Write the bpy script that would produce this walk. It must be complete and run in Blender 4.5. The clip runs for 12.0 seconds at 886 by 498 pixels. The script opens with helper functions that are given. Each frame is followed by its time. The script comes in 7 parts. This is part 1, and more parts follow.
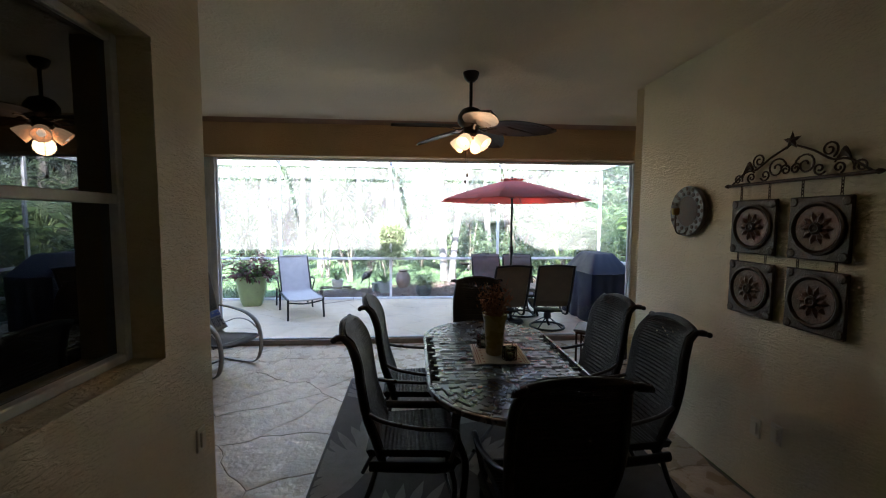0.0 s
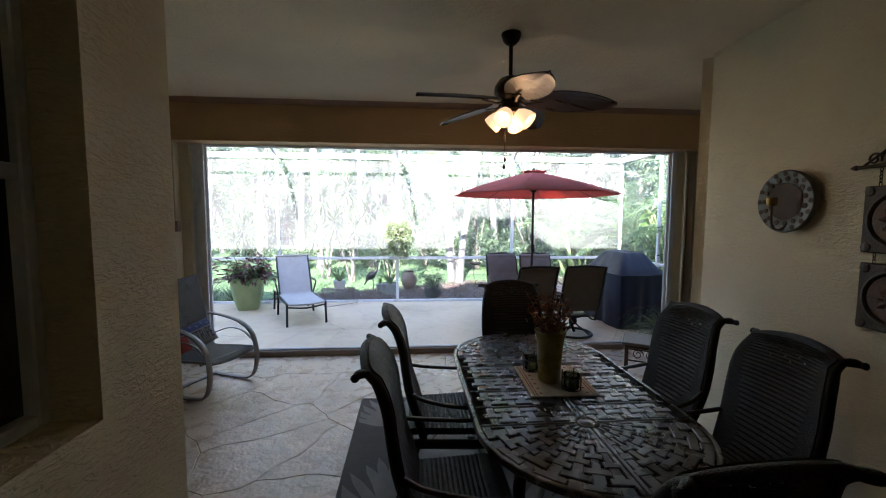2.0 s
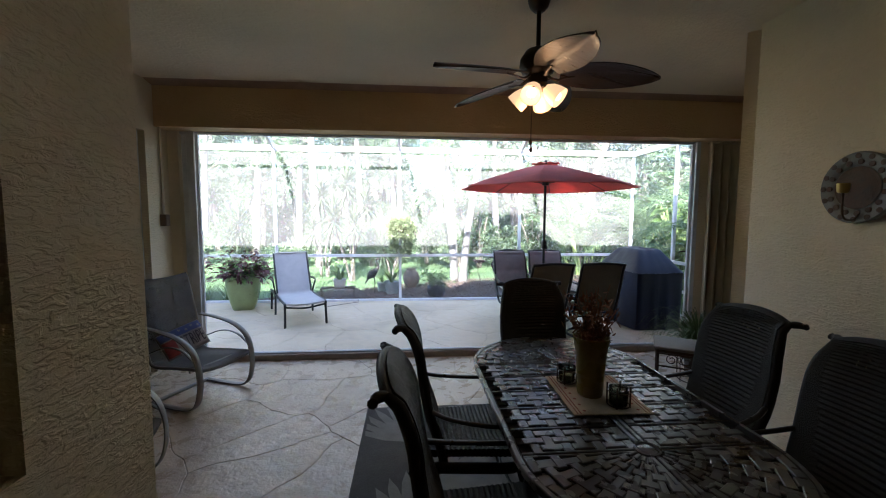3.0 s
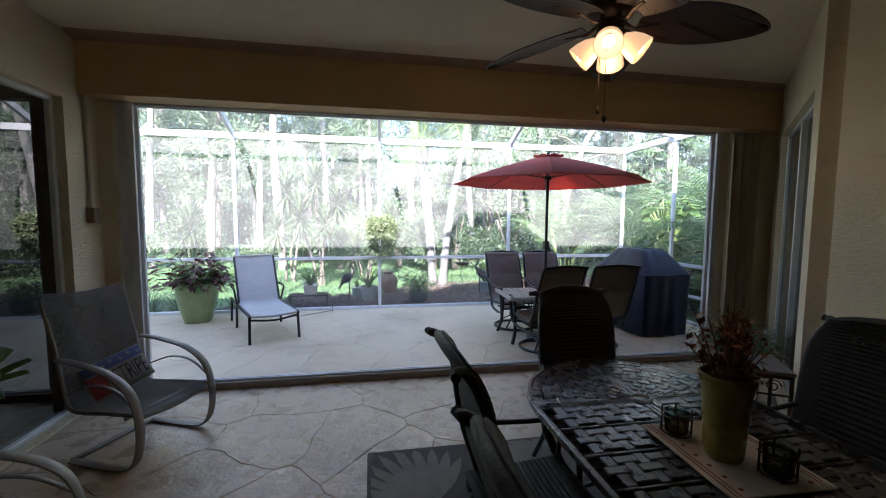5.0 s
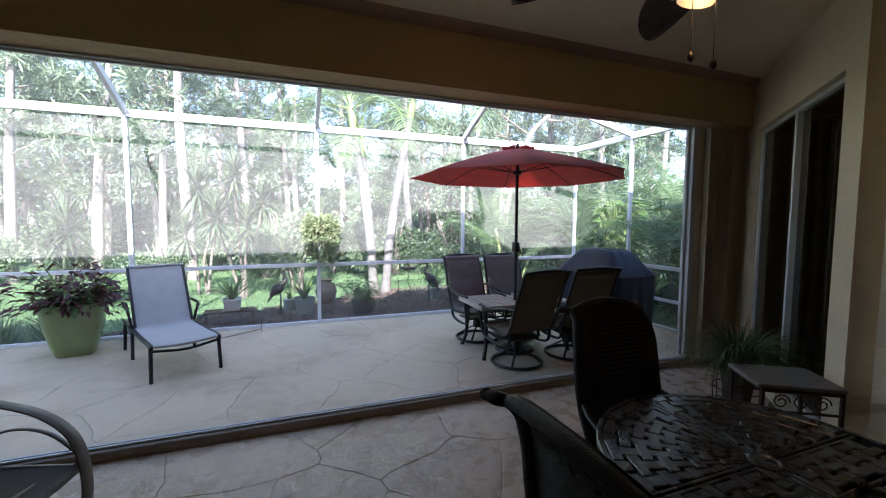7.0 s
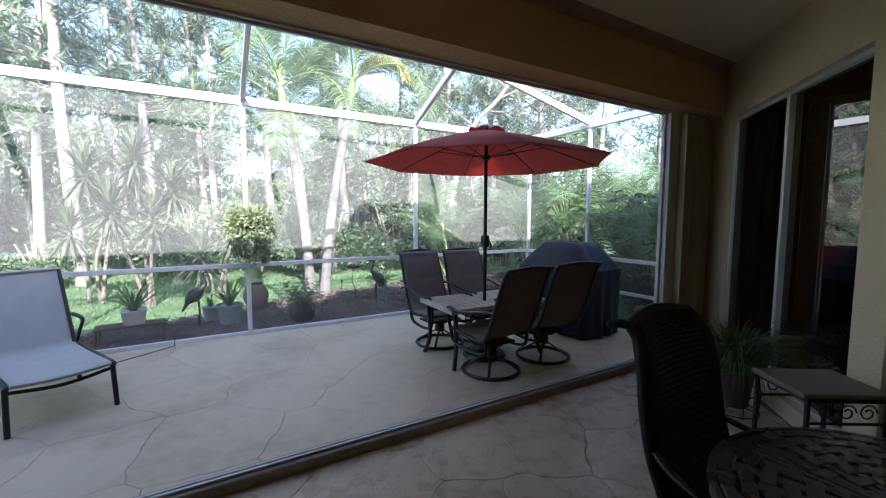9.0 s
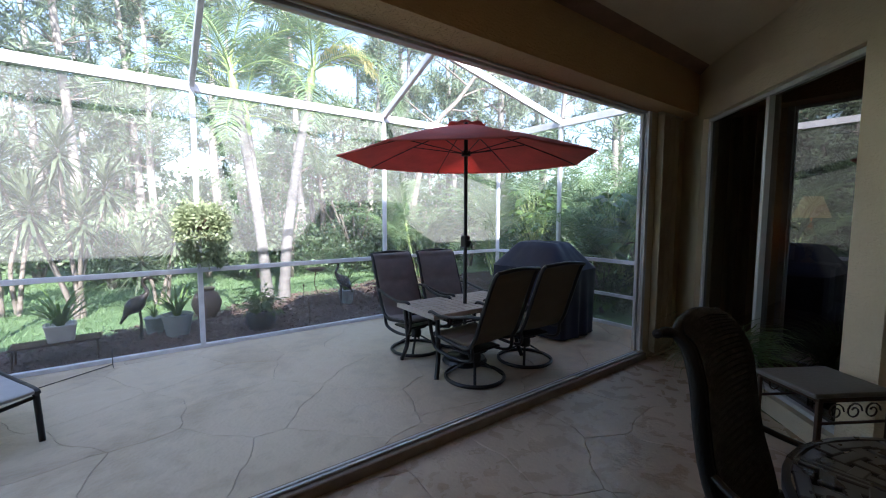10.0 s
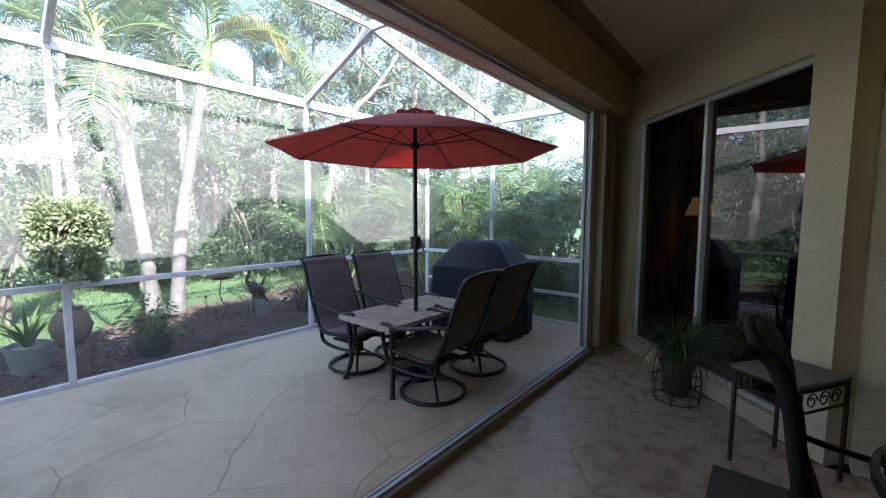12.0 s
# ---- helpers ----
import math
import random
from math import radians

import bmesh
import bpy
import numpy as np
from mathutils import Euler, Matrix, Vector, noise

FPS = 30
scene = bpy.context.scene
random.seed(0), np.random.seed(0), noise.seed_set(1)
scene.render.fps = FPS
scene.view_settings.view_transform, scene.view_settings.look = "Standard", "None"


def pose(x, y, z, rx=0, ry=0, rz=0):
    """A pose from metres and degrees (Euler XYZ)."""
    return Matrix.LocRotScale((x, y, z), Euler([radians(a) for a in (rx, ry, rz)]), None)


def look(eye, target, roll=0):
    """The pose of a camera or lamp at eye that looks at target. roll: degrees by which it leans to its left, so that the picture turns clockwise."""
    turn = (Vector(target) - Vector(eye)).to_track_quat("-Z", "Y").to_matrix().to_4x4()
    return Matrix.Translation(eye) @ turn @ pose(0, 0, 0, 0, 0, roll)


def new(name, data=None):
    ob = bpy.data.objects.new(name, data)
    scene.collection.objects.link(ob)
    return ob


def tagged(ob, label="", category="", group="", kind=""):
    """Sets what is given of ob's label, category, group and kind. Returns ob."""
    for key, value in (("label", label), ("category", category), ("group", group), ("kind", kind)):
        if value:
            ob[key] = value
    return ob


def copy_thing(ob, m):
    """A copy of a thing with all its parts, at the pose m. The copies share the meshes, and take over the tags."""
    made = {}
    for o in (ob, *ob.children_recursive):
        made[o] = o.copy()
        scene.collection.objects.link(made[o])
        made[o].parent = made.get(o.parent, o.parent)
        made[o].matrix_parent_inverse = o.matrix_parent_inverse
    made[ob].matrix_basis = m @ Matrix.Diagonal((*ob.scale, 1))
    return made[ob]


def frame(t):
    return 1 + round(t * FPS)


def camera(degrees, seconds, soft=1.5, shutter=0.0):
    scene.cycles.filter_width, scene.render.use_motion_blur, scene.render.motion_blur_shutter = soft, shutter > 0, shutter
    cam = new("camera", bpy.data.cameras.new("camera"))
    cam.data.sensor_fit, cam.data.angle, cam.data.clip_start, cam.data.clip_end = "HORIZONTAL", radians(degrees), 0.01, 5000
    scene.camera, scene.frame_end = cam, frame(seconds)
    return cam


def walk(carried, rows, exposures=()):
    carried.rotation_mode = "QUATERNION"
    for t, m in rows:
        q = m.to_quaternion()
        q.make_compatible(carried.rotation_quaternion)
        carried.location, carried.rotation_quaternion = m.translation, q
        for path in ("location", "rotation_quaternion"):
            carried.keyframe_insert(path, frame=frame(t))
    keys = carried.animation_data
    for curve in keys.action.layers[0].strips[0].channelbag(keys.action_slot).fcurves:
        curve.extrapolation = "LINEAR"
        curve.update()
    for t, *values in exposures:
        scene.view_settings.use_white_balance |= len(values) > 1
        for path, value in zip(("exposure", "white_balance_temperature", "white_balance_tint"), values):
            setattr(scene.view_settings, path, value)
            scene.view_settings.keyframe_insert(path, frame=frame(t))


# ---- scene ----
cam = camera(95.7, 12.0, 1.1)
ROWS = [
    (0.0, -0.018, -0.062, 1.706, -4.23, -4.26, -0.30),
    (0.5, -0.053, 0.076, 1.700, -4.25, -4.28, -0.26),
    (1.0, -0.106, 0.229, 1.685, -4.32, -4.44, -0.23),
    (1.5, -0.165, 0.387, 1.682, -4.42, -4.43, -0.26),
    (2.0, -0.222, 0.553, 1.669, -4.52, -4.49, -0.24),
    (2.5, -0.269, 0.715, 1.639, -4.61, -4.79, -0.28),
    (3.0, -0.324, 0.881, 1.617, -4.81, -4.72, -0.24),
    (5.0, -0.642, 1.586, 1.562, -10.15, -4.50, -0.41),
    (5.5, -0.704, 1.782, 1.546, -12.54, -4.48, -0.39),
    (6.0, -0.759, 1.977, 1.543, -15.23, -4.16, -0.39),
    (6.5, -0.815, 2.178, 1.528, -17.86, -4.04, -0.36),
    (7.0, -0.857, 2.379, 1.515, -20.57, -4.01, -0.27),
    (9.0, -0.902, 3.072, 1.472, -30.25, -4.70, -0.15),
    (9.5, -0.949, 3.245, 1.465, -33.20, -4.69, -0.12),
    (10.0, -0.982, 3.400, 1.462, -36.73, -4.67, -0.12),
    (10.5, -1.006, 3.551, 1.461, -40.16, -4.65, -0.07),
    (11.0, -1.021, 3.694, 1.472, -43.57, -4.65, -0.07),
    (11.5, -1.035, 3.833, 1.475, -47.00, -4.79, -0.08),
    (12.0, -1.057, 3.973, 1.473, -50.53, -5.00, -0.07),
]
EXPO = [(0.0, 3.08, 6000, 16), (3.0, 2.86, 6000, 16), (7.0, 2.20, 6000, 16), (9.5, 2.00, 6000, 16), (12.0, 2.09, 6000, 17)]
walk(cam, [(t, pose(x, y, z, 90 + pitch, roll, yaw)) for t, x, y, z, yaw, pitch, roll in ROWS], EXPO)

# ---- light: clear sky, sun from behind the house ----
SUN_EL, SUN_DX = 34.6, 0.15
world = bpy.data.worlds.new("sky")
scene.world = world
world.use_nodes = True
wn = world.node_tree.nodes
sky = wn.new("ShaderNodeTexSky")
sky.sky_type = "NISHITA"
sky.sun_disc = False
sky.sun_elevation = radians(SUN_EL)
sky.sun_rotation = radians(180) + math.atan(SUN_DX)
wn["Background"].inputs["Strength"].default_value = 0.15
world.node_tree.links.new(sky.outputs[0], wn["Background"].inputs["Color"])
sun = new("sun", bpy.data.lights.new("sun", "SUN"))
sun.data.energy, sun.data.angle, sun.data.color = 5.0, radians(0.5), (1.0, 0.95, 0.88)
sun.matrix_world = look((0, 0, 30), (SUN_DX, 1, 30 - math.tan(radians(SUN_EL)) * math.hypot(1, SUN_DX)))
fan_light = new("fan_light", bpy.data.lights.new("fan_light", "POINT"))
fan_light.data.energy, fan_light.data.shadow_soft_size, fan_light.data.color = 0.55, 0.07, (1.0, 0.62, 0.30)
fan_light.location = (0.466, 3.37, 2.26)

# ---- materials ----
def nodes_of(name):
    m = bpy.data.materials.new(name)
    m.use_nodes = True
    return m, m.node_tree.nodes, m.node_tree.links, m.node_tree.nodes["Principled BSDF"]


def mat(name, col, rough=0.6, metal=0.0, var=0.18, scale=6.0, bump=0.0, bscale=60.0, col2=None, piece=0.0, spec=0.5, island=0.0, trans=0.0, stretch=None, rvar=0.12):
    """Principled material with two scales of colour variation, uneven gloss and relief."""
    m, n, l, b = nodes_of(name)
    tc = n.new("ShaderNodeTexCoord")
    vec = tc.outputs["Object"]
    if stretch:
        mp = n.new("ShaderNodeMapping")
        mp.inputs["Scale"].default_value = stretch
        l.new(vec, mp.inputs["Vector"])
        vec = mp.outputs[0]
    big, fine = n.new("ShaderNodeTexNoise"), n.new("ShaderNodeTexNoise")
    for t, s, d in ((big, scale, 4), (fine, scale * 9, 3)):
        t.inputs["Scale"].default_value, t.inputs["Detail"].default_value = s, d
        l.new(vec, t.inputs["Vector"])
    add = n.new("ShaderNodeMath")
    add.operation = "MULTIPLY_ADD"
    l.new(fine.outputs["Fac"], add.inputs[0])
    add.inputs[1].default_value = 0.45
    l.new(big.outputs["Fac"], add.inputs[2])
    fac = add.outputs[0]
    for src, amount in (("ObjectInfo", piece), ("NewGeometry", island)):
        if amount:
            oi = n.new("ShaderNode" + src)
            a2 = n.new("ShaderNodeMath")
            a2.operation = "MULTIPLY_ADD"
            l.new(oi.outputs["Random" if src == "ObjectInfo" else "Random Per Island"], a2.inputs[0])
            a2.inputs[1].default_value = amount
            l.new(fac, a2.inputs[2])
            fac = a2.outputs[0]
    ramp = n.new("ShaderNodeValToRGB")
    c2 = col2 or tuple(min(1, c * (1 + var)) for c in col)
    c1 = col if col2 else tuple(c * (1 - var) for c in col)
    ramp.color_ramp.elements[0].position, ramp.color_ramp.elements[0].color = 0.5, (*c1, 1)
    ramp.color_ramp.elements[1].position, ramp.color_ramp.elements[1].color = 0.95 + piece * 0.5 + island * 0.5, (*c2, 1)
    l.new(fac, ramp.inputs[0])
    l.new(ramp.outputs[0], b.inputs["Base Color"])
    mr = n.new("ShaderNodeMapRange")
    mr.inputs["From Min"].default_value, mr.inputs["From Max"].default_value = 0.3, 0.7
    mr.inputs["To Min"].default_value, mr.inputs["To Max"].default_value = max(0.03, rough - rvar), min(1, rough + rvar)
    l.new(big.outputs["Fac"], mr.inputs["Value"])
    l.new(mr.outputs[0], b.inputs["Roughness"])
    b.inputs["Metallic"].default_value = metal
    b.inputs["Specular IOR Level"].default_value = spec
    if bump:
        bt = n.new("ShaderNodeTexNoise")
        bt.inputs["Scale"].default_value, bt.inputs["Detail"].default_value = bscale, 5
        l.new(vec, bt.inputs["Vector"])
        bp = n.new("ShaderNodeBump")
        bp.inputs["Strength"].default_value, bp.inputs["Distance"].default_value = min(1, bump), 0.01
        l.new(bt.outputs["Fac"], bp.inputs["Height"])
        l.new(bp.outputs[0], b.inputs["Normal"])
    if trans:
        tr = n.new("ShaderNodeBsdfTranslucent")
        l.new(ramp.outputs[0], tr.inputs["Color"])
        mx = n.new("ShaderNodeMixShader")
        mx.inputs[0].default_value = trans
        l.new(b.outputs[0], mx.inputs[1])
        l.new(tr.outputs[0], mx.inputs[2])
        l.new(mx.outputs[0], n["Material Output"].inputs["Surface"])
    return m


def stucco(name, col, depth=0.6):
    """Knock-down stucco: raised flattened splashes over a sandy ground, with faint stains."""
    m, n, l, b = nodes_of(name)
    tc = n.new("ShaderNodeTexCoord")
    big, mid, sand = n.new("ShaderNodeTexNoise"), n.new("ShaderNodeTexNoise"), n.new("ShaderNodeTexNoise")
    for t, s, d in ((big, 0.9, 5), (mid, 34, 4), (sand, 170, 3)):
        t.inputs["Scale"].default_value, t.inputs["Detail"].default_value = s, d
        l.new(tc.outputs["Object"], t.inputs["Vector"])
    mp = n.new("ShaderNodeMapping")
    mp.inputs["Scale"].default_value = (0.75, 0.75, 2.0)
    l.new(tc.outputs["Object"], mp.inputs["Vector"])
    l.new(mp.outputs[0], mid.inputs["Vector"])
    mid.inputs["Distortion"].default_value = 0.8
    flat = n.new("ShaderNodeMapRange")
    flat.inputs["From Min"].default_value, flat.inputs["From Max"].default_value = 0.44, 0.58
    l.new(mid.outputs["Fac"], flat.inputs["Value"])
    hs = n.new("ShaderNodeMath")
    hs.operation = "MULTIPLY_ADD"
    l.new(sand.outputs["Fac"], hs.inputs[0])
    hs.inputs[1].default_value = 0.35
    l.new(flat.outputs[0], hs.inputs[2])
    bp = n.new("ShaderNodeBump")
    bp.inputs["Strength"].default_value, bp.inputs["Distance"].default_value = depth, 0.009
    l.new(hs.outputs[0], bp.inputs["Height"])
    l.new(bp.outputs[0], b.inputs["Normal"])
    ramp = n.new("ShaderNodeValToRGB")
    ramp.color_ramp.elements[0].position, ramp.color_ramp.elements[0].color = 0.3, (*[c * 0.86 for c in col], 1)
    ramp.color_ramp.elements[1].position, ramp.color_ramp.elements[1].color = 0.7, (*[min(1, c * 1.08) for c in col], 1)
    l.new(big.outputs["Fac"], ramp.inputs[0])
    l.new(ramp.outputs[0], b.inputs["Base Color"])
    b.inputs["Roughness"].default_value = 0.72
    return m


def flagstone_mat(name, a, bcol, rough):
    """Stamped concrete: mottled tan and grey, darker blotches, sealed surface."""
    m, n, l, b = nodes_of(name)
    tc, oi = n.new("ShaderNodeTexCoord"), n.new("ShaderNodeObjectInfo")
    big, mid, fine = n.new("ShaderNodeTexNoise"), n.new("ShaderNodeTexNoise"), n.new("ShaderNodeTexNoise")
    for t, s, d in ((big, 1.1, 4), (mid, 7.5, 7), (fine, 38, 4)):
        t.inputs["Scale"].default_value, t.inputs["Detail"].default_value = s, d
        l.new(tc.outputs["Object"], t.inputs["Vector"])
    mid.inputs["Distortion"].default_value = 0.4
    s1 = n.new("ShaderNodeMath")
    s1.operation = "MULTIPLY_ADD"
    l.new(mid.outputs["Fac"], s1.inputs[0])
    s1.inputs[1].default_value = 0.7
    l.new(big.outputs["Fac"], s1.inputs[2])
    s2 = n.new("ShaderNodeMath")
    s2.operation = "MULTIPLY_ADD"
    l.new(oi.outputs["Random"], s2.inputs[0])
    s2.inputs[1].default_value = 0.12
    off = n.new("ShaderNodeMath")
    off.operation = "SUBTRACT"
    l.new(s1.outputs[0], off.inputs[0])
    off.inputs[1].default_value = -0.03
    l.new(off.outputs[0], s2.inputs[2])
    ramp = n.new("ShaderNodeValToRGB")
    e = ramp.color_ramp.elements
    e[0].position, e[0].color = 0.52, (*a, 1)
    e[1].position, e[1].color = 1.0, (*bcol, 1)
    l.new(s2.outputs[0], ramp.inputs[0])
    l.new(ramp.outputs[0], b.inputs["Base Color"])
    mr = n.new("ShaderNodeMapRange")
    mr.inputs["From Min"].default_value, mr.inputs["From Max"].default_value = 0.35, 0.65
    mr.inputs["To Min"].default_value, mr.inputs["To Max"].default_value = rough - 0.1, rough + 0.12
    l.new(mid.outputs["Fac"], mr.inputs["Value"])
    l.new(mr.outputs[0], b.inputs["Roughness"])
    hh = n.new("ShaderNodeMath")
    hh.operation = "MULTIPLY_ADD"
    l.new(fine.outputs["Fac"], hh.inputs[0])
    hh.inputs[1].default_value = 0.5
    l.new(mid.outputs["Fac"], hh.inputs[2])
    bp = n.new("ShaderNodeBump")
    bp.inputs["Strength"].default_value, bp.inputs["Distance"].default_value = 0.42, 0.02
    l.new(hh.outputs[0], bp.inputs["Height"])
    l.new(bp.outputs[0], b.inputs["Normal"])
    return m


def glass_mat(name, tint, gloss_min):
    m, n, l, b = nodes_of(name)
    n.remove(b)
    tr, gl, mx, fr = n.new("ShaderNodeBsdfTransparent"), n.new("ShaderNodeBsdfGlossy"), n.new("ShaderNodeMixShader"), n.new("ShaderNodeFresnel")
    tr.inputs["Color"].default_value = (*tint, 1)
    gl.inputs["Roughness"].default_value = 0.0
    fr.inputs["IOR"].default_value = gloss_min
    l.new(fr.outputs[0], mx.inputs[0])
    l.new(tr.outputs[0], mx.inputs[1])
    l.new(gl.outputs[0], mx.inputs[2])
    l.new(mx.outputs[0], n["Material Output"].inputs["Surface"])
    return m


def screen_mat(name, cover, col):
    """Insect screen: open weave, the threads scatter the sun."""
    m, n, l, b = nodes_of(name)
    n.remove(b)
    tr, df, tl = n.new("ShaderNodeBsdfTransparent"), n.new("ShaderNodeBsdfDiffuse"), n.new("ShaderNodeBsdfTranslucent")
    df.inputs["Color"].default_value = (*col, 1)
    tl.inputs["Color"].default_value = (*col, 1)
    half, mx = n.new("ShaderNodeMixShader"), n.new("ShaderNodeMixShader")
    half.inputs[0].default_value = 0.35
    l.new(df.outputs[0], half.inputs[1])
    l.new(tl.outputs[0], half.inputs[2])
    tc, no, mr = n.new("ShaderNodeTexCoord"), n.new("ShaderNodeTexNoise"), n.new("ShaderNodeMapRange")
    no.inputs["Scale"].default_value = 1.3
    l.new(tc.outputs["Object"], no.inputs["Vector"])
    l.new(no.outputs["Fac"], mr.inputs["Value"])
    mr.inputs["To Min"].default_value, mr.inputs["To Max"].default_value = cover * 0.8, cover * 1.2
    l.new(mr.outputs[0], mx.inputs[0])
    l.new(tr.outputs[0], mx.inputs[1])
    l.new(half.outputs[0], mx.inputs[2])
    l.new(mx.outputs[0], n["Material Output"].inputs["Surface"])
    return m


def glow(name, col, strength):
    m, n, l, b = nodes_of(name)
    b.inputs["Base Color"].default_value = (*col, 1)
    b.inputs["Emission Color"].default_value = (*col, 1)
    b.inputs["Emission Strength"].default_value = strength
    b.inputs["Roughness"].default_value = 0.35
    return m


STUCCO = stucco("stucco_wall", (0.70, 0.59, 0.41), 0.5)
STUCCO_CEIL = stucco("stucco_ceiling", (0.76, 0.64, 0.44), 0.4)
BEAM = stucco("stucco_beam", (0.60, 0.40, 0.20), 0.6)
SOFFIT = stucco("pale_soffit", (0.72, 0.68, 0.60), 0.3)
LANAI = flagstone_mat("stamped_concrete_lanai", (0.30, 0.205, 0.13), (0.53, 0.415, 0.30), 0.30)
DECK = flagstone_mat("stamped_concrete_deck", (0.33, 0.24, 0.155), (0.585, 0.48, 0.355), 0.42)
GROUT = mat("joint", (0.17, 0.145, 0.12), 0.85, scale=20)
KERB = mat("painted_kerb", (0.30, 0.24, 0.19), 0.7, scale=14, bump=0.2)
ALU = mat("white_aluminium", (0.62, 0.63, 0.65), 0.42, 0.0, var=0.12, scale=7, bump=0.05)
ALU_IN = mat("satin_aluminium", (0.62, 0.62, 0.60), 0.4, 0.3, var=0.08, scale=9)
# near-black base holds the dimness of the unlit rooms
DARKROOM = mat("dimmed_room_shell", (0.055, 0.044, 0.034), 0.8, scale=2)
GLASS = glass_mat("window_glass", (0.062, 0.064, 0.062), 2.15)
SCREEN = screen_mat("insect_screen", 0.095, (0.97, 0.97, 0.98))
ROOF = mat("roof_tile", (0.35, 0.22, 0.15), 0.7, scale=7, bump=0.3)


# ---- mesh helpers ----
class G:
    """Collects vertices and faces of one mesh."""

    def __init__(self):
        self.v, self.f = [], []

    def add(self, verts, faces, m=None):
        o = len(self.v)
        self.v += [tuple(m @ Vector(p)) for p in verts] if m is not None else [tuple(p) for p in verts]
        self.f += [tuple(i + o for i in q) for q in faces]
        return self

    def box(self, lo, hi, m=None):
        (a, b, c), (d, e, f) = lo, hi
        return self.add([(a, b, c), (d, b, c), (d, e, c), (a, e, c), (a, b, f), (d, b, f), (d, e, f), (a, e, f)],
                        [(0, 3, 2, 1), (4, 5, 6, 7), (0, 1, 5, 4), (1, 2, 6, 5), (2, 3, 7, 6), (3, 0, 4, 7)], m)

    def rbox(self, lo, hi, r=0.006, m=None):
        """A box with chamfered edges."""
        (a, b, c), (d, e, f) = lo, hi
        r = min(r, (d - a) / 2.01, (e - b) / 2.01, (f - c) / 2.01)
        v, idx = [], {}
        for i, x in enumerate((a, d)):
            for j, y in enumerate((b, e)):
                for k, z in enumerate((c, f)):
                    sx, sy, sz = (r, -r)[i], (r, -r)[j], (r, -r)[k]
                    for ax, p in enumerate(((x, y + sy, z + sz), (x + sx, y, z + sz), (x + sx, y + sy, z))):
                        idx[i, j, k, ax] = len(v)
                        v.append(p)
        g = lambda i, j, k, ax: idx[i, j, k, ax]
        fs = []
        for s in (0, 1):
            q = [[g(s, j, k, 0) for j, k in ((0, 0), (0, 1), (1, 1), (1, 0))], [g(j, s, k, 1) for j, k in ((0, 0), (1, 0), (1, 1), (0, 1))], [g(j, k, s, 2) for j, k in ((0, 0), (0, 1), (1, 1), (1, 0))]]
            fs += [tuple(x) if s == 0 else tuple(reversed(x)) for x in q]
        for j in (0, 1):
            for k in (0, 1):
                for e4, flip in (([g(0, j, k, 1), g(1, j, k, 1), g(1, j, k, 2), g(0, j, k, 2)], j == k), ([g(j, 0, k, 0), g(j, 1, k, 0), g(j, 1, k, 2), g(j, 0, k, 2)], j != k), ([g(j, k, 0, 0), g(j, k, 1, 0), g(j, k, 1, 1), g(j, k, 0, 1)], j == k)):
                    fs.append(tuple(reversed(e4)) if flip else tuple(e4))
        for i in (0, 1):
            for j in (0, 1):
                for k in (0, 1):
                    t = (g(i, j, k, 0), g(i, j, k, 1), g(i, j, k, 2))
                    fs.append(t if (i + j + k) % 2 else tuple(reversed(t)))
        return self.add(v, fs, m)

    def sweep(self, pts, r, n=8, caps=True, m=None, flat=1.0, up=None):
        """A tube along pts; r a number or one per point; flat squeezes it along its normal."""
        pts = [Vector(p) for p in pts]
        rs = [r] * len(pts) if isinstance(r, (int, float)) else list(r)
        v, f = [], []
        prev = None
        for i, p in enumerate(pts):
            d = (pts[min(i + 1, len(pts) - 1)] - pts[max(i - 1, 0)]).normalized()
            if prev is None:
                ref = Vector(up) if up else (Vector((0, 0, 1)) if abs(d.z) < 0.9 else Vector((1, 0, 0)))
                a = (ref - d * ref.dot(d)).normalized()
            else:
                a = (prev - d * prev.dot(d)).normalized()
            prev = a
            b = d.cross(a)
            for k in range(n):
                t = 2 * math.pi * (k + 0.5) / n
                v.append(p + a * math.cos(t) * rs[i] * flat + b * math.sin(t) * rs[i])
        for i in range(len(pts) - 1):
            for k in range(n):
                f.append((i * n + k, i * n + (k + 1) % n, (i + 1) * n + (k + 1) % n, (i + 1) * n + k))
        if caps:
            f.append(tuple(reversed(range(n))))
            f.append(tuple(range((len(pts) - 1) * n, len(pts) * n)))
        return self.add(v, f, m)

    def lathe(self, prof, n=24, at=(0, 0, 0), m=None, sq=None):
        """Turns (radius, height) pairs round z; sq: exponent of a squarish outline."""
        v, f = [], []
        for r, z in prof:
            for k in range(n):
                t = 2 * math.pi * k / n
                c, s = math.cos(t), math.sin(t)
                w = 1.0 if not sq else (abs(c) ** sq + abs(s) ** sq) ** (-1 / sq)
                v.append((at[0] + r * c * w, at[1] + r * s * w, at[2] + z))
        for i in range(len(prof) - 1):
            for k in range(n):
                f.append((i * n + k, i * n + (k + 1) % n, (i + 1) * n + (k + 1) % n, (i + 1) * n + k))
        f.append(tuple(reversed(range(n))))
        f.append(tuple(range((len(prof) - 1) * n, len(prof) * n)))
        return self.add(v, f, m)

    def plate(self, outline, z0, z1, m=None):
        """A flat slab over a closed outline of (x, y)."""
        n = len(outline)
        return self.add([(x, y, z0) for x, y in outline] + [(x, y, z1) for x, y in outline],
                        [tuple(reversed(range(n))), tuple(range(n, 2 * n))] + [(i, (i + 1) % n, n + (i + 1) % n, n + i) for i in range(n)], m)

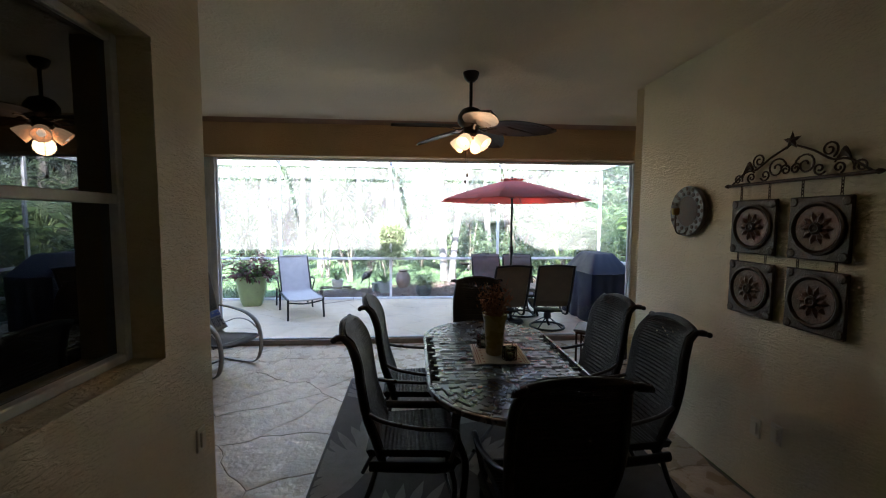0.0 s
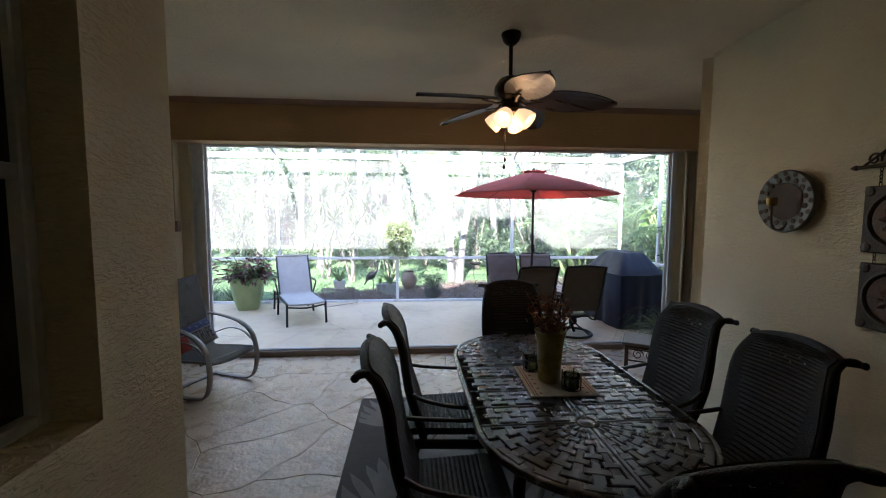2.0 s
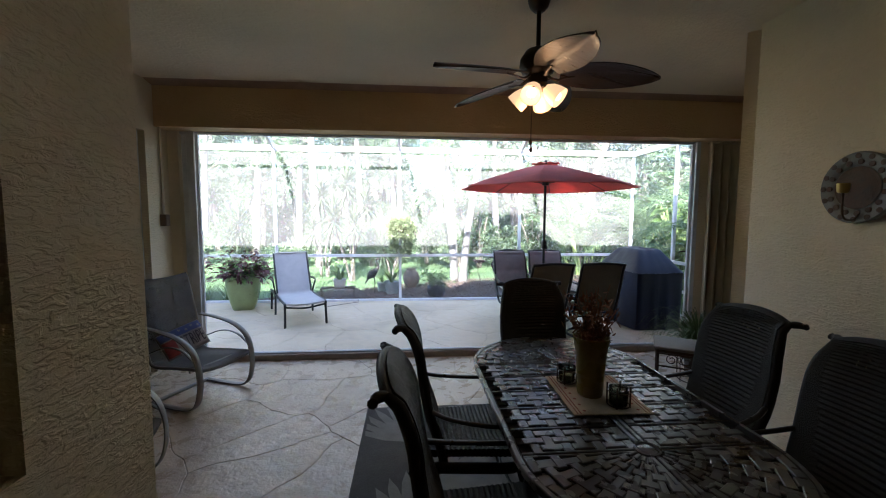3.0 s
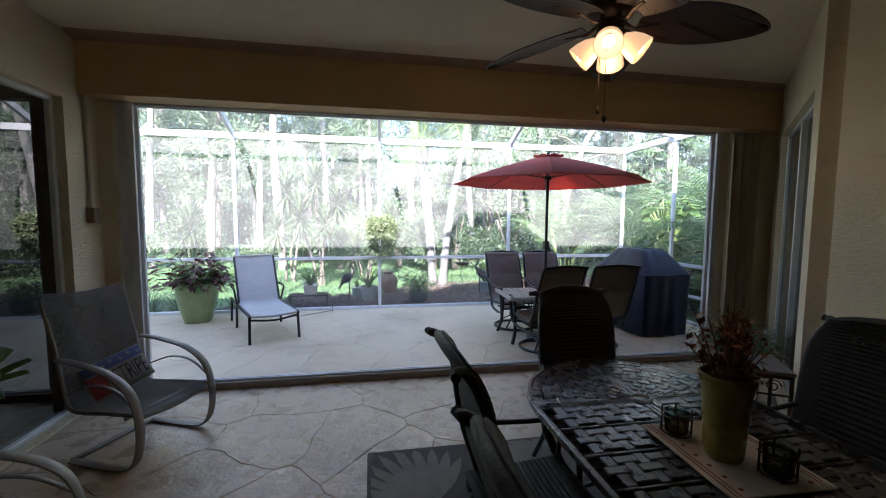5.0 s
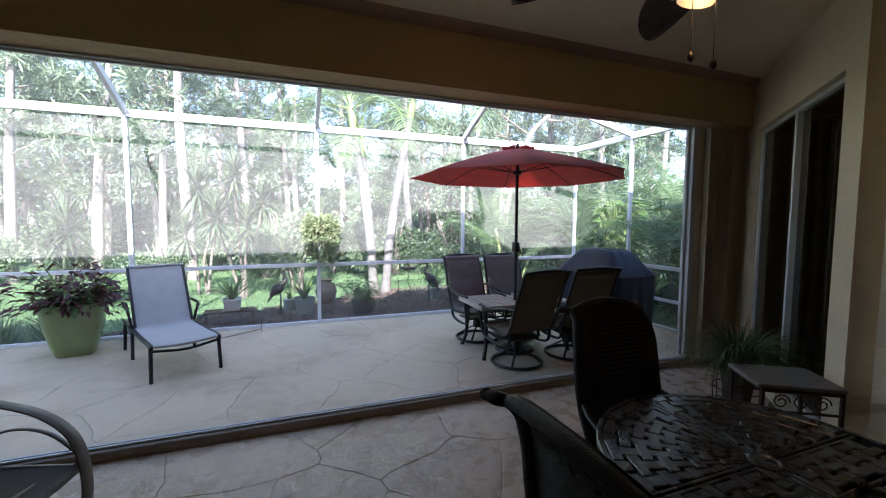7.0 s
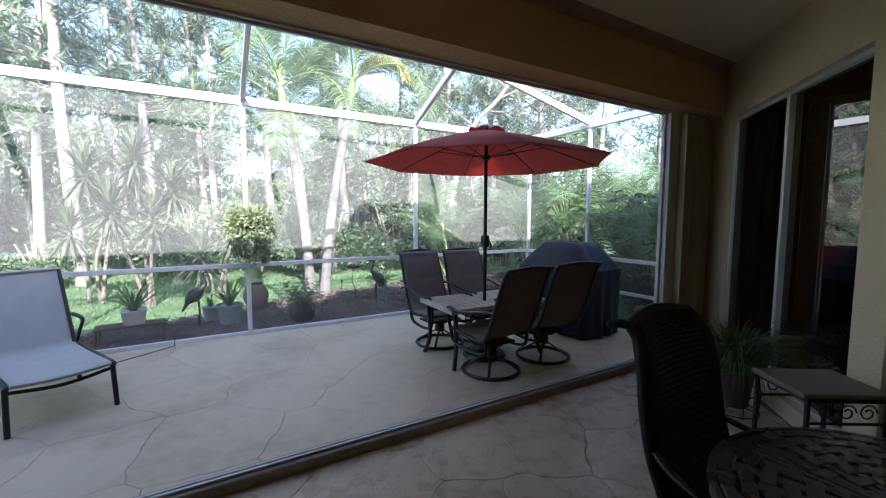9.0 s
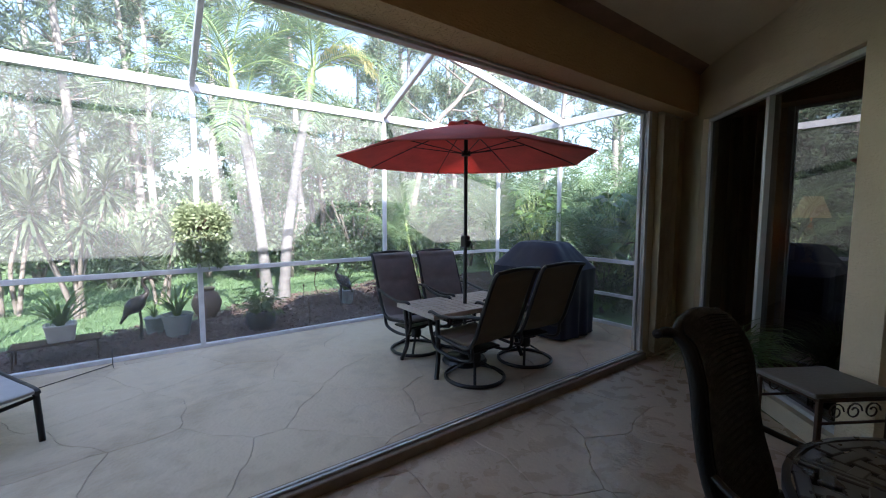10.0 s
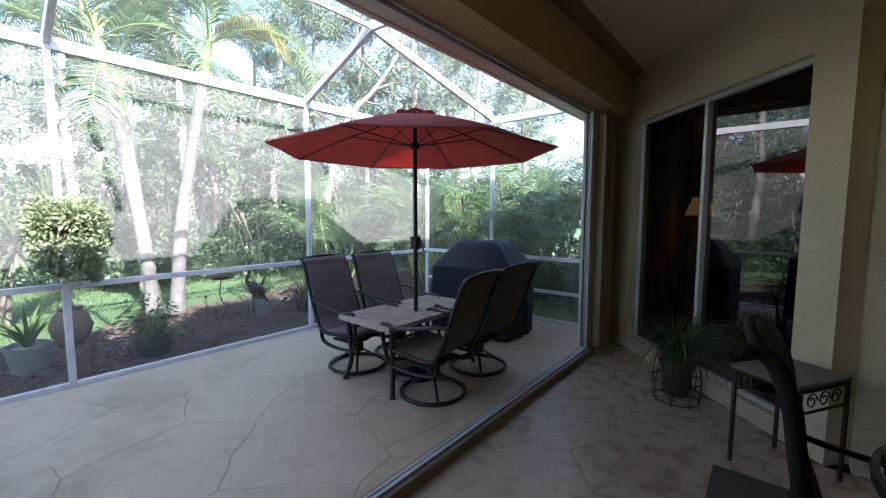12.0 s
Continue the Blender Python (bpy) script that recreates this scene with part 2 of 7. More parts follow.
    def sheet(self, grid, thick=0.0):
        """A surface over rows of points, given thickness along its own normal when thick is set."""
        nu, nv = len(grid), len(grid[0])
        P = [[Vector(p) for p in row] for row in grid]
        v = [p for row in P for p in row]
        f = [(i * nv + j, i * nv + j + 1, (i + 1) * nv + j + 1, (i + 1) * nv + j) for i in range(nu - 1) for j in range(nv - 1)]
        if thick:
            o = nu * nv
            for i in range(nu):
                for j in range(nv):
                    du = P[min(i + 1, nu - 1)][j] - P[max(i - 1, 0)][j]
                    dv = P[i][min(j + 1, nv - 1)] - P[i][max(j - 1, 0)]
                    v.append(P[i][j] + du.cross(dv).normalized() * thick)
            f += [tuple(reversed([k + o for k in q])) for q in list(f)]
            rim = [(0, j) for j in range(nv)] + [(i, nv - 1) for i in range(1, nu)] + [(nu - 1, j) for j in range(nv - 2, -1, -1)] + [(i, 0) for i in range(nu - 2, 0, -1)]
            ids = [i * nv + j for i, j in rim]
            f += [(ids[k], ids[k - 1], ids[k - 1] + o, ids[k] + o) for k in range(len(ids))]
        return self.add(v, f)

    def mesh(self, name, material, smooth=None):
        me = bpy.data.meshes.new(name)
        me.from_pydata(self.v, [], self.f)
        me.materials.append(material)
        if smooth:
            me.polygons.foreach_set("use_smooth", [True] * len(me.polygons))
            me.set_sharp_from_angle(angle=radians(smooth))
        me.update()
        return me


def thing(name, label, category, at=(0, 0, 0), turn=0.0, group="", kind=""):
    e = new(name)
    e.matrix_basis = pose(*at, 0, 0, turn)
    return tagged(e, label, category, group, kind)


def part(name, g, material, parent, label="", smooth=None):
    """One mesh object under a thing or a part, in the parent's own coordinates."""
    ob = new(name, g if isinstance(g, bpy.types.Mesh) else g.mesh(name, material, smooth))
    ob.parent = parent
    return tagged(ob, label)


def solid(name, g, material, label="", category="", kind="structure", smooth=None, group=""):
    return tagged(new(name, g.mesh(name, material, smooth)), label, category, group, kind)


def box(lo, hi, m=None):
    return G().box(lo, hi, m)


def arc(n, a0, a1):
    return [radians(a0 + (a1 - a0) * i / n) for i in range(n + 1)]


def bez(pts, n=12):
    """A smooth line through all pts (Catmull-Rom)."""
    P = [Vector(p) for p in pts]
    P = [P[0] * 2 - P[1]] + P + [P[-1] * 2 - P[-2]]
    out = []
    for i in range(1, len(P) - 2):
        for k in range(n):
            t = k / n
            out.append(0.5 * (2 * P[i] + (P[i + 1] - P[i - 1]) * t + (2 * P[i - 1] - 5 * P[i] + 4 * P[i + 1] - P[i + 2]) * t * t + (3 * P[i] - P[i - 1] - 3 * P[i + 1] + P[i + 2]) * t ** 3))
    return out + [P[-2]]

# ---- the house round the lanai ----
CEIL, BEAM_Z, FRONT, LEFT_X, RIGHT_X, SIDE_X = 2.93, 2.50, 5.42, -1.07, 2.09, -2.87
ARRIS = (2.09, 3.67)
JL, JR, CORNER = -2.65, 3.11, 3.84
BACK, BEAM_Y = -2.4, 5.21
DECK_Z = -0.02
CAGE_Y, CAGE_X0, CAGE_X1, EAVE = 8.571, -5.10, 4.10, 2.84

# right wall and the wall set at 45 degrees with its sliding door
solid("wall_right", box((RIGHT_X, BACK, 0), (RIGHT_X + 0.2, ARRIS[1] - 0.12, 3.1)), STUCCO, "beige knock-down stucco wall with hangings", "wall")
D45 = pose(ARRIS[0], ARRIS[1], 0, 0, 0, 45)   # x runs along the slanted wall, y points away into the house: rotated below
SL0, SL1, SLH, SLB = 0.245, 2.06, 2.43, 0.13
diag = G()
diag.box((0, -0.2, 0), (SL0, 0, 3.1), D45)
diag.box((SL1, -0.2, 0), (2.6, 0, 3.1), D45)
diag.box((SL0, -0.2, SLH), (SL1, 0, 3.1), D45)
diag.box((SL0, -0.2, 0), (SL1, 0, SLB), D45)
solid("wall_slanted", diag, STUCCO, "slanted beige stucco wall round the sliding door", "wall")

# left wall with its window, the return and the side wall with the other sliding door
W0, W1, WZ0, WZ1 = 0.25, 1.69, 1.11, 2.43
lw = G()
lw.box((LEFT_X - 0.2, BACK, 0), (LEFT_X, W0, 3.1))
lw.box((LEFT_X - 0.2, W1, 0), (LEFT_X, 2.07, 3.1))
lw.box((LEFT_X - 0.2, W0, 0), (LEFT_X, W1, WZ0))
lw.box((LEFT_X - 0.2, W0, WZ1), (LEFT_X, W1, 3.1))
solid("wall_left", lw, STUCCO, "beige stucco wall with a deep window recess", "wall")
solid("wall_return", box((SIDE_X, 1.87, 0), (LEFT_X - 0.2, 2.07, 3.1)), STUCCO, "short beige stucco return wall", "wall")
S0, S1 = 2.55, 5.06
sw = G()
sw.box((SIDE_X - 0.2, 1.87, 0), (SIDE_X, S0, 3.1))
sw.box((SIDE_X - 0.2, S1, 0), (SIDE_X, FRONT + 0.09, 3.1))
sw.box((SIDE_X - 0.2, S0, SLH), (SIDE_X, S1, 3.1))
sw.box((SIDE_X - 0.2, S0, 0), (SIDE_X, S1, 0.03))
solid("wall_side", sw, STUCCO, "beige stucco side wall with a glass door", "wall")
solid("wall_back", box((-6.5, BACK - 0.2, -0.2), (8.9, BACK, 3.1)), STUCCO, "beige stucco back wall", "wall")

# front wall with the wide opening
fw = G()
fw.box((-9.0, FRONT, -0.2), (SIDE_X - 0.2, FRONT + 0.09, 3.1))
fw.box((SIDE_X - 0.2, FRONT + 0.001, 0.067), (JL - 0.112, FRONT + 0.089, BEAM_Z - 0.001))
fw.box((JR, FRONT, -0.2), (9.0, FRONT + 0.09, 3.1))
solid("wall_front", fw, STUCCO, "beige stucco wall beside the wide opening", "wall")
hb = G()
hb.box((SIDE_X, FRONT, BEAM_Z), (JR, FRONT + 0.09, 3.1))
hb.box((SIDE_X, BEAM_Y, BEAM_Z), (CORNER - 0.21, FRONT - 0.001, 3.0))
hb.add([(CORNER - 0.21, BEAM_Y, BEAM_Z), (CORNER - 0.001, FRONT - 0.001, BEAM_Z), (CORNER - 0.21, FRONT - 0.001, BEAM_Z)], [(0, 2, 1)])
solid("beam", hb, BEAM, "tan stucco beam over the wide opening", "beam")

solid("ceiling", box((-6.5, BACK - 0.2, CEIL), (8.9, FRONT, CEIL + 0.12)), STUCCO_CEIL, "beige textured stucco ceiling", "ceiling")
roof = G()
roof.add([(-10, -9, 6.2), (10, -9, 6.2), (10, 5.98, 2.72), (-10, 5.98, 2.72), (-10, -9, 6.3), (10, -9, 6.3), (10, 5.98, 2.86), (-10, 5.98, 2.86)],
         [(0, 1, 2, 3), (7, 6, 5, 4), (3, 2, 6, 7), (0, 4, 5, 1), (0, 3, 7, 4), (1, 5, 6, 2)])
# the steeper hipped upper roof
roof.add([(-0.74, 0.4, 5.0), (1.46, 0.4, 5.0), (1.46, 2.4, 5.0), (-0.74, 2.4, 5.0), (-0.09, 1.4, 6.68), (1.06, 1.4, 6.68)],
         [(0, 1, 5, 4), (1, 2, 5), (2, 3, 4, 5), (3, 0, 4), (3, 2, 1, 0)])
roof.box((-0.74, 0.4, 3.5), (1.46, 2.4, 5.0))
solid("roof", roof, ROOF, "brown tiled hipped house roof", "roof")
solid("trim_soffit", G().rbox((-10, 5.515, 2.69), (10, 5.93, 2.716), 0.004).rbox((-10, 5.934, 2.685), (10, 5.985, 2.80), 0.006), SOFFIT, "pale painted soffit and fascia under the eave", "soffit")

# rooms behind the glass: added shells, their dimness put into the colour
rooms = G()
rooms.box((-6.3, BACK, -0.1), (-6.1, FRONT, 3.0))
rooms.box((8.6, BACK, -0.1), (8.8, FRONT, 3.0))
solid("wall_rooms", rooms, DARKROOM, "added room walls behind glass, dimness put into near-black brown", "wall")
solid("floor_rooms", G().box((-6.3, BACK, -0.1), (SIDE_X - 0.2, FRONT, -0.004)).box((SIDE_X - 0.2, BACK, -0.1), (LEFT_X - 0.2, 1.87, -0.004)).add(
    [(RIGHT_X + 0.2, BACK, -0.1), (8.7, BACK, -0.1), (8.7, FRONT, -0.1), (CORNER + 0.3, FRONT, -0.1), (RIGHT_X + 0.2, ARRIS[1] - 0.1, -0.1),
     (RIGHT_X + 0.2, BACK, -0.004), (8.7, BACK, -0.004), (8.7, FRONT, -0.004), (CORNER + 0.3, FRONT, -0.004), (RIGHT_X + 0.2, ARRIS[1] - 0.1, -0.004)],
    [(4, 3, 2, 1, 0), (5, 6, 7, 8, 9)]), DARKROOM, "added room floor behind glass, dimness put into near-black brown", "floor")


def window_unit(name, m, w, h, rails, label, glass=GLASS, fr=0.036, depth=0.06, kind="structure", mull=(), metal=ALU_IN):
    """A framed glass unit in the plane y=0 of m, x along it; rails are heights of cross bars, mull places of uprights."""
    e = new(name)
    e.matrix_basis = m
    tagged(e, label, "sliding door" if "door" in name else "window", "", kind)
    for lo, hi, nm in (((0, 0, 0), (fr, depth, h), "jamb"), ((w - fr, 0, 0), (w, depth, h), "jamb"), ((fr, 0, h - fr), (w - fr, depth, h), "head"), ((fr, 0, 0), (w - fr, depth, fr), "sill")):
        part(nm, G().rbox(lo, hi, 0.005), metal, e)
    for z in rails:
        part("rail", G().rbox((fr, 0.006, z - 0.02), (w - fr, depth - 0.004, z + 0.02), 0.004), metal, e)
    for x in mull:
        part("stile", G().rbox((x - 0.019, -0.004, fr), (x + 0.019, depth + 0.006, h - fr), 0.004), metal, e)
    xs = [fr] + list(mull) + [w - fr]
    zs = [fr] + list(rails) + [h - fr]
    for i in range(len(xs) - 1):
        for j in range(len(zs) - 1):
            y = depth * (0.35 if (i + j) % 2 == 0 else 0.6)
            p = part("pane", G().add([(xs[i], y, zs[j]), (xs[i], y, zs[j + 1]), (xs[i + 1], y, zs[j + 1]), (xs[i + 1], y, zs[j])], [(0, 1, 2, 3)]), glass, e, "dark reflecting window glass")
            p.visible_shadow = False
    return e


window_unit("window_1", pose(LEFT_X - 0.19, W1, WZ0, 0, 0, -90) , W1 - W0, WZ1 - WZ0, (0.67,), "white-framed hung window in a deep stucco recess", metal=ALU)
window_unit("door_1", pose(ARRIS[0], ARRIS[1], SLB, 0, 0, 45) @ pose(SL0, -0.11, 0), SL1 - SL0, SLH - SLB, (), "two-panel sliding glass door with pale metal frame", mull=((SL1 - SL0) * 0.5,))
window_unit("door_2", pose(SIDE_X - 0.12, S1, 0.03, 0, 0, -90), S1 - S0, SLH - 0.03, (), "sliding glass door with pale metal frame", mull=((S1 - S0) * 0.5,))

# kerb, track and jambs of the opening
solid("threshold", G().rbox((SIDE_X, FRONT - 0.045, -0.15), (JR, FRONT + 0.075, 0.066), 0.006), KERB, "brown painted concrete kerb under the opening", "threshold")
tk = G()
tk.rbox((JL, FRONT - 0.012, 0.066), (JR, FRONT + 0.004, 0.082), 0.002)
tk.rbox((JL, FRONT + 0.024, 0.066), (JR, FRONT + 0.040, 0.080), 0.002)
tk.box((JL, FRONT - 0.012, 0.066), (JR, FRONT + 0.042, 0.071))
tk.rbox((JL, FRONT + 0.062, BEAM_Z - 0.022), (JR, FRONT + 0.088, BEAM_Z - 0.001), 0.003)
tk.rbox((JL, FRONT + 0.018, BEAM_Z - 0.016), (JR, FRONT + 0.034, BEAM_Z - 0.001), 0.003)
solid("trim_track", tk, ALU, "white metal screen tracks on the kerb and overhead", "track")
for nm, x, s in (("trim_jamb_left", JL, 1), ("trim_jamb_right", JR, -1)):
    g = G()
    for y0, y1, w in ((0.0, 0.022, 0.05), (0.03, 0.05, 0.035), (0.058, 0.09, 0.06)):
        a, b2 = sorted((x, x + s * w))
        g.rbox((a, FRONT + y0, 0.08), (b2, FRONT + y1, BEAM_Z), 0.003)
    if s > 0:
        # the stacked screen posts between the side wall and the opening
        g.rbox((JL - 0.105, FRONT + 0.050, 0.067), (JL - 0.052, FRONT + 0.088, BEAM_Z - 0.03), 0.004)
        g.rbox((JL - 0.050, FRONT + 0.040, 0.067), (JL - 0.002, FRONT + 0.089, BEAM_Z - 0.03), 0.004)
        g.box((JL - 0.108, FRONT + 0.03, BEAM_Z - 0.03), (JL, FRONT + 0.09, BEAM_Z))
    a, b2 = sorted((x, x + s * 0.02))
    g.box((a, FRONT + 0.001, 0.08), (b2, FRONT + 0.1, BEAM_Z))
    solid(nm, g, ALU, "white aluminium channel jamb of the opening", "jamb")

# ---- the screen cage over the patio ----
def bar(g, a, b, w=0.05, d=0.05, up=(0, 0, 1)):
    """A rectangular aluminium bar from a to b."""
    a, b = Vector(a), Vector(b)
    x = (b - a).normalized()
    y = Vector(up).cross(x).normalized()
    z = x.cross(y)
    m = Matrix((x, y, z)).transposed().to_4x4()
    m.translation = a
    return g.rbox((0, -w / 2, -d / 2), ((b - a).length, w / 2, d / 2), 0.003, m)


POSTS = (CAGE_X0, -2.79, -0.50, 1.82, CAGE_X1)
RAIL, FLAT_Z, FLAT_Y, FLAT_X = 0.86, 3.40, 7.30, 1.82
cage = thing("screen_cage", "white aluminium patio screen enclosure with insect screens", "screen enclosure", (0, 0, 0), 0, "", "structure")
for x in POSTS:
    part("post", bar(G(), (x, CAGE_Y, DECK_Z), (x, CAGE_Y, EAVE - 0.05), 0.05, 0.05, (0, 1, 0)), ALU, cage)
for y in (7.26, FRONT + 0.27):
    part("post", bar(G(), (CAGE_X1, y, DECK_Z), (CAGE_X1, y, EAVE - 0.05), 0.05, 0.05, (0, 1, 0)), ALU, cage)
part("eave_beam", bar(G(), (CAGE_X0, CAGE_Y, EAVE), (CAGE_X1 + 0.05, CAGE_Y, EAVE), 0.06, 0.10), ALU, cage)
part("eave_beam", bar(G(), (CAGE_X1, FRONT + 0.25, EAVE), (CAGE_X1, CAGE_Y - 0.03, EAVE), 0.06, 0.10), ALU, cage)
for i in range(len(POSTS) - 1):
    a, b = POSTS[i] + 0.025, POSTS[i + 1] - 0.025
    part("chair_rail", bar(G(), (a, CAGE_Y, RAIL), (b, CAGE_Y, RAIL), 0.045, 0.05), ALU, cage)
    part("base_plate", bar(G(), (a, CAGE_Y, DECK_Z + 0.022), (b, CAGE_Y, DECK_Z + 0.022), 0.05, 0.044), ALU, cage)
for y0, y1 in ((FRONT + 0.30, 7.235), (7.285, CAGE_Y - 0.03)):
    for z, h in ((RAIL, 0.05), (DECK_Z + 0.022, 0.044), (0.40, 0.04)):
        part("side_rail", bar(G(), (CAGE_X1, y0, z), (CAGE_X1, y1, z), 0.045, h), ALU, cage)
# sloped rafters up to the flat top
for x in POSTS[1:4]:
    part("rafter", bar(G(), (x, CAGE_Y - 0.03, EAVE + 0.03), (x, FLAT_Y, FLAT_Z), 0.05, 0.09), ALU, cage)
    part("rafter", bar(G(), (x, FLAT_Y, FLAT_Z), (x, FRONT + 0.5, FLAT_Z - 0.02), 0.05, 0.09), ALU, cage)
part("rafter", bar(G(), (CAGE_X1 - 0.03, 7.26, EAVE + 0.03), (FLAT_X, FLAT_Y, FLAT_Z), 0.05, 0.09), ALU, cage)
part("purlin", bar(G(), (CAGE_X0, FLAT_Y, FLAT_Z), (FLAT_X, FLAT_Y, FLAT_Z), 0.03, 0.045), ALU, cage)


def pane(pts, name="screen"):
    p = part(name, G().add(pts, [tuple(range(len(pts)))]), SCREEN, cage, "sun-bleached insect screen")
    return p


for i in range(len(POSTS) - 1):
    a, b = POSTS[i] + 0.02, POSTS[i + 1] - 0.02
    for z0, z1 in ((DECK_Z + 0.04, RAIL - 0.02), (RAIL + 0.02, EAVE - 0.05)):
        pane([(a, CAGE_Y + 0.012, z0), (b, CAGE_Y + 0.012, z0), (b, CAGE_Y + 0.012, z1), (a, CAGE_Y + 0.012, z1)])
    c = min(b, FLAT_X)
    if a < FLAT_X - 0.5:
        pane([(a, CAGE_Y, EAVE + 0.08), (b, CAGE_Y, EAVE + 0.08), (b, FLAT_Y, FLAT_Z + 0.05), (a, FLAT_Y, FLAT_Z + 0.05)])
        pane([(a, FLAT_Y, FLAT_Z + 0.05), (b, FLAT_Y, FLAT_Z + 0.05), (b, FRONT + 0.5, FLAT_Z + 0.05), (a, FRONT + 0.5, FLAT_Z + 0.05)])
pane([(FLAT_X, CAGE_Y, EAVE + 0.08), (CAGE_X1, CAGE_Y, EAVE + 0.08), (FLAT_X, FLAT_Y, FLAT_Z + 0.05)])
pane([(CAGE_X1, CAGE_Y, EAVE + 0.08), (CAGE_X1, 7.26, EAVE + 0.08), (FLAT_X, FLAT_Y, FLAT_Z + 0.05)])
pane([(CAGE_X1, 7.26, EAVE + 0.08), (CAGE_X1, FRONT + 0.5, EAVE + 0.08), (FLAT_X, FRONT + 0.5, FLAT_Z + 0.05), (FLAT_X, FLAT_Y, FLAT_Z + 0.05)])
for y0, y1 in ((FRONT + 0.27, 7.24), (7.28, CAGE_Y - 0.02)):
    for z0, z1 in ((DECK_Z + 0.04, RAIL - 0.02), (RAIL + 0.02, EAVE - 0.05)):
        pane([(CAGE_X1 + 0.012, y0, z0), (CAGE_X1 + 0.012, y1, z0), (CAGE_X1 + 0.012, y1, z1), (CAGE_X1 + 0.012, y0, z1)])

def open_weave(name, cover, col, rough, **more):
    """A mesh cloth: opaque threads with clear gaps between them."""
    m = mat(name, col, rough, **more)
    n, l = m.node_tree.nodes, m.node_tree.links
    tr, mx = n.new("ShaderNodeBsdfTransparent"), n.new("ShaderNodeMixShader")
    mx.inputs[0].default_value = cover
    l.new(tr.outputs[0], mx.inputs[1])
    l.new(n["Principled BSDF"].outputs[0], mx.inputs[2])
    l.new(mx.outputs[0], n["Material Output"].inputs["Surface"])
    return m


# ---- things on the lanai ----
WICKER = mat("dark_wicker", (0.010, 0.0095, 0.0095), 0.55, var=0.35, scale=30, bump=0.6, bscale=220, spec=0.32)
CAST = mat("dark_cast_aluminium", (0.020, 0.019, 0.020), 0.36, 0.35, var=0.25, scale=16, bump=0.12, bscale=120, spec=0.6)
SLAB = mat("worn_cast_top", (0.055, 0.057, 0.063), 0.28, 0.1, var=0.2, scale=10, island=0.3, spec=0.85, rvar=0.05)
# near-black version of the casting: shade of the weave gaps as colour
SHADOWED = mat("gap_shade_black", (0.008, 0.008, 0.009), 0.8, var=0.2, scale=16, spec=0.2)
BRONZE = mat("oil_rubbed_bronze", (0.030, 0.020, 0.014), 0.4, 0.6, scale=20)
BLADE = mat("carved_leaf_blade", (0.032, 0.020, 0.015), 0.36, var=0.3, scale=4, stretch=(1, 9, 1), bump=0.15, bscale=40)
SHADE = glow("lit_frosted_glass", (1.0, 0.62, 0.33), 0.14)
BULB = glow("lit_bulb", (1.0, 0.80, 0.55), 0.42)
TAUPE = mat("taupe_flat_bar", (0.22, 0.195, 0.165), 0.42, 0.25, var=0.1, scale=8)
SLING = open_weave("taupe_sling", 0.72, (0.115, 0.105, 0.095), 0.75, var=0.12, scale=10, bump=0.35, bscale=400)
RUG = mat("taupe_rug", (0.10, 0.09, 0.08), 0.95, var=0.2, scale=12, bump=0.7, bscale=350)
RUG_LEAF = mat("rug_leaf_pattern", (0.25, 0.23, 0.205), 0.95, var=0.15, scale=12, bump=0.7, bscale=350)
VASE = mat("glazed_olive_ochre", (0.28, 0.205, 0.06), 0.3, var=0.15, scale=9)
DRY = mat("dried_flowers", (0.055, 0.026, 0.018), 0.85, scale=25, col2=(0.24, 0.095, 0.045), island=0.4)
MATTE = mat("woven_runner", (0.50, 0.43, 0.34), 0.9, var=0.15, scale=20, bump=0.5, bscale=300)
REDDOT = mat("dark_red_thread", (0.22, 0.05, 0.035), 0.85, scale=30)
TUMBLER = glass_mat("green_tumbler_glass", (0.55, 0.62, 0.56), 1.5)
IRON = mat("rusty_iron", (0.035, 0.024, 0.018), 0.6, 0.5, scale=24, col2=(0.085, 0.045, 0.028), bump=0.3, bscale=90)
PLAQUE = mat("aged_bronze_tile", (0.030, 0.023, 0.019), 0.5, 0.4, scale=14, col2=(0.075, 0.050, 0.035), bump=0.4, bscale=70)
COPPER = mat("copper_rosette", (0.055, 0.030, 0.020), 0.45, 0.35, scale=18, col2=(0.13, 0.060, 0.034), bump=0.4, bscale=60)
PEWTER = mat("pewter_grey", (0.15, 0.15, 0.147), 0.5, 0.2, var=0.2, scale=16, bump=0.3)
BRASS = mat("brass", (0.45, 0.30, 0.10), 0.3, 0.9, var=0.1, scale=20)
PLATE = mat("ivory_plastic", (0.62, 0.56, 0.45), 0.45, var=0.05, scale=10)
BEIGE = mat("beige_enamel", (0.42, 0.34, 0.23), 0.5, var=0.1, scale=6)
STONE_TOP = mat("grey_slate_top", (0.16, 0.15, 0.14), 0.5, var=0.25, scale=12, bump=0.3)


def shift(pts, *d):
    return [tuple(Vector(p) + Vector(d)) for p in pts]


def mirror(pts):
    return [(-p[0], p[1], p[2]) for p in pts]


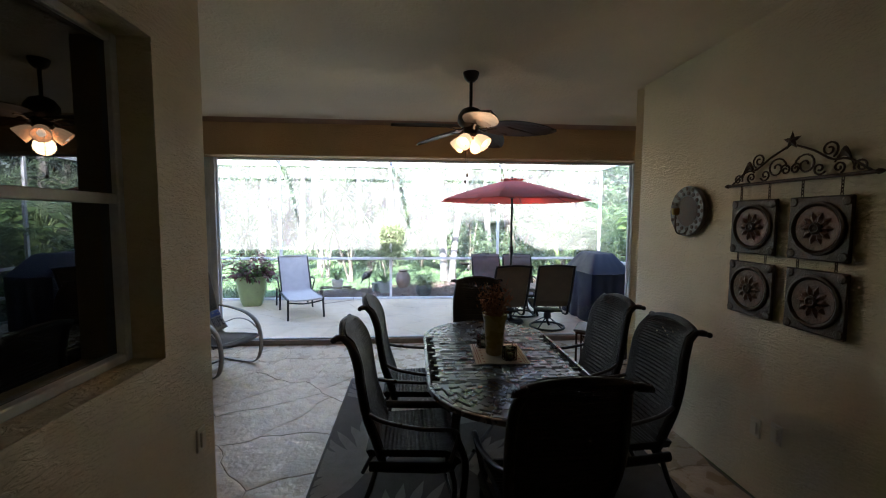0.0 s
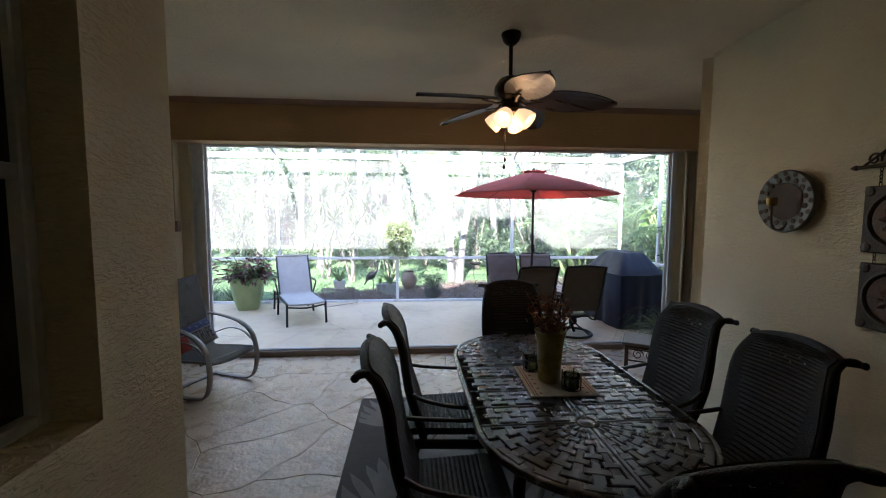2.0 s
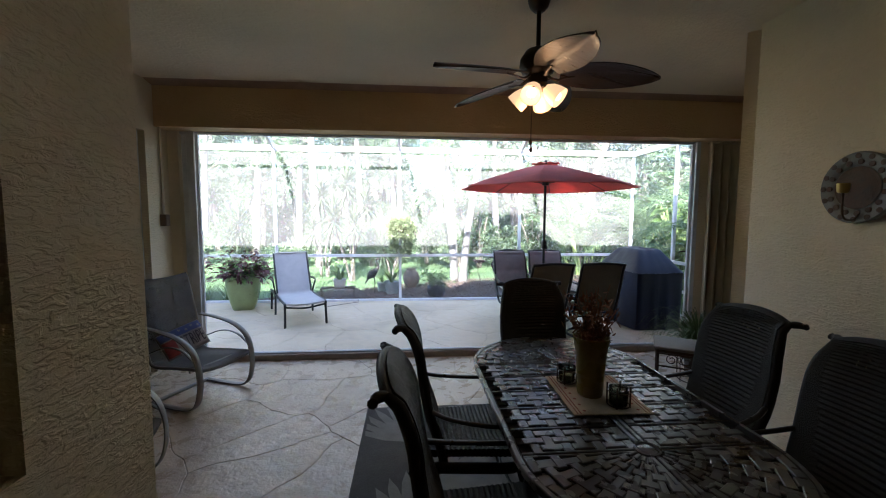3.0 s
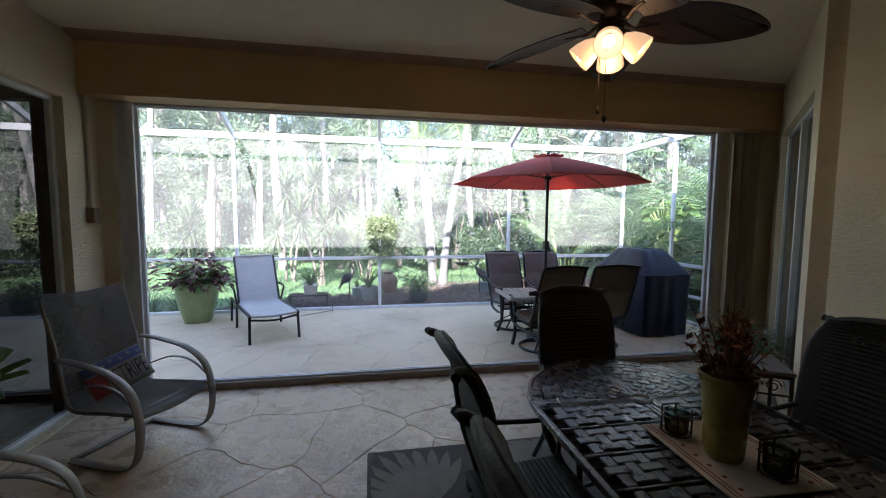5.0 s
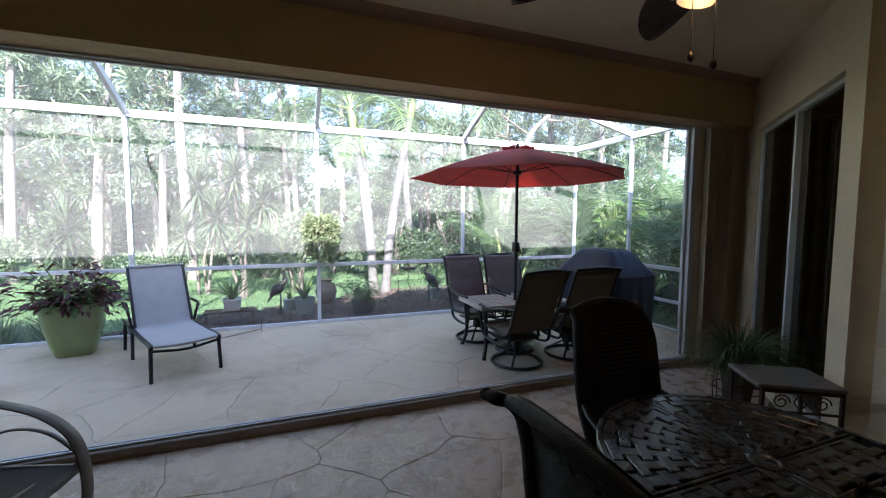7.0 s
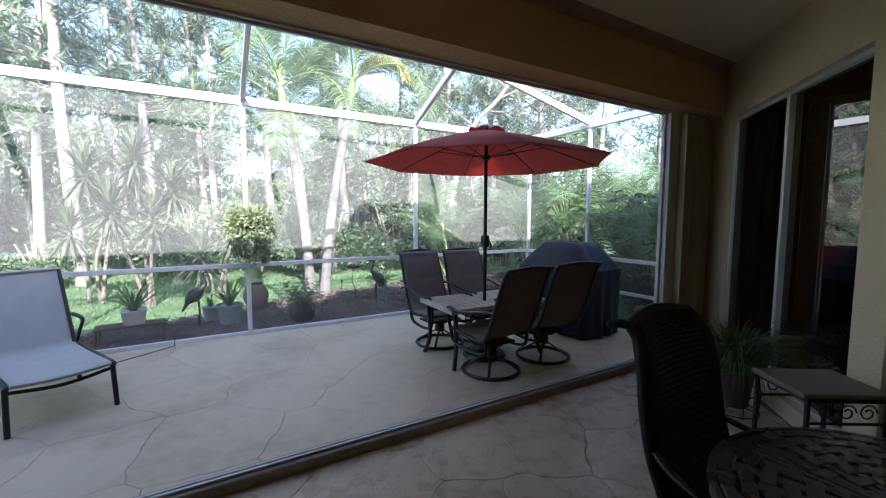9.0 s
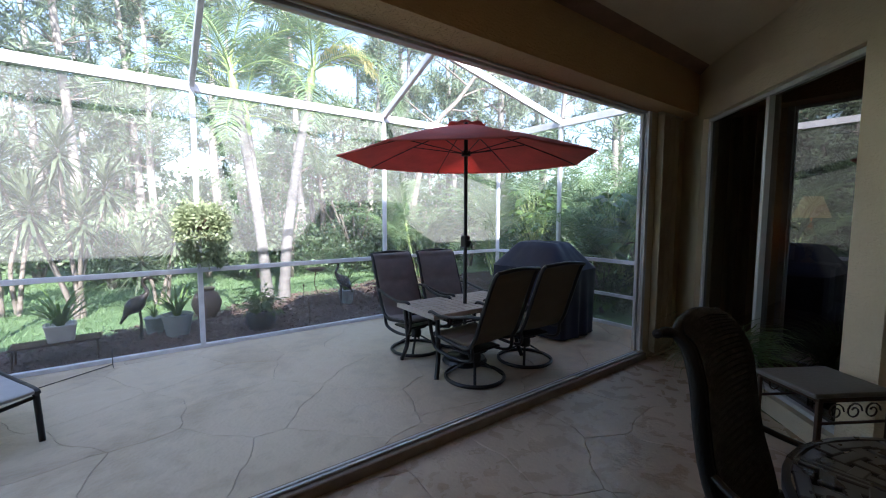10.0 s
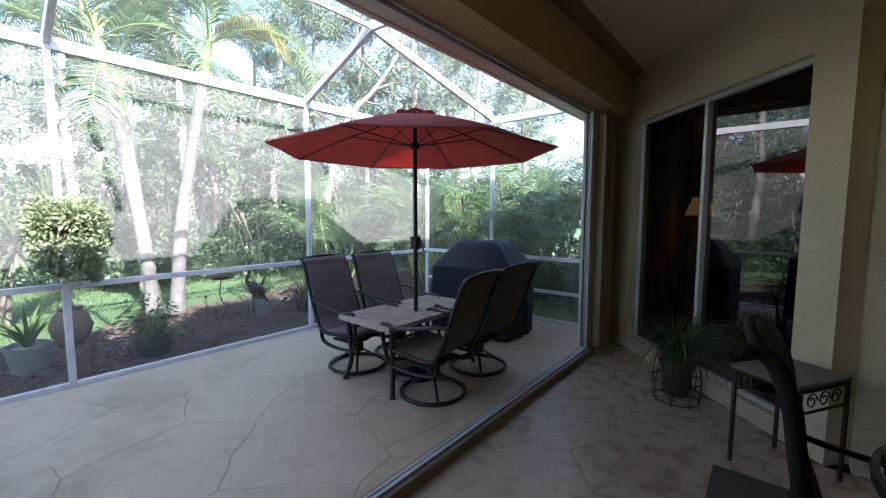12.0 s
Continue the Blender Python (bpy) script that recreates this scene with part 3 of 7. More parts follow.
# woven high-back armchair: origin on the floor under the seat, front towards +y
def dining_chair(name, label, at, turn, group):
    c = thing(name, label, "chair", at, turn, group)
    rows, cols = 72, 26
    spine = bez([(0, -0.155, 0.375), (0, -0.185, 0.50), (0, -0.235, 0.66), (0, -0.262, 0.82), (0, -0.280, 0.95), (0, -0.315, 1.045), (0, -0.352, 1.088)], 12)
    half = lambda u: 0.190 + 0.040 * math.sin(min(1, u / 0.86) * math.pi) ** 0.8 + 0.016 * u
    back = []
    for i in range(rows + 1):
        u = i / rows
        p = spine[min(len(spine) - 1, round(u * (len(spine) - 1)))]
        rib = 0.0036 if i % 2 else -0.0036
        row = []
        for j in range(cols + 1):
            s = j / cols * 2 - 1
            row.append((s * half(u), p.y + rib * (1 - s ** 6) - 0.028 * (1 - s * s) * (0.35 + 0.65 * u), p.z + 0.038 * (1 - abs(s) ** 2.4) * u ** 9))
        back.append(row)
    weave_back = G().sheet(back, 0.026)
    # open weave below the crest
    n = rows * cols
    gone = {i * cols + j for i in range(56, 65, 2) for j in range(6, 20, 2) if (i + j // 2) % 3}
    weave_back.f = [q for k, q in enumerate(weave_back.f) if not (k in gone or (n <= k < 2 * n and k - n in gone))]
    part("backrest", weave_back, WICKER, c, "dark woven wicker back", 50)
    for s in (-1, 1):
        line = [(s * (half(i / 16) + 0.004), p.y, p.z) for i, p in ((i, spine[round(i / 16 * (len(spine) - 1))]) for i in range(17))]
        line += bez([(s * 0.212, -0.362, 1.096), (s * 0.230, -0.385, 1.100), (s * 0.256, -0.395, 1.097), (s * 0.272, -0.396, 1.100)], 3)
        part("back_post", G().sweep(line, [0.024] * (len(line) - 14) + [0.023, 0.022, 0.020, 0.018] + [0.017, 0.018, 0.019, 0.019, 0.018, 0.015, 0.014, 0.016, 0.017, 0.010], 8), WICKER, c, "wrapped post with a curled horn", 60)
    top = bez([(-0.215, -0.357, 1.092), (-0.15, -0.372, 1.114), (-0.07, -0.384, 1.128), (0, -0.387, 1.132), (0.07, -0.384, 1.128), (0.15, -0.372, 1.114), (0.215, -0.357, 1.092)], 5)
    part("crest_rail", G().sweep(top, 0.019, 8), WICKER, c, "", 60)
    seat = []
    for i in range(41):
        u = i / 40
        y = -0.225 + 0.47 * u
        row = []
        for j in range(11):
            s = j / 10 * 2 - 1
            w = 0.215 + 0.04 * u
            row.append((s * w, y, 0.413 - 0.012 * (1 - s * s) * math.sin(u * math.pi) + (0.0028 if i % 2 else -0.0028) - 0.05 * max(0, u - 0.86) * 7 * (u - 0.86) * 7))
        seat.append(row)
    part("seat", G().sheet([list(reversed(r)) for r in seat], 0.04), WICKER, c, "dark woven wicker seat", 50)
    part("apron", G().sweep(bez([(-0.23, -0.22, 0.366), (-0.255, 0, 0.366), (-0.25, 0.23, 0.366), (0, 0.255, 0.366), (0.25, 0.23, 0.366), (0.255, 0, 0.366), (0.23, -0.22, 0.366)], 4), 0.02, 8, flat=1.5), WICKER, c, "", 60)
    for s in (-1, 1):
        arm = bez([(s * 0.238, -0.228, 0.672), (s * 0.272, -0.13, 0.640), (s * 0.300, 0.05, 0.612), (s * 0.302, 0.20, 0.602), (s * 0.294, 0.255, 0.572), (s * 0.278, 0.245, 0.495), (s * 0.256, 0.215, 0.38)], 6)
        part("arm", G().sweep(arm, 0.0145, 8, flat=0.8), CAST, c, "smooth dark metal arm", 60)
        leg = bez([(s * 0.24, 0.215, 0.38), (s * 0.252, 0.245, 0.24), (s * 0.24, 0.235, 0.10), (s * 0.252, 0.262, 0.02)], 5)
        part("leg", G().sweep(leg, [0.016] * (len(leg) - 2) + [0.019, 0.021], 8), CAST, c, "", 60)
        leg = bez([(s * 0.21, -0.175, 0.38), (s * 0.225, -0.23, 0.20), (s * 0.245, -0.32, 0.01)], 5)
        part("leg", G().sweep(leg, 0.015, 8), CAST, c, "", 60)
    part("stretcher", G().sweep([(-0.242, 0.23, 0.17), (0, 0.20, 0.19), (0.242, 0.23, 0.17)], 0.009, 6), CAST, c)
    return c


TBL = (0.585, 2.737)
SQ = (1, 1, 0.97)
first = dining_chair("dining_chair", "dark wicker high-back armchair pushed up to the patio table", (-0.035, 2.28, 0.008), -90, "chairs round the patio table")
for x, y, r in ((0.0, 3.02, -89), (1.215, 2.255, 91), (1.225, 2.91, 94), (0.608, 1.735, 1), (0.645, 3.63, 181)):
    copy_thing(first, pose(x, y, 0.008, 0, 0, r)).scale = SQ
first.scale = SQ

# oval cast table with a basket-weave top
table = thing("patio_table", "oval dark cast-metal patio table with basket-weave top", "table", (TBL[0], TBL[1], 0.008))
HX, HS, TZ = 0.52, 0.456, 0.722


def oval(r, n=20):
    pts = [(r * math.cos(a), HS + r * math.sin(a)) for a in arc(n, 0, 180)]
    return pts + [(-x, -y) for x, y in pts]


rim = G()
o1, o2 = oval(HX), oval(HX - 0.020)
nn = len(o1)
rim.add([(x, y, TZ - 0.028) for x, y in o1] + [(x, y, TZ - 0.004) for x, y in o1] + [(x * 0.993, y * 0.995, TZ) for x, y in o1] + [(x, y, TZ) for x, y in o2] + [(x, y, TZ - 0.028) for x, y in o2],
        [(k * nn + i, k * nn + (i + 1) % nn, ((k + 1) % 5) * nn + (i + 1) % nn, ((k + 1) % 5) * nn + i) for k in range(5) for i in range(nn)])
part("rim", rim, SLAB, table, "", 40)
weave, under = G(), G()


def slab(x, y, w, d, turn, dz):
    weave.rbox((-w / 2, -d / 2, -0.006), (w / 2, d / 2, 0.006), 0.003, pose(x, y, TZ - 0.007 + dz, 0, 0, turn))


# plain weave between the cross bars: strips pass over and under by turns
CW, CH, BANDS = 0.0625, 0.050, 5
BAND = 2 * HS / BANDS
for b in range(BANDS):
    for j in range(3):
        y = -HS + BAND * (b + 0.5) + (j - 1) * CH
        for sx in (-1, 1):
            for i in range(8):
                x = sx * (0.048 + CW * i)
                if abs(x) > HX - 0.035:
                    continue
                if (i + j) % 2:
                    x0, x1 = x - CW * 0.70, min(x + CW * 0.70, HX - 0.022) if sx > 0 else x + CW * 0.70
                    x0 = max(x0, -HX + 0.022, 0.026 if sx > 0 else -2)
                    x1 = min(x1, -0.026) if sx < 0 else x1
                    slab((x0 + x1) / 2, y, x1 - x0 - 0.004, CH * 0.74, 0, 0.001)
                else:
                    slab(x, y, CW * 0.62, CH * (1.42 if j == 1 else 1.2), 0, -0.002)
# fans of woven slabs at both ends, shrinking towards the hubs
RINGS, WEDGE = 9, 8
DR = (HX - 0.072) / RINGS
for end in (-1, 1):
    for quarter in (0, 1):
        for k in range(RINGS):
            r = 0.050 + DR * (k + 0.5)
            gap = 0.030 / r
            step = (math.pi / 2 - gap) / WEDGE
            for i in range(WEDGE):
                a = quarter * math.pi / 2 + gap / 2 + step * (i + 0.5)
                cell = r * step
                spin = math.degrees(a) * end + 90
                if (i + k) % 2:
                    slab(r * math.cos(a), end * (HS + r * math.sin(a)), cell * (1.40 if 0 < i < WEDGE - 1 else 1.0), DR * 0.74, spin, 0.001)
                else:
                    slab(r * math.cos(a), end * (HS + r * math.sin(a)), cell * 0.60, DR * (1.40 if 0 < k < RINGS - 1 else 1.0), spin, -0.002)
for x in (-0.012, 0.012):
    weave.rbox((x - 0.009, -HS - HX + 0.03, TZ - 0.018), (x + 0.009, HS + HX - 0.03, TZ - 0.001), 0.003)
for b in range(BANDS + 1):
    y = -HS + BAND * b
    for sx in (-1, 1):
        for d in (-0.010, 0.010) if b in (0, BANDS) else (0.0,):
            a, e = sorted((sx * 0.024, sx * (HX - 0.03)))
            weave.rbox((a, y + d - 0.006, TZ - 0.018), (e, y + d + 0.006, TZ - 0.002), 0.003)
for y in (-HS, HS):
    weave.lathe([(0.05, TZ - 0.018), (0.05, TZ + 0.001), (0.043, TZ + 0.003), (0.036, TZ - 0.002), (0.02, TZ + 0.001)], 20, (0, y, 0))
part("tabletop", weave, SLAB, table, "basket-weave cast slats with gaps", 30)
# lattice under the top, blackened so the gaps read as shaded
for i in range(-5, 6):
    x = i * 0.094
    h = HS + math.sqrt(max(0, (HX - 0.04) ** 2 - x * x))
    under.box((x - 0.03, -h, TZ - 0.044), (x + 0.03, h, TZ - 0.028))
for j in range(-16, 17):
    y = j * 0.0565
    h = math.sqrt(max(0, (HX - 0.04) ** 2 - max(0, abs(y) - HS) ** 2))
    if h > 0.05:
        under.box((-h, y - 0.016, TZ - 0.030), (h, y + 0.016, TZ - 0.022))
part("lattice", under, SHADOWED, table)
part("apron", G().sweep([(x, y, TZ - 0.06) for x, y in oval(HX - 0.13, 10)] + [(HX - 0.13, HS, TZ - 0.06)], 0.018, 6, flat=1.6), CAST, table, "", 60)
for sx in (-1, 1):
    for sy in (-1, 1):
        lg = bez([(sx * 0.34, sy * 0.62, TZ - 0.03), (sx * 0.37, sy * 0.66, 0.52), (sx * 0.30, sy * 0.58, 0.28), (sx * 0.33, sy * 0.64, 0.06), (sx * 0.37, sy * 0.70, 0.012)], 6)
        part("leg", G().sweep(lg, [0.026] * 8 + [0.022] * (len(lg) - 8), 8), CAST, table, "", 60)
part("stretcher", G().sweep(bez([(-0.3, -0.58, 0.28), (0, 0, 0.24), (0.3, 0.58, 0.28)], 6), 0.014, 6).sweep(bez([(0.3, -0.58, 0.28), (0, 0, 0.24), (-0.3, 0.58, 0.28)], 6), 0.014, 6), CAST, table, "", 60)

# on the table
TT = TZ + 0.013
runner = thing("table_runner", "tan woven place mat with red stitched dots", "place mat", (0.595, 2.745, TT), -2)
part("cloth", G().rbox((-0.185, -0.215, 0), (0.185, 0.215, 0.006), 0.002), MATTE, runner)
st = G()
for x in (-0.165, -0.15, 0.15, 0.165):
    st.box((x - 0.002, -0.21, 0.006), (x + 0.002, 0.21, 0.0072))
for i in range(7):
    for x in (-0.125, 0.125):
        st.lathe([(0.008, 0.006), (0.006, 0.0075)], 8, (x, -0.18 + i * 0.06, 0))
tagged(part("stitching", st, REDDOT, runner), kind="stuff")
vase = thing("vase", "tall ochre ceramic vase with dried red flowers on the table", "vase", (0.565, 2.735, TT + 0.0065))
part("body", G().lathe([(0.058, 0), (0.062, 0.01), (0.066, 0.10), (0.074, 0.22), (0.088, 0.285), (0.090, 0.292), (0.084, 0.292), (0.07, 0.22), (0.05, 0.06)], 28), VASE, vase, "", 50)
rng = random.Random(5)
stems, heads = G(), G()
for k in range(34):
    a, sp, h = rng.uniform(0, 6.28), rng.uniform(0.02, 0.17), rng.uniform(0.34, 0.58)
    tip = (sp * math.cos(a), sp * math.sin(a), h)
    ln = bez([(0.02 * math.cos(a), 0.02 * math.sin(a), 0.2), (tip[0] * 0.55, tip[1] * 0.55, 0.2 + (h - 0.2) * 0.6), tip], 3)
    stems.sweep(ln, 0.0022, 4, False)
    for q in range(15):
        t = rng.uniform(0.25, 1.0)
        b = Vector(ln[min(len(ln) - 1, int(t * (len(ln) - 1)))]) + Vector([rng.gauss(0, 0.016) for _ in range(3)])
        d, e = Vector([rng.gauss(0, 1) for _ in range(3)]).normalized(), Vector([rng.gauss(0, 1) for _ in range(3)]).normalized()
        s = rng.uniform(0.010, 0.022)
        heads.add([b - d * s, b + e * s * 0.6, b + d * s, b - e * s * 0.6 + d * s * 0.2], [(0, 1, 2, 3)])
tagged(part("stems", stems, DRY, vase), kind="stuff")
tagged(part("flowers", heads, DRY, vase, "dry rust-red flower heads"), kind="stuff")


def tumbler(at):
    t = thing("candle_holder", "small green glass in a dark metal cage on the place mat", "candle holder", at, 10, "glass candle holders on the mat")
    p = part("glass", G().lathe([(0.036, 0.004), (0.04, 0.01), (0.045, 0.085), (0.042, 0.085), (0.037, 0.014), (0.01, 0.012)], 20), TUMBLER, t, "green tinted glass", 40)
    g = G()
    for k in range(4):
        a = math.pi / 4 + k * math.pi / 2
        g.sweep([(0.05 * math.cos(a), 0.05 * math.sin(a), 0), (0.05 * math.cos(a), 0.05 * math.sin(a), 0.10)], 0.004, 6)
    for z in (0.006, 0.07):
        g.sweep([(0.05 * math.cos(a), 0.05 * math.sin(a), z) for a in arc(20, 0, 360)], 0.003, 5, False)
    part("cage", g, IRON, t)
    part("candle", G().lathe([(0.028, 0.013), (0.028, 0.04), (0.02, 0.042)], 14), PLATE, t)


tumbler((0.645, 2.61, TT + 0.0065))
tumbler((0.51, 2.89, TT + 0.0065))

# rug with a palm-frond pattern
rug = thing("rug", "dark taupe outdoor rug with pale palm-frond pattern under the table", "rug", (0, 0, 0))
RX0, RX1, RY0, RY1 = -0.675, 1.69, 0.95, 4.17
part("carpet", G().rbox((RX0, RY0, 0), (RX1, RY1, 0.007), 0.003), RUG, rug)
rng = random.Random(12)
for k in range(15):
    bx, by, a0 = rng.uniform(RX0 + 0.25, RX1 - 0.25), RY0 + 0.3 + (k // 3) * 0.62 + rng.uniform(-0.1, 0.1), rng.uniform(0, 6.28)
    if k < 3:
        bx, by, a0 = ((-0.30, 3.62, 1.9), (0.55, 3.85, 2.6), (-0.32, 2.75, 1.2))[k]
    fr = G()
    for q in range(9):
        a = a0 + (q - 4) * 0.21
        ln = 0.66 - 0.05 * abs(q - 4)
        c0 = [(0.03, 0.0), (ln * 0.45, 0.040), (ln * 0.8, 0.030), (ln, 0.0), (ln * 0.8, -0.030), (ln * 0.45, -0.040)]
        pts = [(bx + x * math.cos(a) - y * math.sin(a), by + x * math.sin(a) + y * math.cos(a)) for x, y in c0]
        pts = [(min(max(x, RX0 + 0.02), RX1 - 0.02), min(max(y, RY0 + 0.02), RY1 - 0.02)) for x, y in pts]
        if max(p[0] for p in pts) - min(p[0] for p in pts) > 0.05 and max(p[1] for p in pts) - min(p[1] for p in pts) > 0.05:
            zz = 0.0072 + 0.00012 * (k % 5) + 0.00001 * q
            fr.add([(x, y, zz) for x, y in pts], [tuple(range(6))])
    if fr.v:
        tagged(part("printed_frond", fr, RUG_LEAF, rug, "pale printed palm frond"), kind="stuff")

# ceiling fan
FAN = (0.466, 3.37)
fan = thing("ceiling_fan", "bronze ceiling fan with five leaf-shaped blades and lit glass shades", "ceiling fan", (FAN[0], FAN[1], 0))
part("canopy", G().lathe([(0.03, CEIL - 0.075), (0.055, CEIL - 0.05), (0.068, CEIL - 0.012), (0.068, CEIL - 0.001)], 24), BRONZE, fan, "", 50)
part("downrod", G().sweep([(0, 0, 2.60), (0, 0, CEIL - 0.06)], 0.0135, 12), BRONZE, fan, "", 60)
part("motor", G().lathe([(0.03, 2.645), (0.075, 2.625), (0.108, 2.575), (0.112, 2.53), (0.095, 2.495), (0.062, 2.475), (0.060, 2.43), (0.072, 2.42), (0.066, 2.395), (0.02, 2.385)], 28), BRONZE, fan, "dark bronze motor housing", 45)
for k in range(5):
    a = radians(-86 + 72 * k)
    m = Matrix.Rotation(a, 4, "Z") @ Matrix.Translation((0, 0, 2.475)) @ Matrix.Rotation(radians(-15), 4, "X") @ Matrix.Rotation(radians(3), 4, "Y")
    grid = []
    for i in range(25):
        u = i / 24
        x = 0.135 + 0.565 * u
        w = 0.130 * math.sin(math.pi * min(1, 0.10 + 0.90 * u) ** 0.9) ** 0.62 + 0.002
        grid.append([tuple(m @ Vector((x, s * w, 0.016 * (1 - s * s) - 0.02 * u * u + (0.0025 if abs(s) < 0.05 else 0)))) for s in [q / 6 - 1 for q in range(13)]])
    b = part("blade", G().sheet(grid, 0.006), BLADE, fan, "carved dark wooden leaf blade", 40)
    part("blade_arm", G().sweep([m @ Vector(p) for p in bez([(0.06, 0, 0.005), (0.11, 0.012, -0.02), (0.16, 0, -0.012), (0.22, 0, -0.004)], 4)], [0.014] * 6 + [0.010] * 7, 8, flat=0.5), BRONZE, b, "", 60)
for k in range(4):
    a = radians(-124 + 90 * k)
    m = Matrix.Rotation(a, 4, "Z") @ Matrix.Translation((0.045, 0, 2.405)) @ Matrix.Rotation(radians(-50), 4, "Y") @ Matrix.Rotation(math.pi, 4, "X")
    part("lamp_shade", G().lathe([(0.018, 0.0), (0.026, 0.012), (0.048, 0.045), (0.060, 0.085), (0.064, 0.125), (0.060, 0.125), (0.054, 0.085), (0.012, 0.02)], 20, m=m), SHADE, fan, "lit frosted amber glass shade", 50)
    part("bulb", G().lathe([(0.004, 0.03), (0.014, 0.05), (0.026, 0.08), (0.028, 0.098), (0.020, 0.118), (0.004, 0.126)], 14, m=m), BULB, fan, "glowing round bulb", 60)
    part("lamp_holder", G().lathe([(0.012, -0.03), (0.022, -0.02), (0.024, 0.006)], 14, m=m), BRONZE, fan, "", 50)
for x, y, z in ((-0.05, -0.055, 2.035), (-0.02, 0.05, 2.10)):
    part("pull_chain", G().sweep([(x, y, 2.40), (x, y, z)], 0.0016, 5), BRONZE, fan)
    part("chain_knob", G().lathe([(0.003, z + 0.004), (0.010, z - 0.010), (0.011, z - 0.022), (0.004, z - 0.032)], 10, (x, y, 0)), BRONZE, fan)

# wall hangings: x = 0 on the wall, local x out from it, local y along it, z up
def hang(name, label, cat, y, z, group=""):
    e = new(name)
    e.matrix_basis = Matrix(((-1, 0, 0, RIGHT_X), (0, -1, 0, y), (0, 0, 1, z), (0, 0, 0, 1)))
    return tagged(e, label, cat, group)


OUT = Matrix(((0, 0, 1, 0), (1, 0, 0, 0), (0, 1, 0, 0), (0, 0, 0, 1)))
for py, pz in ((2.25, 1.668), (1.85, 1.668), (2.245, 1.288), (1.845, 1.288)):
    t = hang("wall_plaque", "square aged bronze plaque with copper rosette hung on chains", "wall plaque", py, pz, "plaques on the wall rack")
    part("panel", G().rbox((0.022, -0.162, -0.165), (0.042, 0.162, 0.165), 0.006), PLAQUE, t)
    part("frame", G().lathe([(0.140, 0.042), (0.139, 0.052), (0.128, 0.056), (0.118, 0.050), (0.114, 0.042)], 40, m=OUT), PLAQUE, t, "raised round moulding", 50)
    part("dish", G().lathe([(0.116, 0.0425), (0.112, 0.046), (0.070, 0.0435), (0.004, 0.0445)], 36, m=OUT), COPPER, t, "worn copper-brown dished face", 40)
    for k in range(10):
        pet = G()
        a = 2 * math.pi * k / 10
        mm = OUT @ Matrix.Rotation(a, 4, "Z") @ pose(0.058, 0, 0.046)
        pet.add([(-0.03, 0, 0.008), (0, -0.017, 0.002), (0.036, 0, -0.004), (0, 0.017, 0.002), (0, 0, 0.010)], [(0, 1, 4), (1, 2, 4), (2, 3, 4), (3, 0, 4)], mm)
        part("petal", pet, COPPER, t)
    part("boss", G().lathe([(0.032, 0.042), (0.032, 0.056), (0.022, 0.062), (0.012, 0.056), (0.004, 0.058)], 20, m=OUT), PLAQUE, t, "", 40)
    for cy in (-1, 1):
        for cz in (-1, 1):
            part("corner_ornament", G().lathe([(0.026, 0.042), (0.02, 0.047), (0.004, 0.049)], 8, m=OUT @ pose(cy * 0.135, cz * 0.138, 0)), PLAQUE, t)
rack = hang("wall_rack", "dark iron scroll-work wall rack with a star on top", "wall rack", 2.03, 1.93)
part("bar", G().sweep([(0.035, -0.42, 0), (0.035, 0.42, 0)], 0.010, 8), IRON, rack, "", 60)
for s in (-1, 1):
    part("finial", G().lathe([(0.004, 0), (0.014, 0.01), (0.012, 0.022), (0.003, 0.04)], 10, m=pose(0.035, s * 0.42, 0, -90 * s, 0, 0)), IRON, rack)


def spiral(cy, cz, r, a0, turns, s=1, n=22):
    return [(0.032, cy + s * r * (1 - 0.8 * i / n) * math.cos(a0 + turns * 6.283 * i / n), cz + r * (1 - 0.8 * i / n) * math.sin(a0 + turns * 6.283 * i / n)) for i in range(n + 1)]


for s in (-1, 1):
    for cy, cz, r, a0, tn in ((0.355, 0.035, 0.033, 3.6, -1.4), (0.205, 0.135, 0.045, 5.2, 1.5), (0.255, 0.040, 0.030, -1.2, 1.3), (0.085, 0.075, 0.062, 3.1, -1.5), (0.16, 0.045, 0.034, -0.5, -1.3), (0.03, 0.06, 0.030, 0.5, 1.4)):
        part("scroll", G().sweep(spiral(s * cy, cz, r, a0, tn, s), 0.0052, 6), IRON, rack, "", 60)
    part("scroll", G().sweep(bez([(0.032, s * 0.40, 0.008), (0.032, s * 0.30, 0.075), (0.032, s * 0.22, 0.085), (0.032, s * 0.13, 0.14), (0.032, s * 0.03, 0.185)], 5), 0.006, 6), IRON, rack, "", 60)
    lf = [[(0.03 + 0.008 * math.sin(v * 3.14), s * (0.325 - 0.09 * u), 0.065 + 0.055 * math.sin(u * 2.6) - 0.028 + 0.05 * v * math.sin(u * 3.14)) for v in (0, 0.5, 1)] for u in [i / 8 for i in range(9)]]
    part("leaf", G().sheet(lf, 0.003), IRON, rack)
star = [((0.055 if k % 2 == 0 else 0.024) * math.sin(k * math.pi / 5), (0.055 if k % 2 == 0 else 0.024) * math.cos(k * math.pi / 5)) for k in range(10)]
part("star", G().add([(0.028, 0, 0.215)] + [(0.034, x, 0.215 + z) for x, z in star] + [(0.048, 0, 0.215)], [(11, 1 + i, 1 + (i + 1) % 10) for i in range(10)] + [(0, 1 + (i + 1) % 10, 1 + i) for i in range(10)]), IRON, rack)
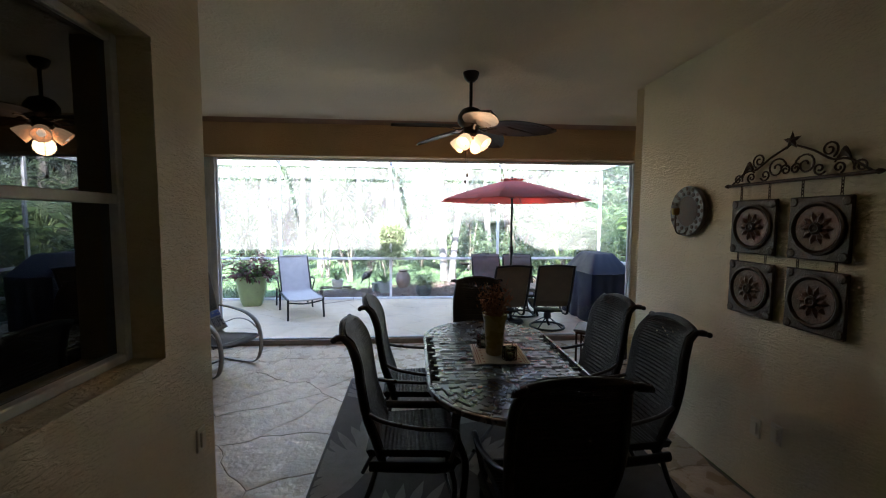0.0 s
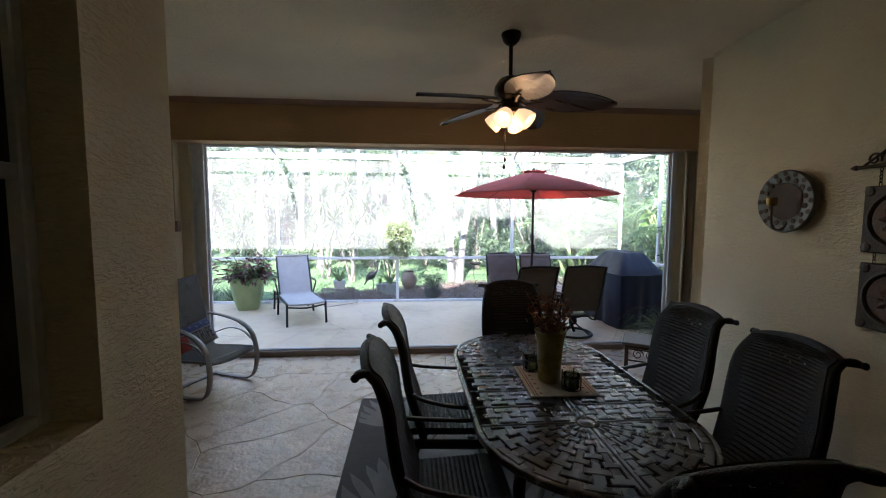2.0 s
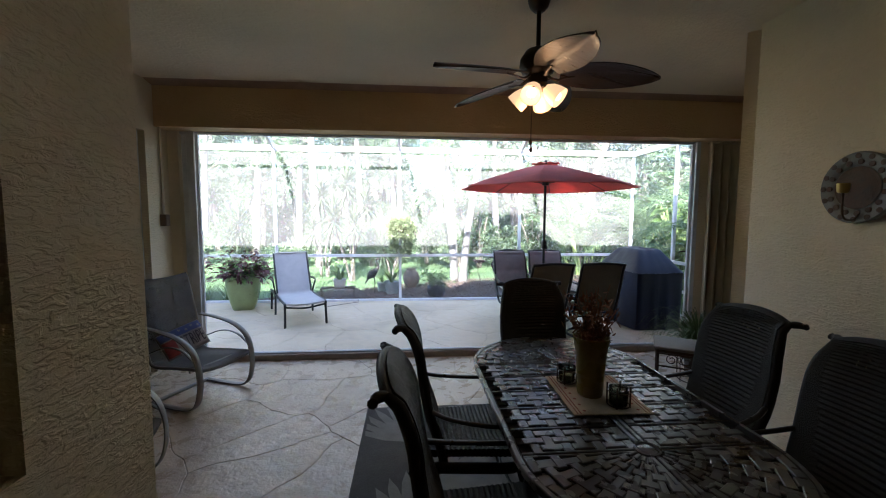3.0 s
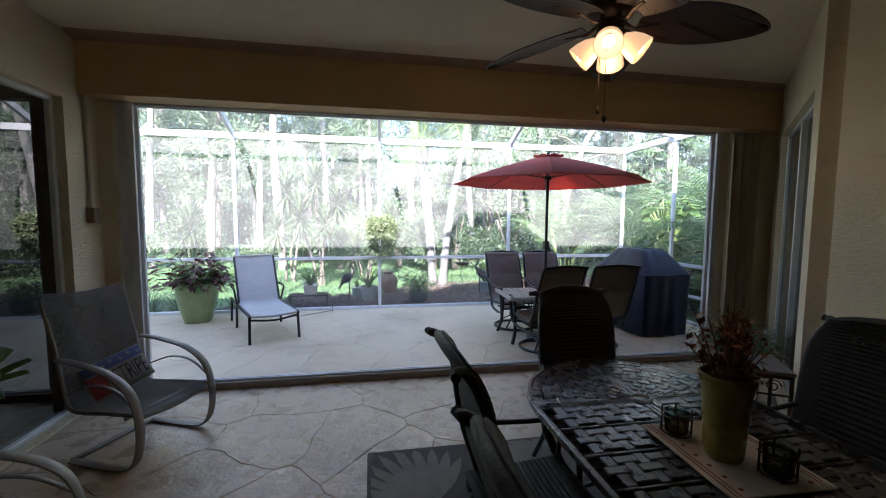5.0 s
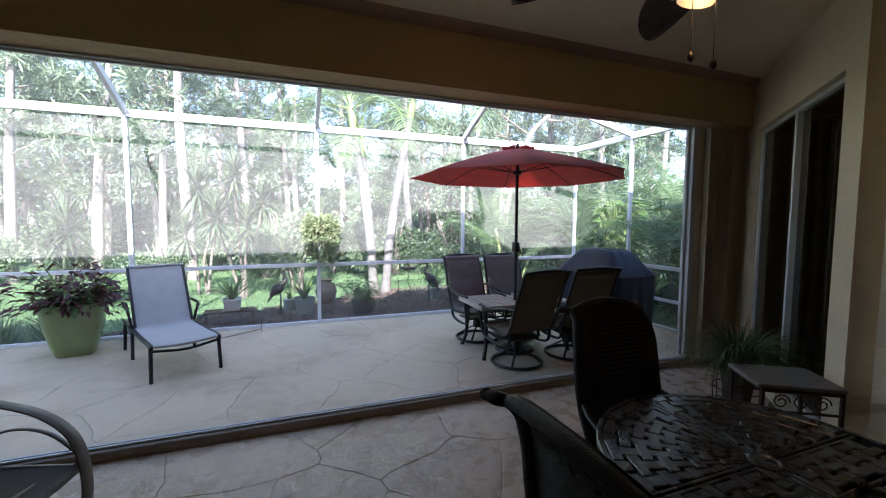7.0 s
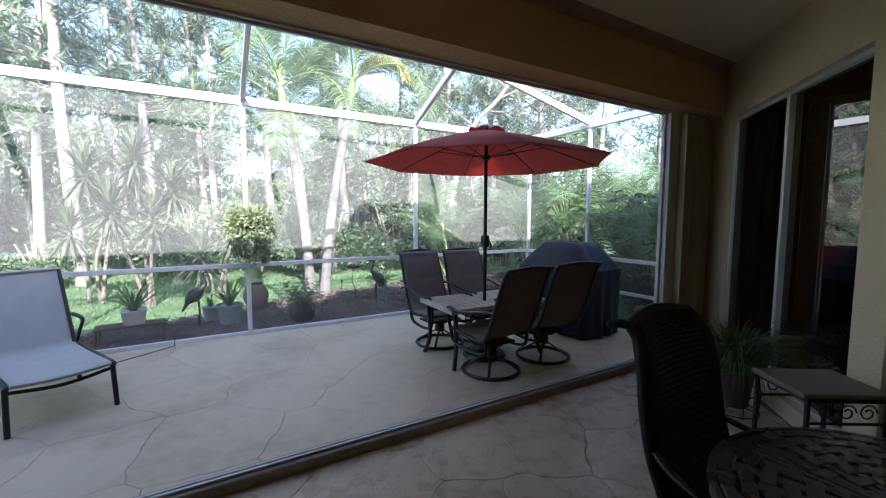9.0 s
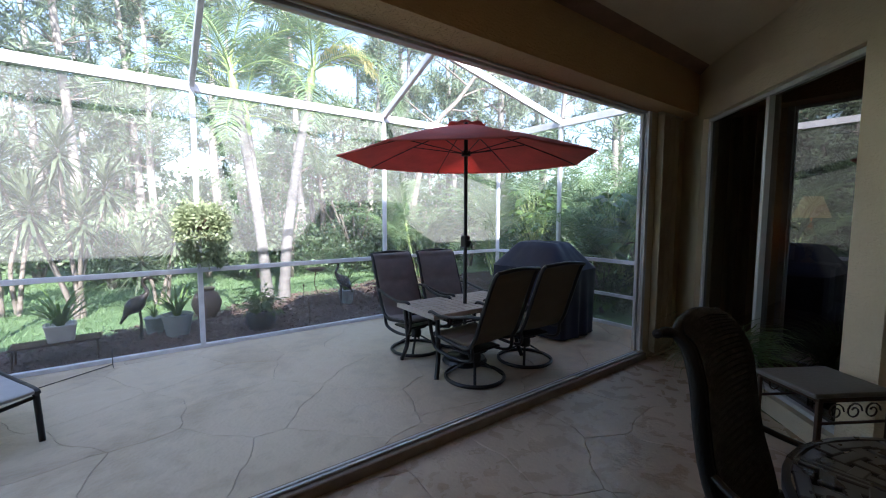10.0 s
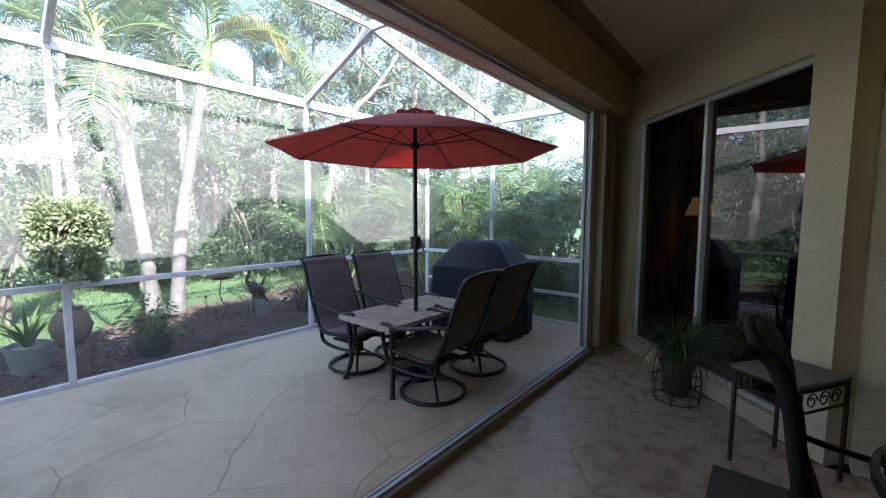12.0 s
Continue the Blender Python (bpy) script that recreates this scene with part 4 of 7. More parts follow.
for y0, z0, z1 in ((-0.32, -0.098, -0.01), (-0.12, -0.098, -0.01), (0.08, -0.098, -0.01), (0.28, -0.098, -0.01), (-0.32, -0.475, -0.43), (-0.12, -0.475, -0.43), (0.08, -0.475, -0.43), (0.28, -0.475, -0.43)):
    g = G()
    n = int((z1 - z0) / 0.018)
    for i in range(n + 1):
        zc = z0 + (z1 - z0) * (i + 0.5) / (n + 1)
        g.sweep([(0.033 + (0.006 * math.cos(a) if i % 2 else 0), y0 + (0 if i % 2 else 0.006 * math.cos(a)), zc + 0.012 * math.sin(a)) for a in arc(8, 0, 360)], 0.0022, 5, False)
    part("chain", g, IRON, rack)
disc = hang("wall_sconce", "round dimpled pewter wall plate with a brass candle cup", "wall sconce", 2.835, 1.775)
part("plate", G().lathe([(0.185, 0.02), (0.19, 0.045), (0.182, 0.055), (0.125, 0.05), (0.10, 0.03), (0.03, 0.022), (0.004, 0.022)], 44, m=OUT), PEWTER, disc, "", 50)
part("dish", G().lathe([(0.112, 0.0475), (0.106, 0.0485), (0.085, 0.036), (0.004, 0.030)], 40, m=OUT), IRON, disc, "dark dished centre", 50)
for rr, n in ((0.168, 16), (0.136, 15)):
    for k in range(n):
        a = 6.283 * (k + (0.5 if rr < 0.15 else 0)) / n
        part("dimple", G().lathe([(0.0145, 0.048), (0.0145, 0.0562), (0.006, 0.0566)], 10, m=OUT @ pose(rr * math.cos(a), rr * math.sin(a), 0)), IRON, disc)
part("cup", G().lathe([(0.018, -0.01), (0.026, 0.0), (0.028, 0.04), (0.024, 0.04), (0.02, 0.006)], 18, m=pose(0.15, 0.02, -0.02)), BRASS, disc, "polished brass candle cup", 50)
part("bracket", G().sweep(bez([(0.04, 0.02, -0.12), (0.08, 0.02, -0.17), (0.14, 0.02, -0.15), (0.15, 0.02, -0.03)], 5), 0.006, 6), IRON, disc, "", 60)


def outlet(name, m, label):
    e = new(name)
    e.matrix_basis = m
    tagged(e, label, "outlet")
    part("plate", G().rbox((0, -0.036, -0.058), (0.012, 0.036, 0.058), 0.003), PLATE, e)
    part("cover", G().rbox((0.012, -0.02, -0.038), (0.024, 0.02, 0.038), 0.004), PLATE, e, "hinged cover")
    return e


for y, z in ((2.17, 0.44), (2.03, 0.47)):
    outlet("wall_outlet", Matrix(((-1, 0, 0, RIGHT_X), (0, -1, 0, y), (0, 0, 1, z), (0, 0, 0, 1))), "ivory covered power outlet on the stucco wall")
outlet("wall_outlet", pose(LEFT_X, 1.925, 0.62), "ivory covered power outlet on the stucco wall")

# side wall: conduit with switch box, folded storm shutters beside the opening
cdt = thing("conduit", "beige electrical conduit with a switch box in the corner", "conduit", (SIDE_X + 0.02, 5.262, 0))
TAN_BOX = mat("tan_painted_metal", (0.16, 0.105, 0.06), 0.6, scale=12)
part("pipe", G().sweep([(0, 0, 1.62), (0, 0, BEAM_Z + 0.002)], 0.012, 8), BEIGE, cdt, "", 60)
part("switch_box", G().rbox((-0.02, -0.035, 1.50), (0.045, 0.035, 1.62), 0.006), TAN_BOX, cdt, "tan metal switch box")
shut = thing("storm_shutter", "beige folded accordion storm shutter beside the opening", "shutter", (JR + 0.10, FRONT, 0))
for k in range(7):
    x = k * 0.055
    part("slat", G().rbox((0, -0.095, 0.06), (0.010, -0.004, BEAM_Z - 0.02), 0.003, pose(x, 0, 0, 0, 0, 18 if k % 2 else -18)), BEIGE, shut)
part("track", G().rbox((-0.03, -0.07, BEAM_Z - 0.03), (0.42, -0.02, BEAM_Z - 0.001), 0.003), BEIGE, shut)
part("track", G().rbox((-0.03, -0.07, 0.005), (0.42, -0.02, 0.03), 0.003), BEIGE, shut)

def pointed(n, length, seed):
    """Broad pointed leaves rising from a pot's mouth on short stalks."""
    g, rg = G(), random.Random(seed)
    for k in range(n):
        a, e = rg.uniform(0, 6.283), rg.uniform(0.25, 1.3)
        d = Vector((math.cos(a) * math.cos(e), math.sin(a) * math.cos(e), math.sin(e)))
        s = Vector((-math.sin(a), math.cos(a), 0))
        u, L = d.cross(s), length * rg.uniform(0.6, 1.0)
        o = Vector((0.05 * math.cos(a), 0.05 * math.sin(a), 0.27))
        rows = [[o + d * L * t + u * (0.25 * L * t * t + 0.012 * abs(q) * 2) * -1 + s * q * w * L for q in (-1, -0.5, 0, 0.5, 1)] for t, w in ((0, 0.02), (0.25, 0.03), (0.45, 0.15), (0.65, 0.17), (0.85, 0.09), (1.0, 0.005))]
        g.sheet(rows)
    return g


# latch of the screen door
latch = thing("door_latch", "black lever latch on the white jamb of the opening", "latch", (JR - 0.022, FRONT + 0.105, 1.17))
part("plate", G().rbox((-0.012, -0.006, -0.09), (0.012, 0.006, 0.09), 0.004), IRON, latch)
part("lever", G().sweep(bez([(0, 0.004, 0.02), (-0.01, 0.035, 0.022), (-0.05, 0.045, 0.02), (-0.085, 0.045, 0.012)], 4), 0.007, 6), IRON, latch, "", 60)


# spring rocker with sling seat: origin on the floor, front towards +y
rk = thing("spring_armchair", "taupe flat-bar spring armchair with mesh sling beside the opening", "chair", (-2.17, 4.535, 0), 0, "sling spring armchairs")


def rocker(c):
    for s in (-1, 1):
        x = s * 0.275
        line = bez([(x, -0.22, 0.014), (x, 0.12, 0.014), (x, 0.26, 0.05), (x, 0.32, 0.17), (x, 0.325, 0.34), (x, 0.27, 0.50), (x, 0.12, 0.60), (x, -0.10, 0.645), (x, -0.28, 0.66)], 6)
        part("side_bar", G().sweep(line, 0.030, 8, flat=0.34, up=(0, 0, 1)), TAUPE, c, "", 60)
        part("arm_brace", G().sweep(bez([(x, 0.315, 0.40), (x, 0.16, 0.505), (x, -0.02, 0.52), (x, -0.22, 0.45)], 5), 0.012, 8, flat=0.5), TAUPE, c, "", 60)
        part("seat_rail", G().sweep(bez([(x * 0.93, 0.29, 0.36), (x * 0.93, 0.05, 0.345), (x * 0.93, -0.2, 0.33), (x * 0.93, -0.27, 0.42), (x * 0.93, -0.33, 0.70), (x * 0.93, -0.42, 1.03)], 5), 0.014, 8), TAUPE, c, "", 60)
    part("cross_bar", G().sweep([(-0.275, -0.22, 0.014), (0.275, -0.22, 0.014)], 0.016, 8), TAUPE, c, "", 60)
    part("cross_bar", G().sweep([(-0.275, 0.22, 0.34), (0.275, 0.22, 0.34)], 0.012, 8), TAUPE, c, "", 60)
    line = bez([(0, 0.31, 0.335), (0, 0.285, 0.365), (0, 0.05, 0.348), (0, -0.19, 0.338), (0, -0.262, 0.41), (0, -0.32, 0.68), (0, -0.41, 1.03), (0, -0.43, 1.045)], 5)
    sl = [[(s * 0.255, p.y + 0.012 * (1 - s * s), p.z - 0.022 * (1 - s * s)) for s in (-1, -0.6, -0.2, 0.2, 0.6, 1)] for p in line]
    part("sling", G().sheet(sl, 0.004), SLING, c, "taupe see-through mesh sling", 60)


rocker(rk)
rk.matrix_basis = pose(-2.20, 4.545, 0, 0, 0, -113)
rk2 = copy_thing(rk, pose(-2.12, 3.10, 0, 0, 0, -80))
tagged(rk2, "taupe flat-bar spring armchair with mesh sling behind the wall corner")

# potted plant on a stand between the armchairs
dt = thing("plant_stand", "slim dark iron plant stand between the sling armchairs", "plant stand", (-2.57, 3.80, 0))
part("ring", G().sweep([(0.085 * math.cos(a), 0.085 * math.sin(a), 0.46) for a in arc(24, 0, 360)], 0.007, 6, False), IRON, dt, "", 60)
part("tray", G().lathe([(0.08, 0.455), (0.085, 0.460), (0.085, 0.467), (0.01, 0.467)], 24), IRON, dt)
for k in range(3):
    a = 2.094 * k + 0.4
    part("leg", G().sweep(bez([(0.085 * math.cos(a), 0.085 * math.sin(a), 0.46), (0.07 * math.cos(a), 0.07 * math.sin(a), 0.25), (0.12 * math.cos(a), 0.12 * math.sin(a), 0.006)], 4), 0.007, 6), IRON, dt, "", 60)
dp = thing("potted_plant", "green broad-leaved plant in a tan clay pot beside the armchair", "potted plant", (-2.57, 3.80, 0.468))
part("pot", G().lathe([(0.085, 0), (0.09, 0.01), (0.122, 0.27), (0.135, 0.275), (0.137, 0.315), (0.12, 0.318), (0.11, 0.26), (0.02, 0.255)], 32), mat("tan_clay", (0.36, 0.25, 0.14), 0.6, var=0.15, scale=9), dp, "tan clay pot", 45)
part("leaves", pointed(24, 0.25, 303), mat("mid_green_leaf", (0.035, 0.085, 0.030), 0.42, scale=7, col2=(0.12, 0.20, 0.07), island=0.5, trans=0.25), dp, "pointed green leaves", 60)

# flag-print cushion
CUSHION = mat("off_white_cotton", (0.26, 0.24, 0.22), 0.9, var=0.12, scale=14, bump=0.4, bscale=300)
NAVY = mat("navy_print", (0.05, 0.07, 0.19), 0.9, var=0.2, scale=20)
CRIM = mat("crimson_print", (0.24, 0.035, 0.03), 0.9, var=0.2, scale=20)
INK = mat("black_print", (0.035, 0.03, 0.035), 0.9, var=0.1, scale=20)
pl = new("cushion")
pl.matrix_basis = pose(-2.20, 4.545, 0, 0, 0, -113) @ pose(0.06, -0.10, 0.515, 30, 10, -4) @ Matrix.Scale(0.80, 4)
tagged(pl, "cream cushion with navy stars band and dark lettering on the armchair", "cushion")


def bulge(x, z, off=0.0):
    ex, ez = abs(x) / 0.245, abs(z) / 0.15
    return 0.062 * max(0.0, (1 - ex ** 4) * (1 - ez ** 3)) ** 0.55 + 0.004 + off


front = [[(x, -0.0 + bulge(x, z), z) for x in [(-1 + i / 12) * 0.245 for i in range(25)]] for z in [(-1 + j / 8) * 0.15 for j in range(17)]]
backs = [[(x, -bulge(x, z), z) for x in [(1 - i / 12) * 0.245 for i in range(25)]] for z in [(-1 + j / 8) * 0.15 for j in range(17)]]
part("cover", G().sheet([list(reversed(r)) for r in front]).sheet([list(reversed(r)) for r in backs]), CUSHION, pl, "", 80)


def patch(x0, x1, z0, z1, n=10, off=0.003):
    return [[(x1 + (x0 - x1) * i / n, bulge(x1 + (x0 - x1) * i / n, z0 + (z1 - z0) * j / 4) + off, z0 + (z1 - z0) * j / 4) for i in range(n + 1)] for j in range(5)]


part("navy_band", G().sheet(patch(-0.235, 0.235, 0.055, 0.14, 22)), NAVY, pl, "navy band with white stars", 80)
part("red_block", G().sheet(patch(0.12, 0.235, -0.13, 0.045, 8)), CRIM, pl, "", 80)
stars = G()
for k in range(6):
    cx = -0.19 + k * 0.072
    zc = 0.098 + (0.012 if k % 2 else -0.008)
    pts = [(cx + (0.022 if q % 2 == 0 else 0.009) * math.sin(q * math.pi / 5), zc + (0.022 if q % 2 == 0 else 0.009) * math.cos(q * math.pi / 5)) for q in range(10)]
    stars.add([(x, bulge(x, z) + 0.006, z) for x, z in reversed(pts)], [tuple(range(10))])
part("stars", stars, CUSHION, pl)
cu = bpy.data.curves.new("lettering", "FONT")
cu.body, cu.size, cu.align_x, cu.align_y = "STRIPE", 0.20, "CENTER", "CENTER"
tmp = bpy.data.objects.new("lettering_source", cu)
scene.collection.objects.link(tmp)
bpy.context.view_layer.update()
tm = bpy.data.meshes.new_from_object(tmp)
bpy.data.objects.remove(tmp)
gl = G()
for f in tm.polygons:
    vs = [tm.vertices[i].co for i in f.vertices]
    pts = [(-(v.x * 0.46) - 0.065, v.y * 1.0 - 0.040) for v in vs]
    gl.add([(x, bulge(x, z) + 0.006, z) for x, z in pts], [tuple(range(len(pts)))])
part("lettering", gl, INK, pl, "dark block capital lettering")

# side table and plant stand by the slanted wall
sd = thing("side_table", "small wrought-iron side table with grey slate top by the slanted wall", "side table", (1.885, 3.855, 0), -32)
part("top", G().rbox((-0.225, -0.175, 0.575), (0.215, 0.175, 0.60), 0.006), STONE_TOP, sd, "grey slate top")
part("frame", G().rbox((-0.205, -0.175, 0.555), (0.205, -0.155, 0.576), 0.003).rbox((-0.205, 0.155, 0.555), (0.205, 0.175, 0.576), 0.003).rbox((-0.205, -0.155, 0.555), (-0.185, 0.155, 0.576), 0.003).rbox((0.185, -0.155, 0.555), (0.205, 0.155, 0.576), 0.003), IRON, sd)
for sx in (-1, 1):
    for sy in (-1, 1):
        part("leg", G().rbox((sx * 0.195 - 0.01, sy * 0.165 - 0.01, 0), (sx * 0.195 + 0.01, sy * 0.165 + 0.01, 0.555), 0.003), IRON, sd)
for sy in (-1, 1):
    part("rail", G().rbox((-0.185, sy * 0.165 - 0.006, 0.44), (0.185, sy * 0.165 + 0.006, 0.452), 0.002), IRON, sd)
    for cx in (-0.10, 0.0, 0.10):
        part("scroll", G().sweep([(cx + 0.045 * (1 - 0.7 * i / 16) * math.cos(9 * i / 16), sy * 0.165, 0.503 + 0.045 * (1 - 0.7 * i / 16) * math.sin(9 * i / 16)) for i in range(17)], 0.004, 5), IRON, sd, "", 60)
LEAF = mat("strap_leaf", (0.030, 0.060, 0.018), 0.5, scale=8, col2=(0.09, 0.15, 0.05), island=0.5, trans=0.25)
stand = thing("plant_stand", "green spider plant in a pot on a dark wire stand", "plant stand", (2.49, 4.50, 0))
g = G()
for z, r in ((0.02, 0.16), (0.18, 0.17), (0.34, 0.15)):
    g.sweep([(r * math.cos(a), r * math.sin(a), z) for a in arc(24, 0, 360)], 0.005, 5, False)
for k in range(8):
    a = 0.785 * k
    g.sweep([(0.16 * math.cos(a), 0.16 * math.sin(a), 0.0), (0.17 * math.cos(a), 0.17 * math.sin(a), 0.18), (0.15 * math.cos(a), 0.15 * math.sin(a), 0.34)], 0.004, 5)
for z in (0.05,):
    g.sweep([(-0.16, 0, z), (0.16, 0, z)], 0.004, 5).sweep([(0, -0.16, z), (0, 0.16, z)], 0.004, 5)
part("wire_frame", g, IRON, stand, "", 60)
part("pot", G().lathe([(0.085, 0.055), (0.09, 0.07), (0.12, 0.30), (0.13, 0.31), (0.13, 0.335), (0.11, 0.335), (0.10, 0.28)], 24), mat("dark_clay", (0.06, 0.045, 0.035), 0.7, scale=12), stand, "dark clay pot", 50)


def straps(n, length, width, droop, seed, base=(0, 0, 0), up=0.7, spread=0.03, seg=5):
    """Arching strap leaves fanning out of one base."""
    g, rg = G(), random.Random(seed)
    for k in range(n):
        a = rg.uniform(0, 6.283)
        ln, el = length * rg.uniform(0.65, 1.1), rg.uniform(up - 0.35, up + 0.45)
        w = width * rg.uniform(0.7, 1.1)
        side = Vector((-math.sin(a), math.cos(a), 0))
        p, rows = Vector(base) + Vector((math.cos(a), math.sin(a), 0)) * spread * rg.random(), []
        for i in range(seg + 1):
            u = i / seg
            rows.append([p - side * w * (1 - u) ** 0.7 * 0.5, p + side * w * (1 - u) ** 0.7 * 0.5 + Vector((0, 0, 0.001))])
            d = Vector((math.cos(a) * math.cos(el), math.sin(a) * math.cos(el), math.sin(el)))
            p = p + d * ln / seg
            el -= droop / seg * (0.5 + u)
        g.sheet(rows)
    return g


part("leaves", straps(420, 0.62, 0.013, 3.2, 3, (0, 0, 0.33), 1.05, 0.11), LEAF, stand, "arching pale green leaves", 60)

# lamp inside the house
lamp = thing("table_lamp", "lit cream table lamp seen inside behind the glass door", "lamp", (7.4, 5.0, 0))
part("console", G().rbox((-0.25, -0.35, 0.70), (0.25, 0.3, 0.75), 0.005).rbox((-0.2, -0.3, 0), (0.2, 0.25, 0.70), 0.01), mat("dark_wood", (0.06, 0.03, 0.015), 0.4, stretch=(1, 1, 6)), lamp)
part("base", G().lathe([(0.09, 0.752), (0.08, 0.78), (0.03, 0.82), (0.07, 1.0), (0.09, 1.15), (0.05, 1.3), (0.012, 1.38), (0.012, 1.5)], 20), BRASS, lamp, "", 50)
part("shade", G().lathe([(0.24, 1.45), (0.12, 1.78), (0.117, 1.78), (0.235, 1.45)], 28), glow("lit_shade", (1.0, 0.60, 0.26), 0.22), lamp, "lit cream shade", 50)

# ---- things on the patio ----
POWDER = mat("dark_bronze_powder_coat", (0.018, 0.017, 0.018), 0.4, 0.3, var=0.2, scale=14, spec=0.55)
PADDED = mat("grey_brown_padded_sling", (0.215, 0.185, 0.172), 0.8, var=0.14, scale=12, bump=0.4, bscale=420)
TANMESH = mat("tan_mesh_back", (0.15, 0.115, 0.075), 0.8, var=0.14, scale=12, bump=0.4, bscale=420)
CANVAS = mat("red_canvas", (0.62, 0.165, 0.135), 0.85, var=0.12, scale=5, bump=0.3, bscale=260, trans=0.45)
TILE = mat("pale_stone_tile", (0.36, 0.31, 0.26), 0.5, var=0.2, scale=14, piece=0.3, bump=0.2)
COVER = mat("navy_vinyl_cover", (0.008, 0.011, 0.032), 0.5, var=0.2, scale=5, bump=0.3, bscale=12, spec=0.3)
LOUNGE = mat("pale_grey_sling", (0.41, 0.40, 0.395), 0.8, var=0.08, scale=9, bump=0.35, bscale=420)
LIME = mat("lime_glazed_pot", (0.25, 0.31, 0.15), 0.35, var=0.14, scale=6, bump=0.06, bscale=30)
SOIL = mat("potting_soil", (0.03, 0.02, 0.014), 0.95, scale=30, bump=0.8)
COLEUS = mat("coleus_leaf", (0.035, 0.034, 0.016), 0.5, scale=7, col2=(0.085, 0.024, 0.024), island=0.8, trans=0.2)
GREENLEAF = mat("green_leaf", (0.030, 0.065, 0.016), 0.5, scale=7, col2=(0.10, 0.17, 0.04), island=0.6, trans=0.3)

# umbrella
UX, UY, UR, UZ, UT = 1.605, 6.49, 1.235, 2.035, 2.36
umb = thing("patio_umbrella", "open red canvas market umbrella on a dark pole", "umbrella", (UX, UY, 0))
part("pole", G().sweep([(0, 0, 0.0), (0, 0, 2.40)], 0.019, 12), POWDER, umb, "dark bronze pole", 60)
for k in range(8):
    a0, a1 = radians(22.5 + 45 * k), radians(22.5 + 45 * (k + 1))
    rows = []
    for i in range(9):
        u = i / 8
        r = 0.10 + (UR - 0.10) * u
        row = []
        for j in range(9):
            v = j / 8
            p0, p1 = Vector((r * math.cos(a0), r * math.sin(a0), 0)), Vector((r * math.cos(a1), r * math.sin(a1), 0))
            p = p0.lerp(p1, v)
            sag = math.sin(v * math.pi)
            z = UT - (UT - UZ) * (0.80 * u + 0.20 * u * u) - 0.030 * sag * u * (1 - 0.5 * u) + 0.012 * sag * (u > 0.95)
            row.append((p.x * (1 - 0.012 * sag * u), p.y * (1 - 0.012 * sag * u), z))
        rows.append(row)
    cp = part("canopy_panel", G().sheet(rows, 0.002), CANVAS, umb, "red canvas panel", 60)
    e = rows[-1]
    part("valance_hem", G().sweep([(x, y, z - 0.003) for x, y, z in e], 0.007, 5), CANVAS, cp, "", 60)
    c, s = math.cos(a0), math.sin(a0)
    rb = part("rib", G().sweep([(r * c, r * s, UT - (UT - UZ) * (0.8 * (r - 0.1) / (UR - 0.1) + 0.2 * ((r - 0.1) / (UR - 0.1)) ** 2) - 0.012) for r in (0.04, 0.3, 0.6, 0.9, 1.1, UR - 0.02)], 0.0055, 6), POWDER, umb, "", 60)
    part("strut", G().sweep([(0.03 * c, 0.03 * s, 2.10), (0.62 * c, 0.62 * s, UT - (UT - UZ) * 0.40 - 0.02)], 0.005, 6), POWDER, rb, "", 60)
cap = [[((0.03 + 0.16 * i / 5) * math.cos(a), (0.03 + 0.16 * i / 5) * math.sin(a), UT + 0.036 - 0.036 * (i / 5) ** 1.3 + 0.022 * (i / 5) ** 3 * abs(math.cos(4 * a))) for a in arc(48, 0, 360)] for i in range(6)]
part("vent_cap", G().sheet(cap, 0.002), CANVAS, umb, "red canvas vent cap with scalloped edge", 60)
part("finial", G().lathe([(0.012, UT + 0.02), (0.022, UT + 0.045), (0.018, UT + 0.06), (0.004, UT + 0.075)], 12), POWDER, umb, "", 50)
part("hub", G().lathe([(0.02, 2.07), (0.045, 2.075), (0.045, 2.12), (0.02, 2.125)], 16), POWDER, umb, "", 50)
ck = part("crank_box", G().rbox((-0.032, -0.045, 1.17), (0.032, 0.045, 1.29), 0.012), POWDER, umb, "")
part("crank_handle", G().sweep([(0, -0.045, 1.24), (0, -0.075, 1.24), (0.02, -0.08, 1.16), (0.02, -0.12, 1.155)], 0.007, 6), POWDER, ck, "", 60)
part("base", G().lathe([(0.22, 0), (0.23, 0.012), (0.21, 0.045), (0.06, 0.065), (0.032, 0.10), (0.03, 0.28)], 28), POWDER, umb, "", 45)
umb.matrix_basis = pose(UX, UY, DECK_Z)

# low tiled table under the umbrella
lt = thing("chat_table", "low dark-framed patio table with pale stone tile top", "table", (1.65, 6.575, DECK_Z), -1)
TW, TD, TH = 0.60, 0.335, 0.60
fr2 = G()
for y in (-1, 1):
    fr2.rbox((-TW, y * (TD - 0.022) - 0.022, TH - 0.045), (TW, y * (TD - 0.022) + 0.022, TH), 0.006)
for x in (-TW + 0.022, 0, TW - 0.022):
    fr2.rbox((x - 0.022, -TD + 0.044, TH - 0.045), (x + 0.022, TD - 0.044, TH), 0.006)
part("top_frame", fr2, TILE, lt, "pale rim")
for half in (-1, 1):
    for i in range(6):
        for j in range(7):
            x0 = half * 0.2925 + (i - 3) * 0.0865
            y0 = -TD + 0.046 + j * 0.0838
            part("tile", G().rbox((x0 + 0.005, y0 + 0.005, TH - 0.02), (x0 + 0.0815, y0 + 0.0788, TH - 0.002), 0.004), TILE, lt)
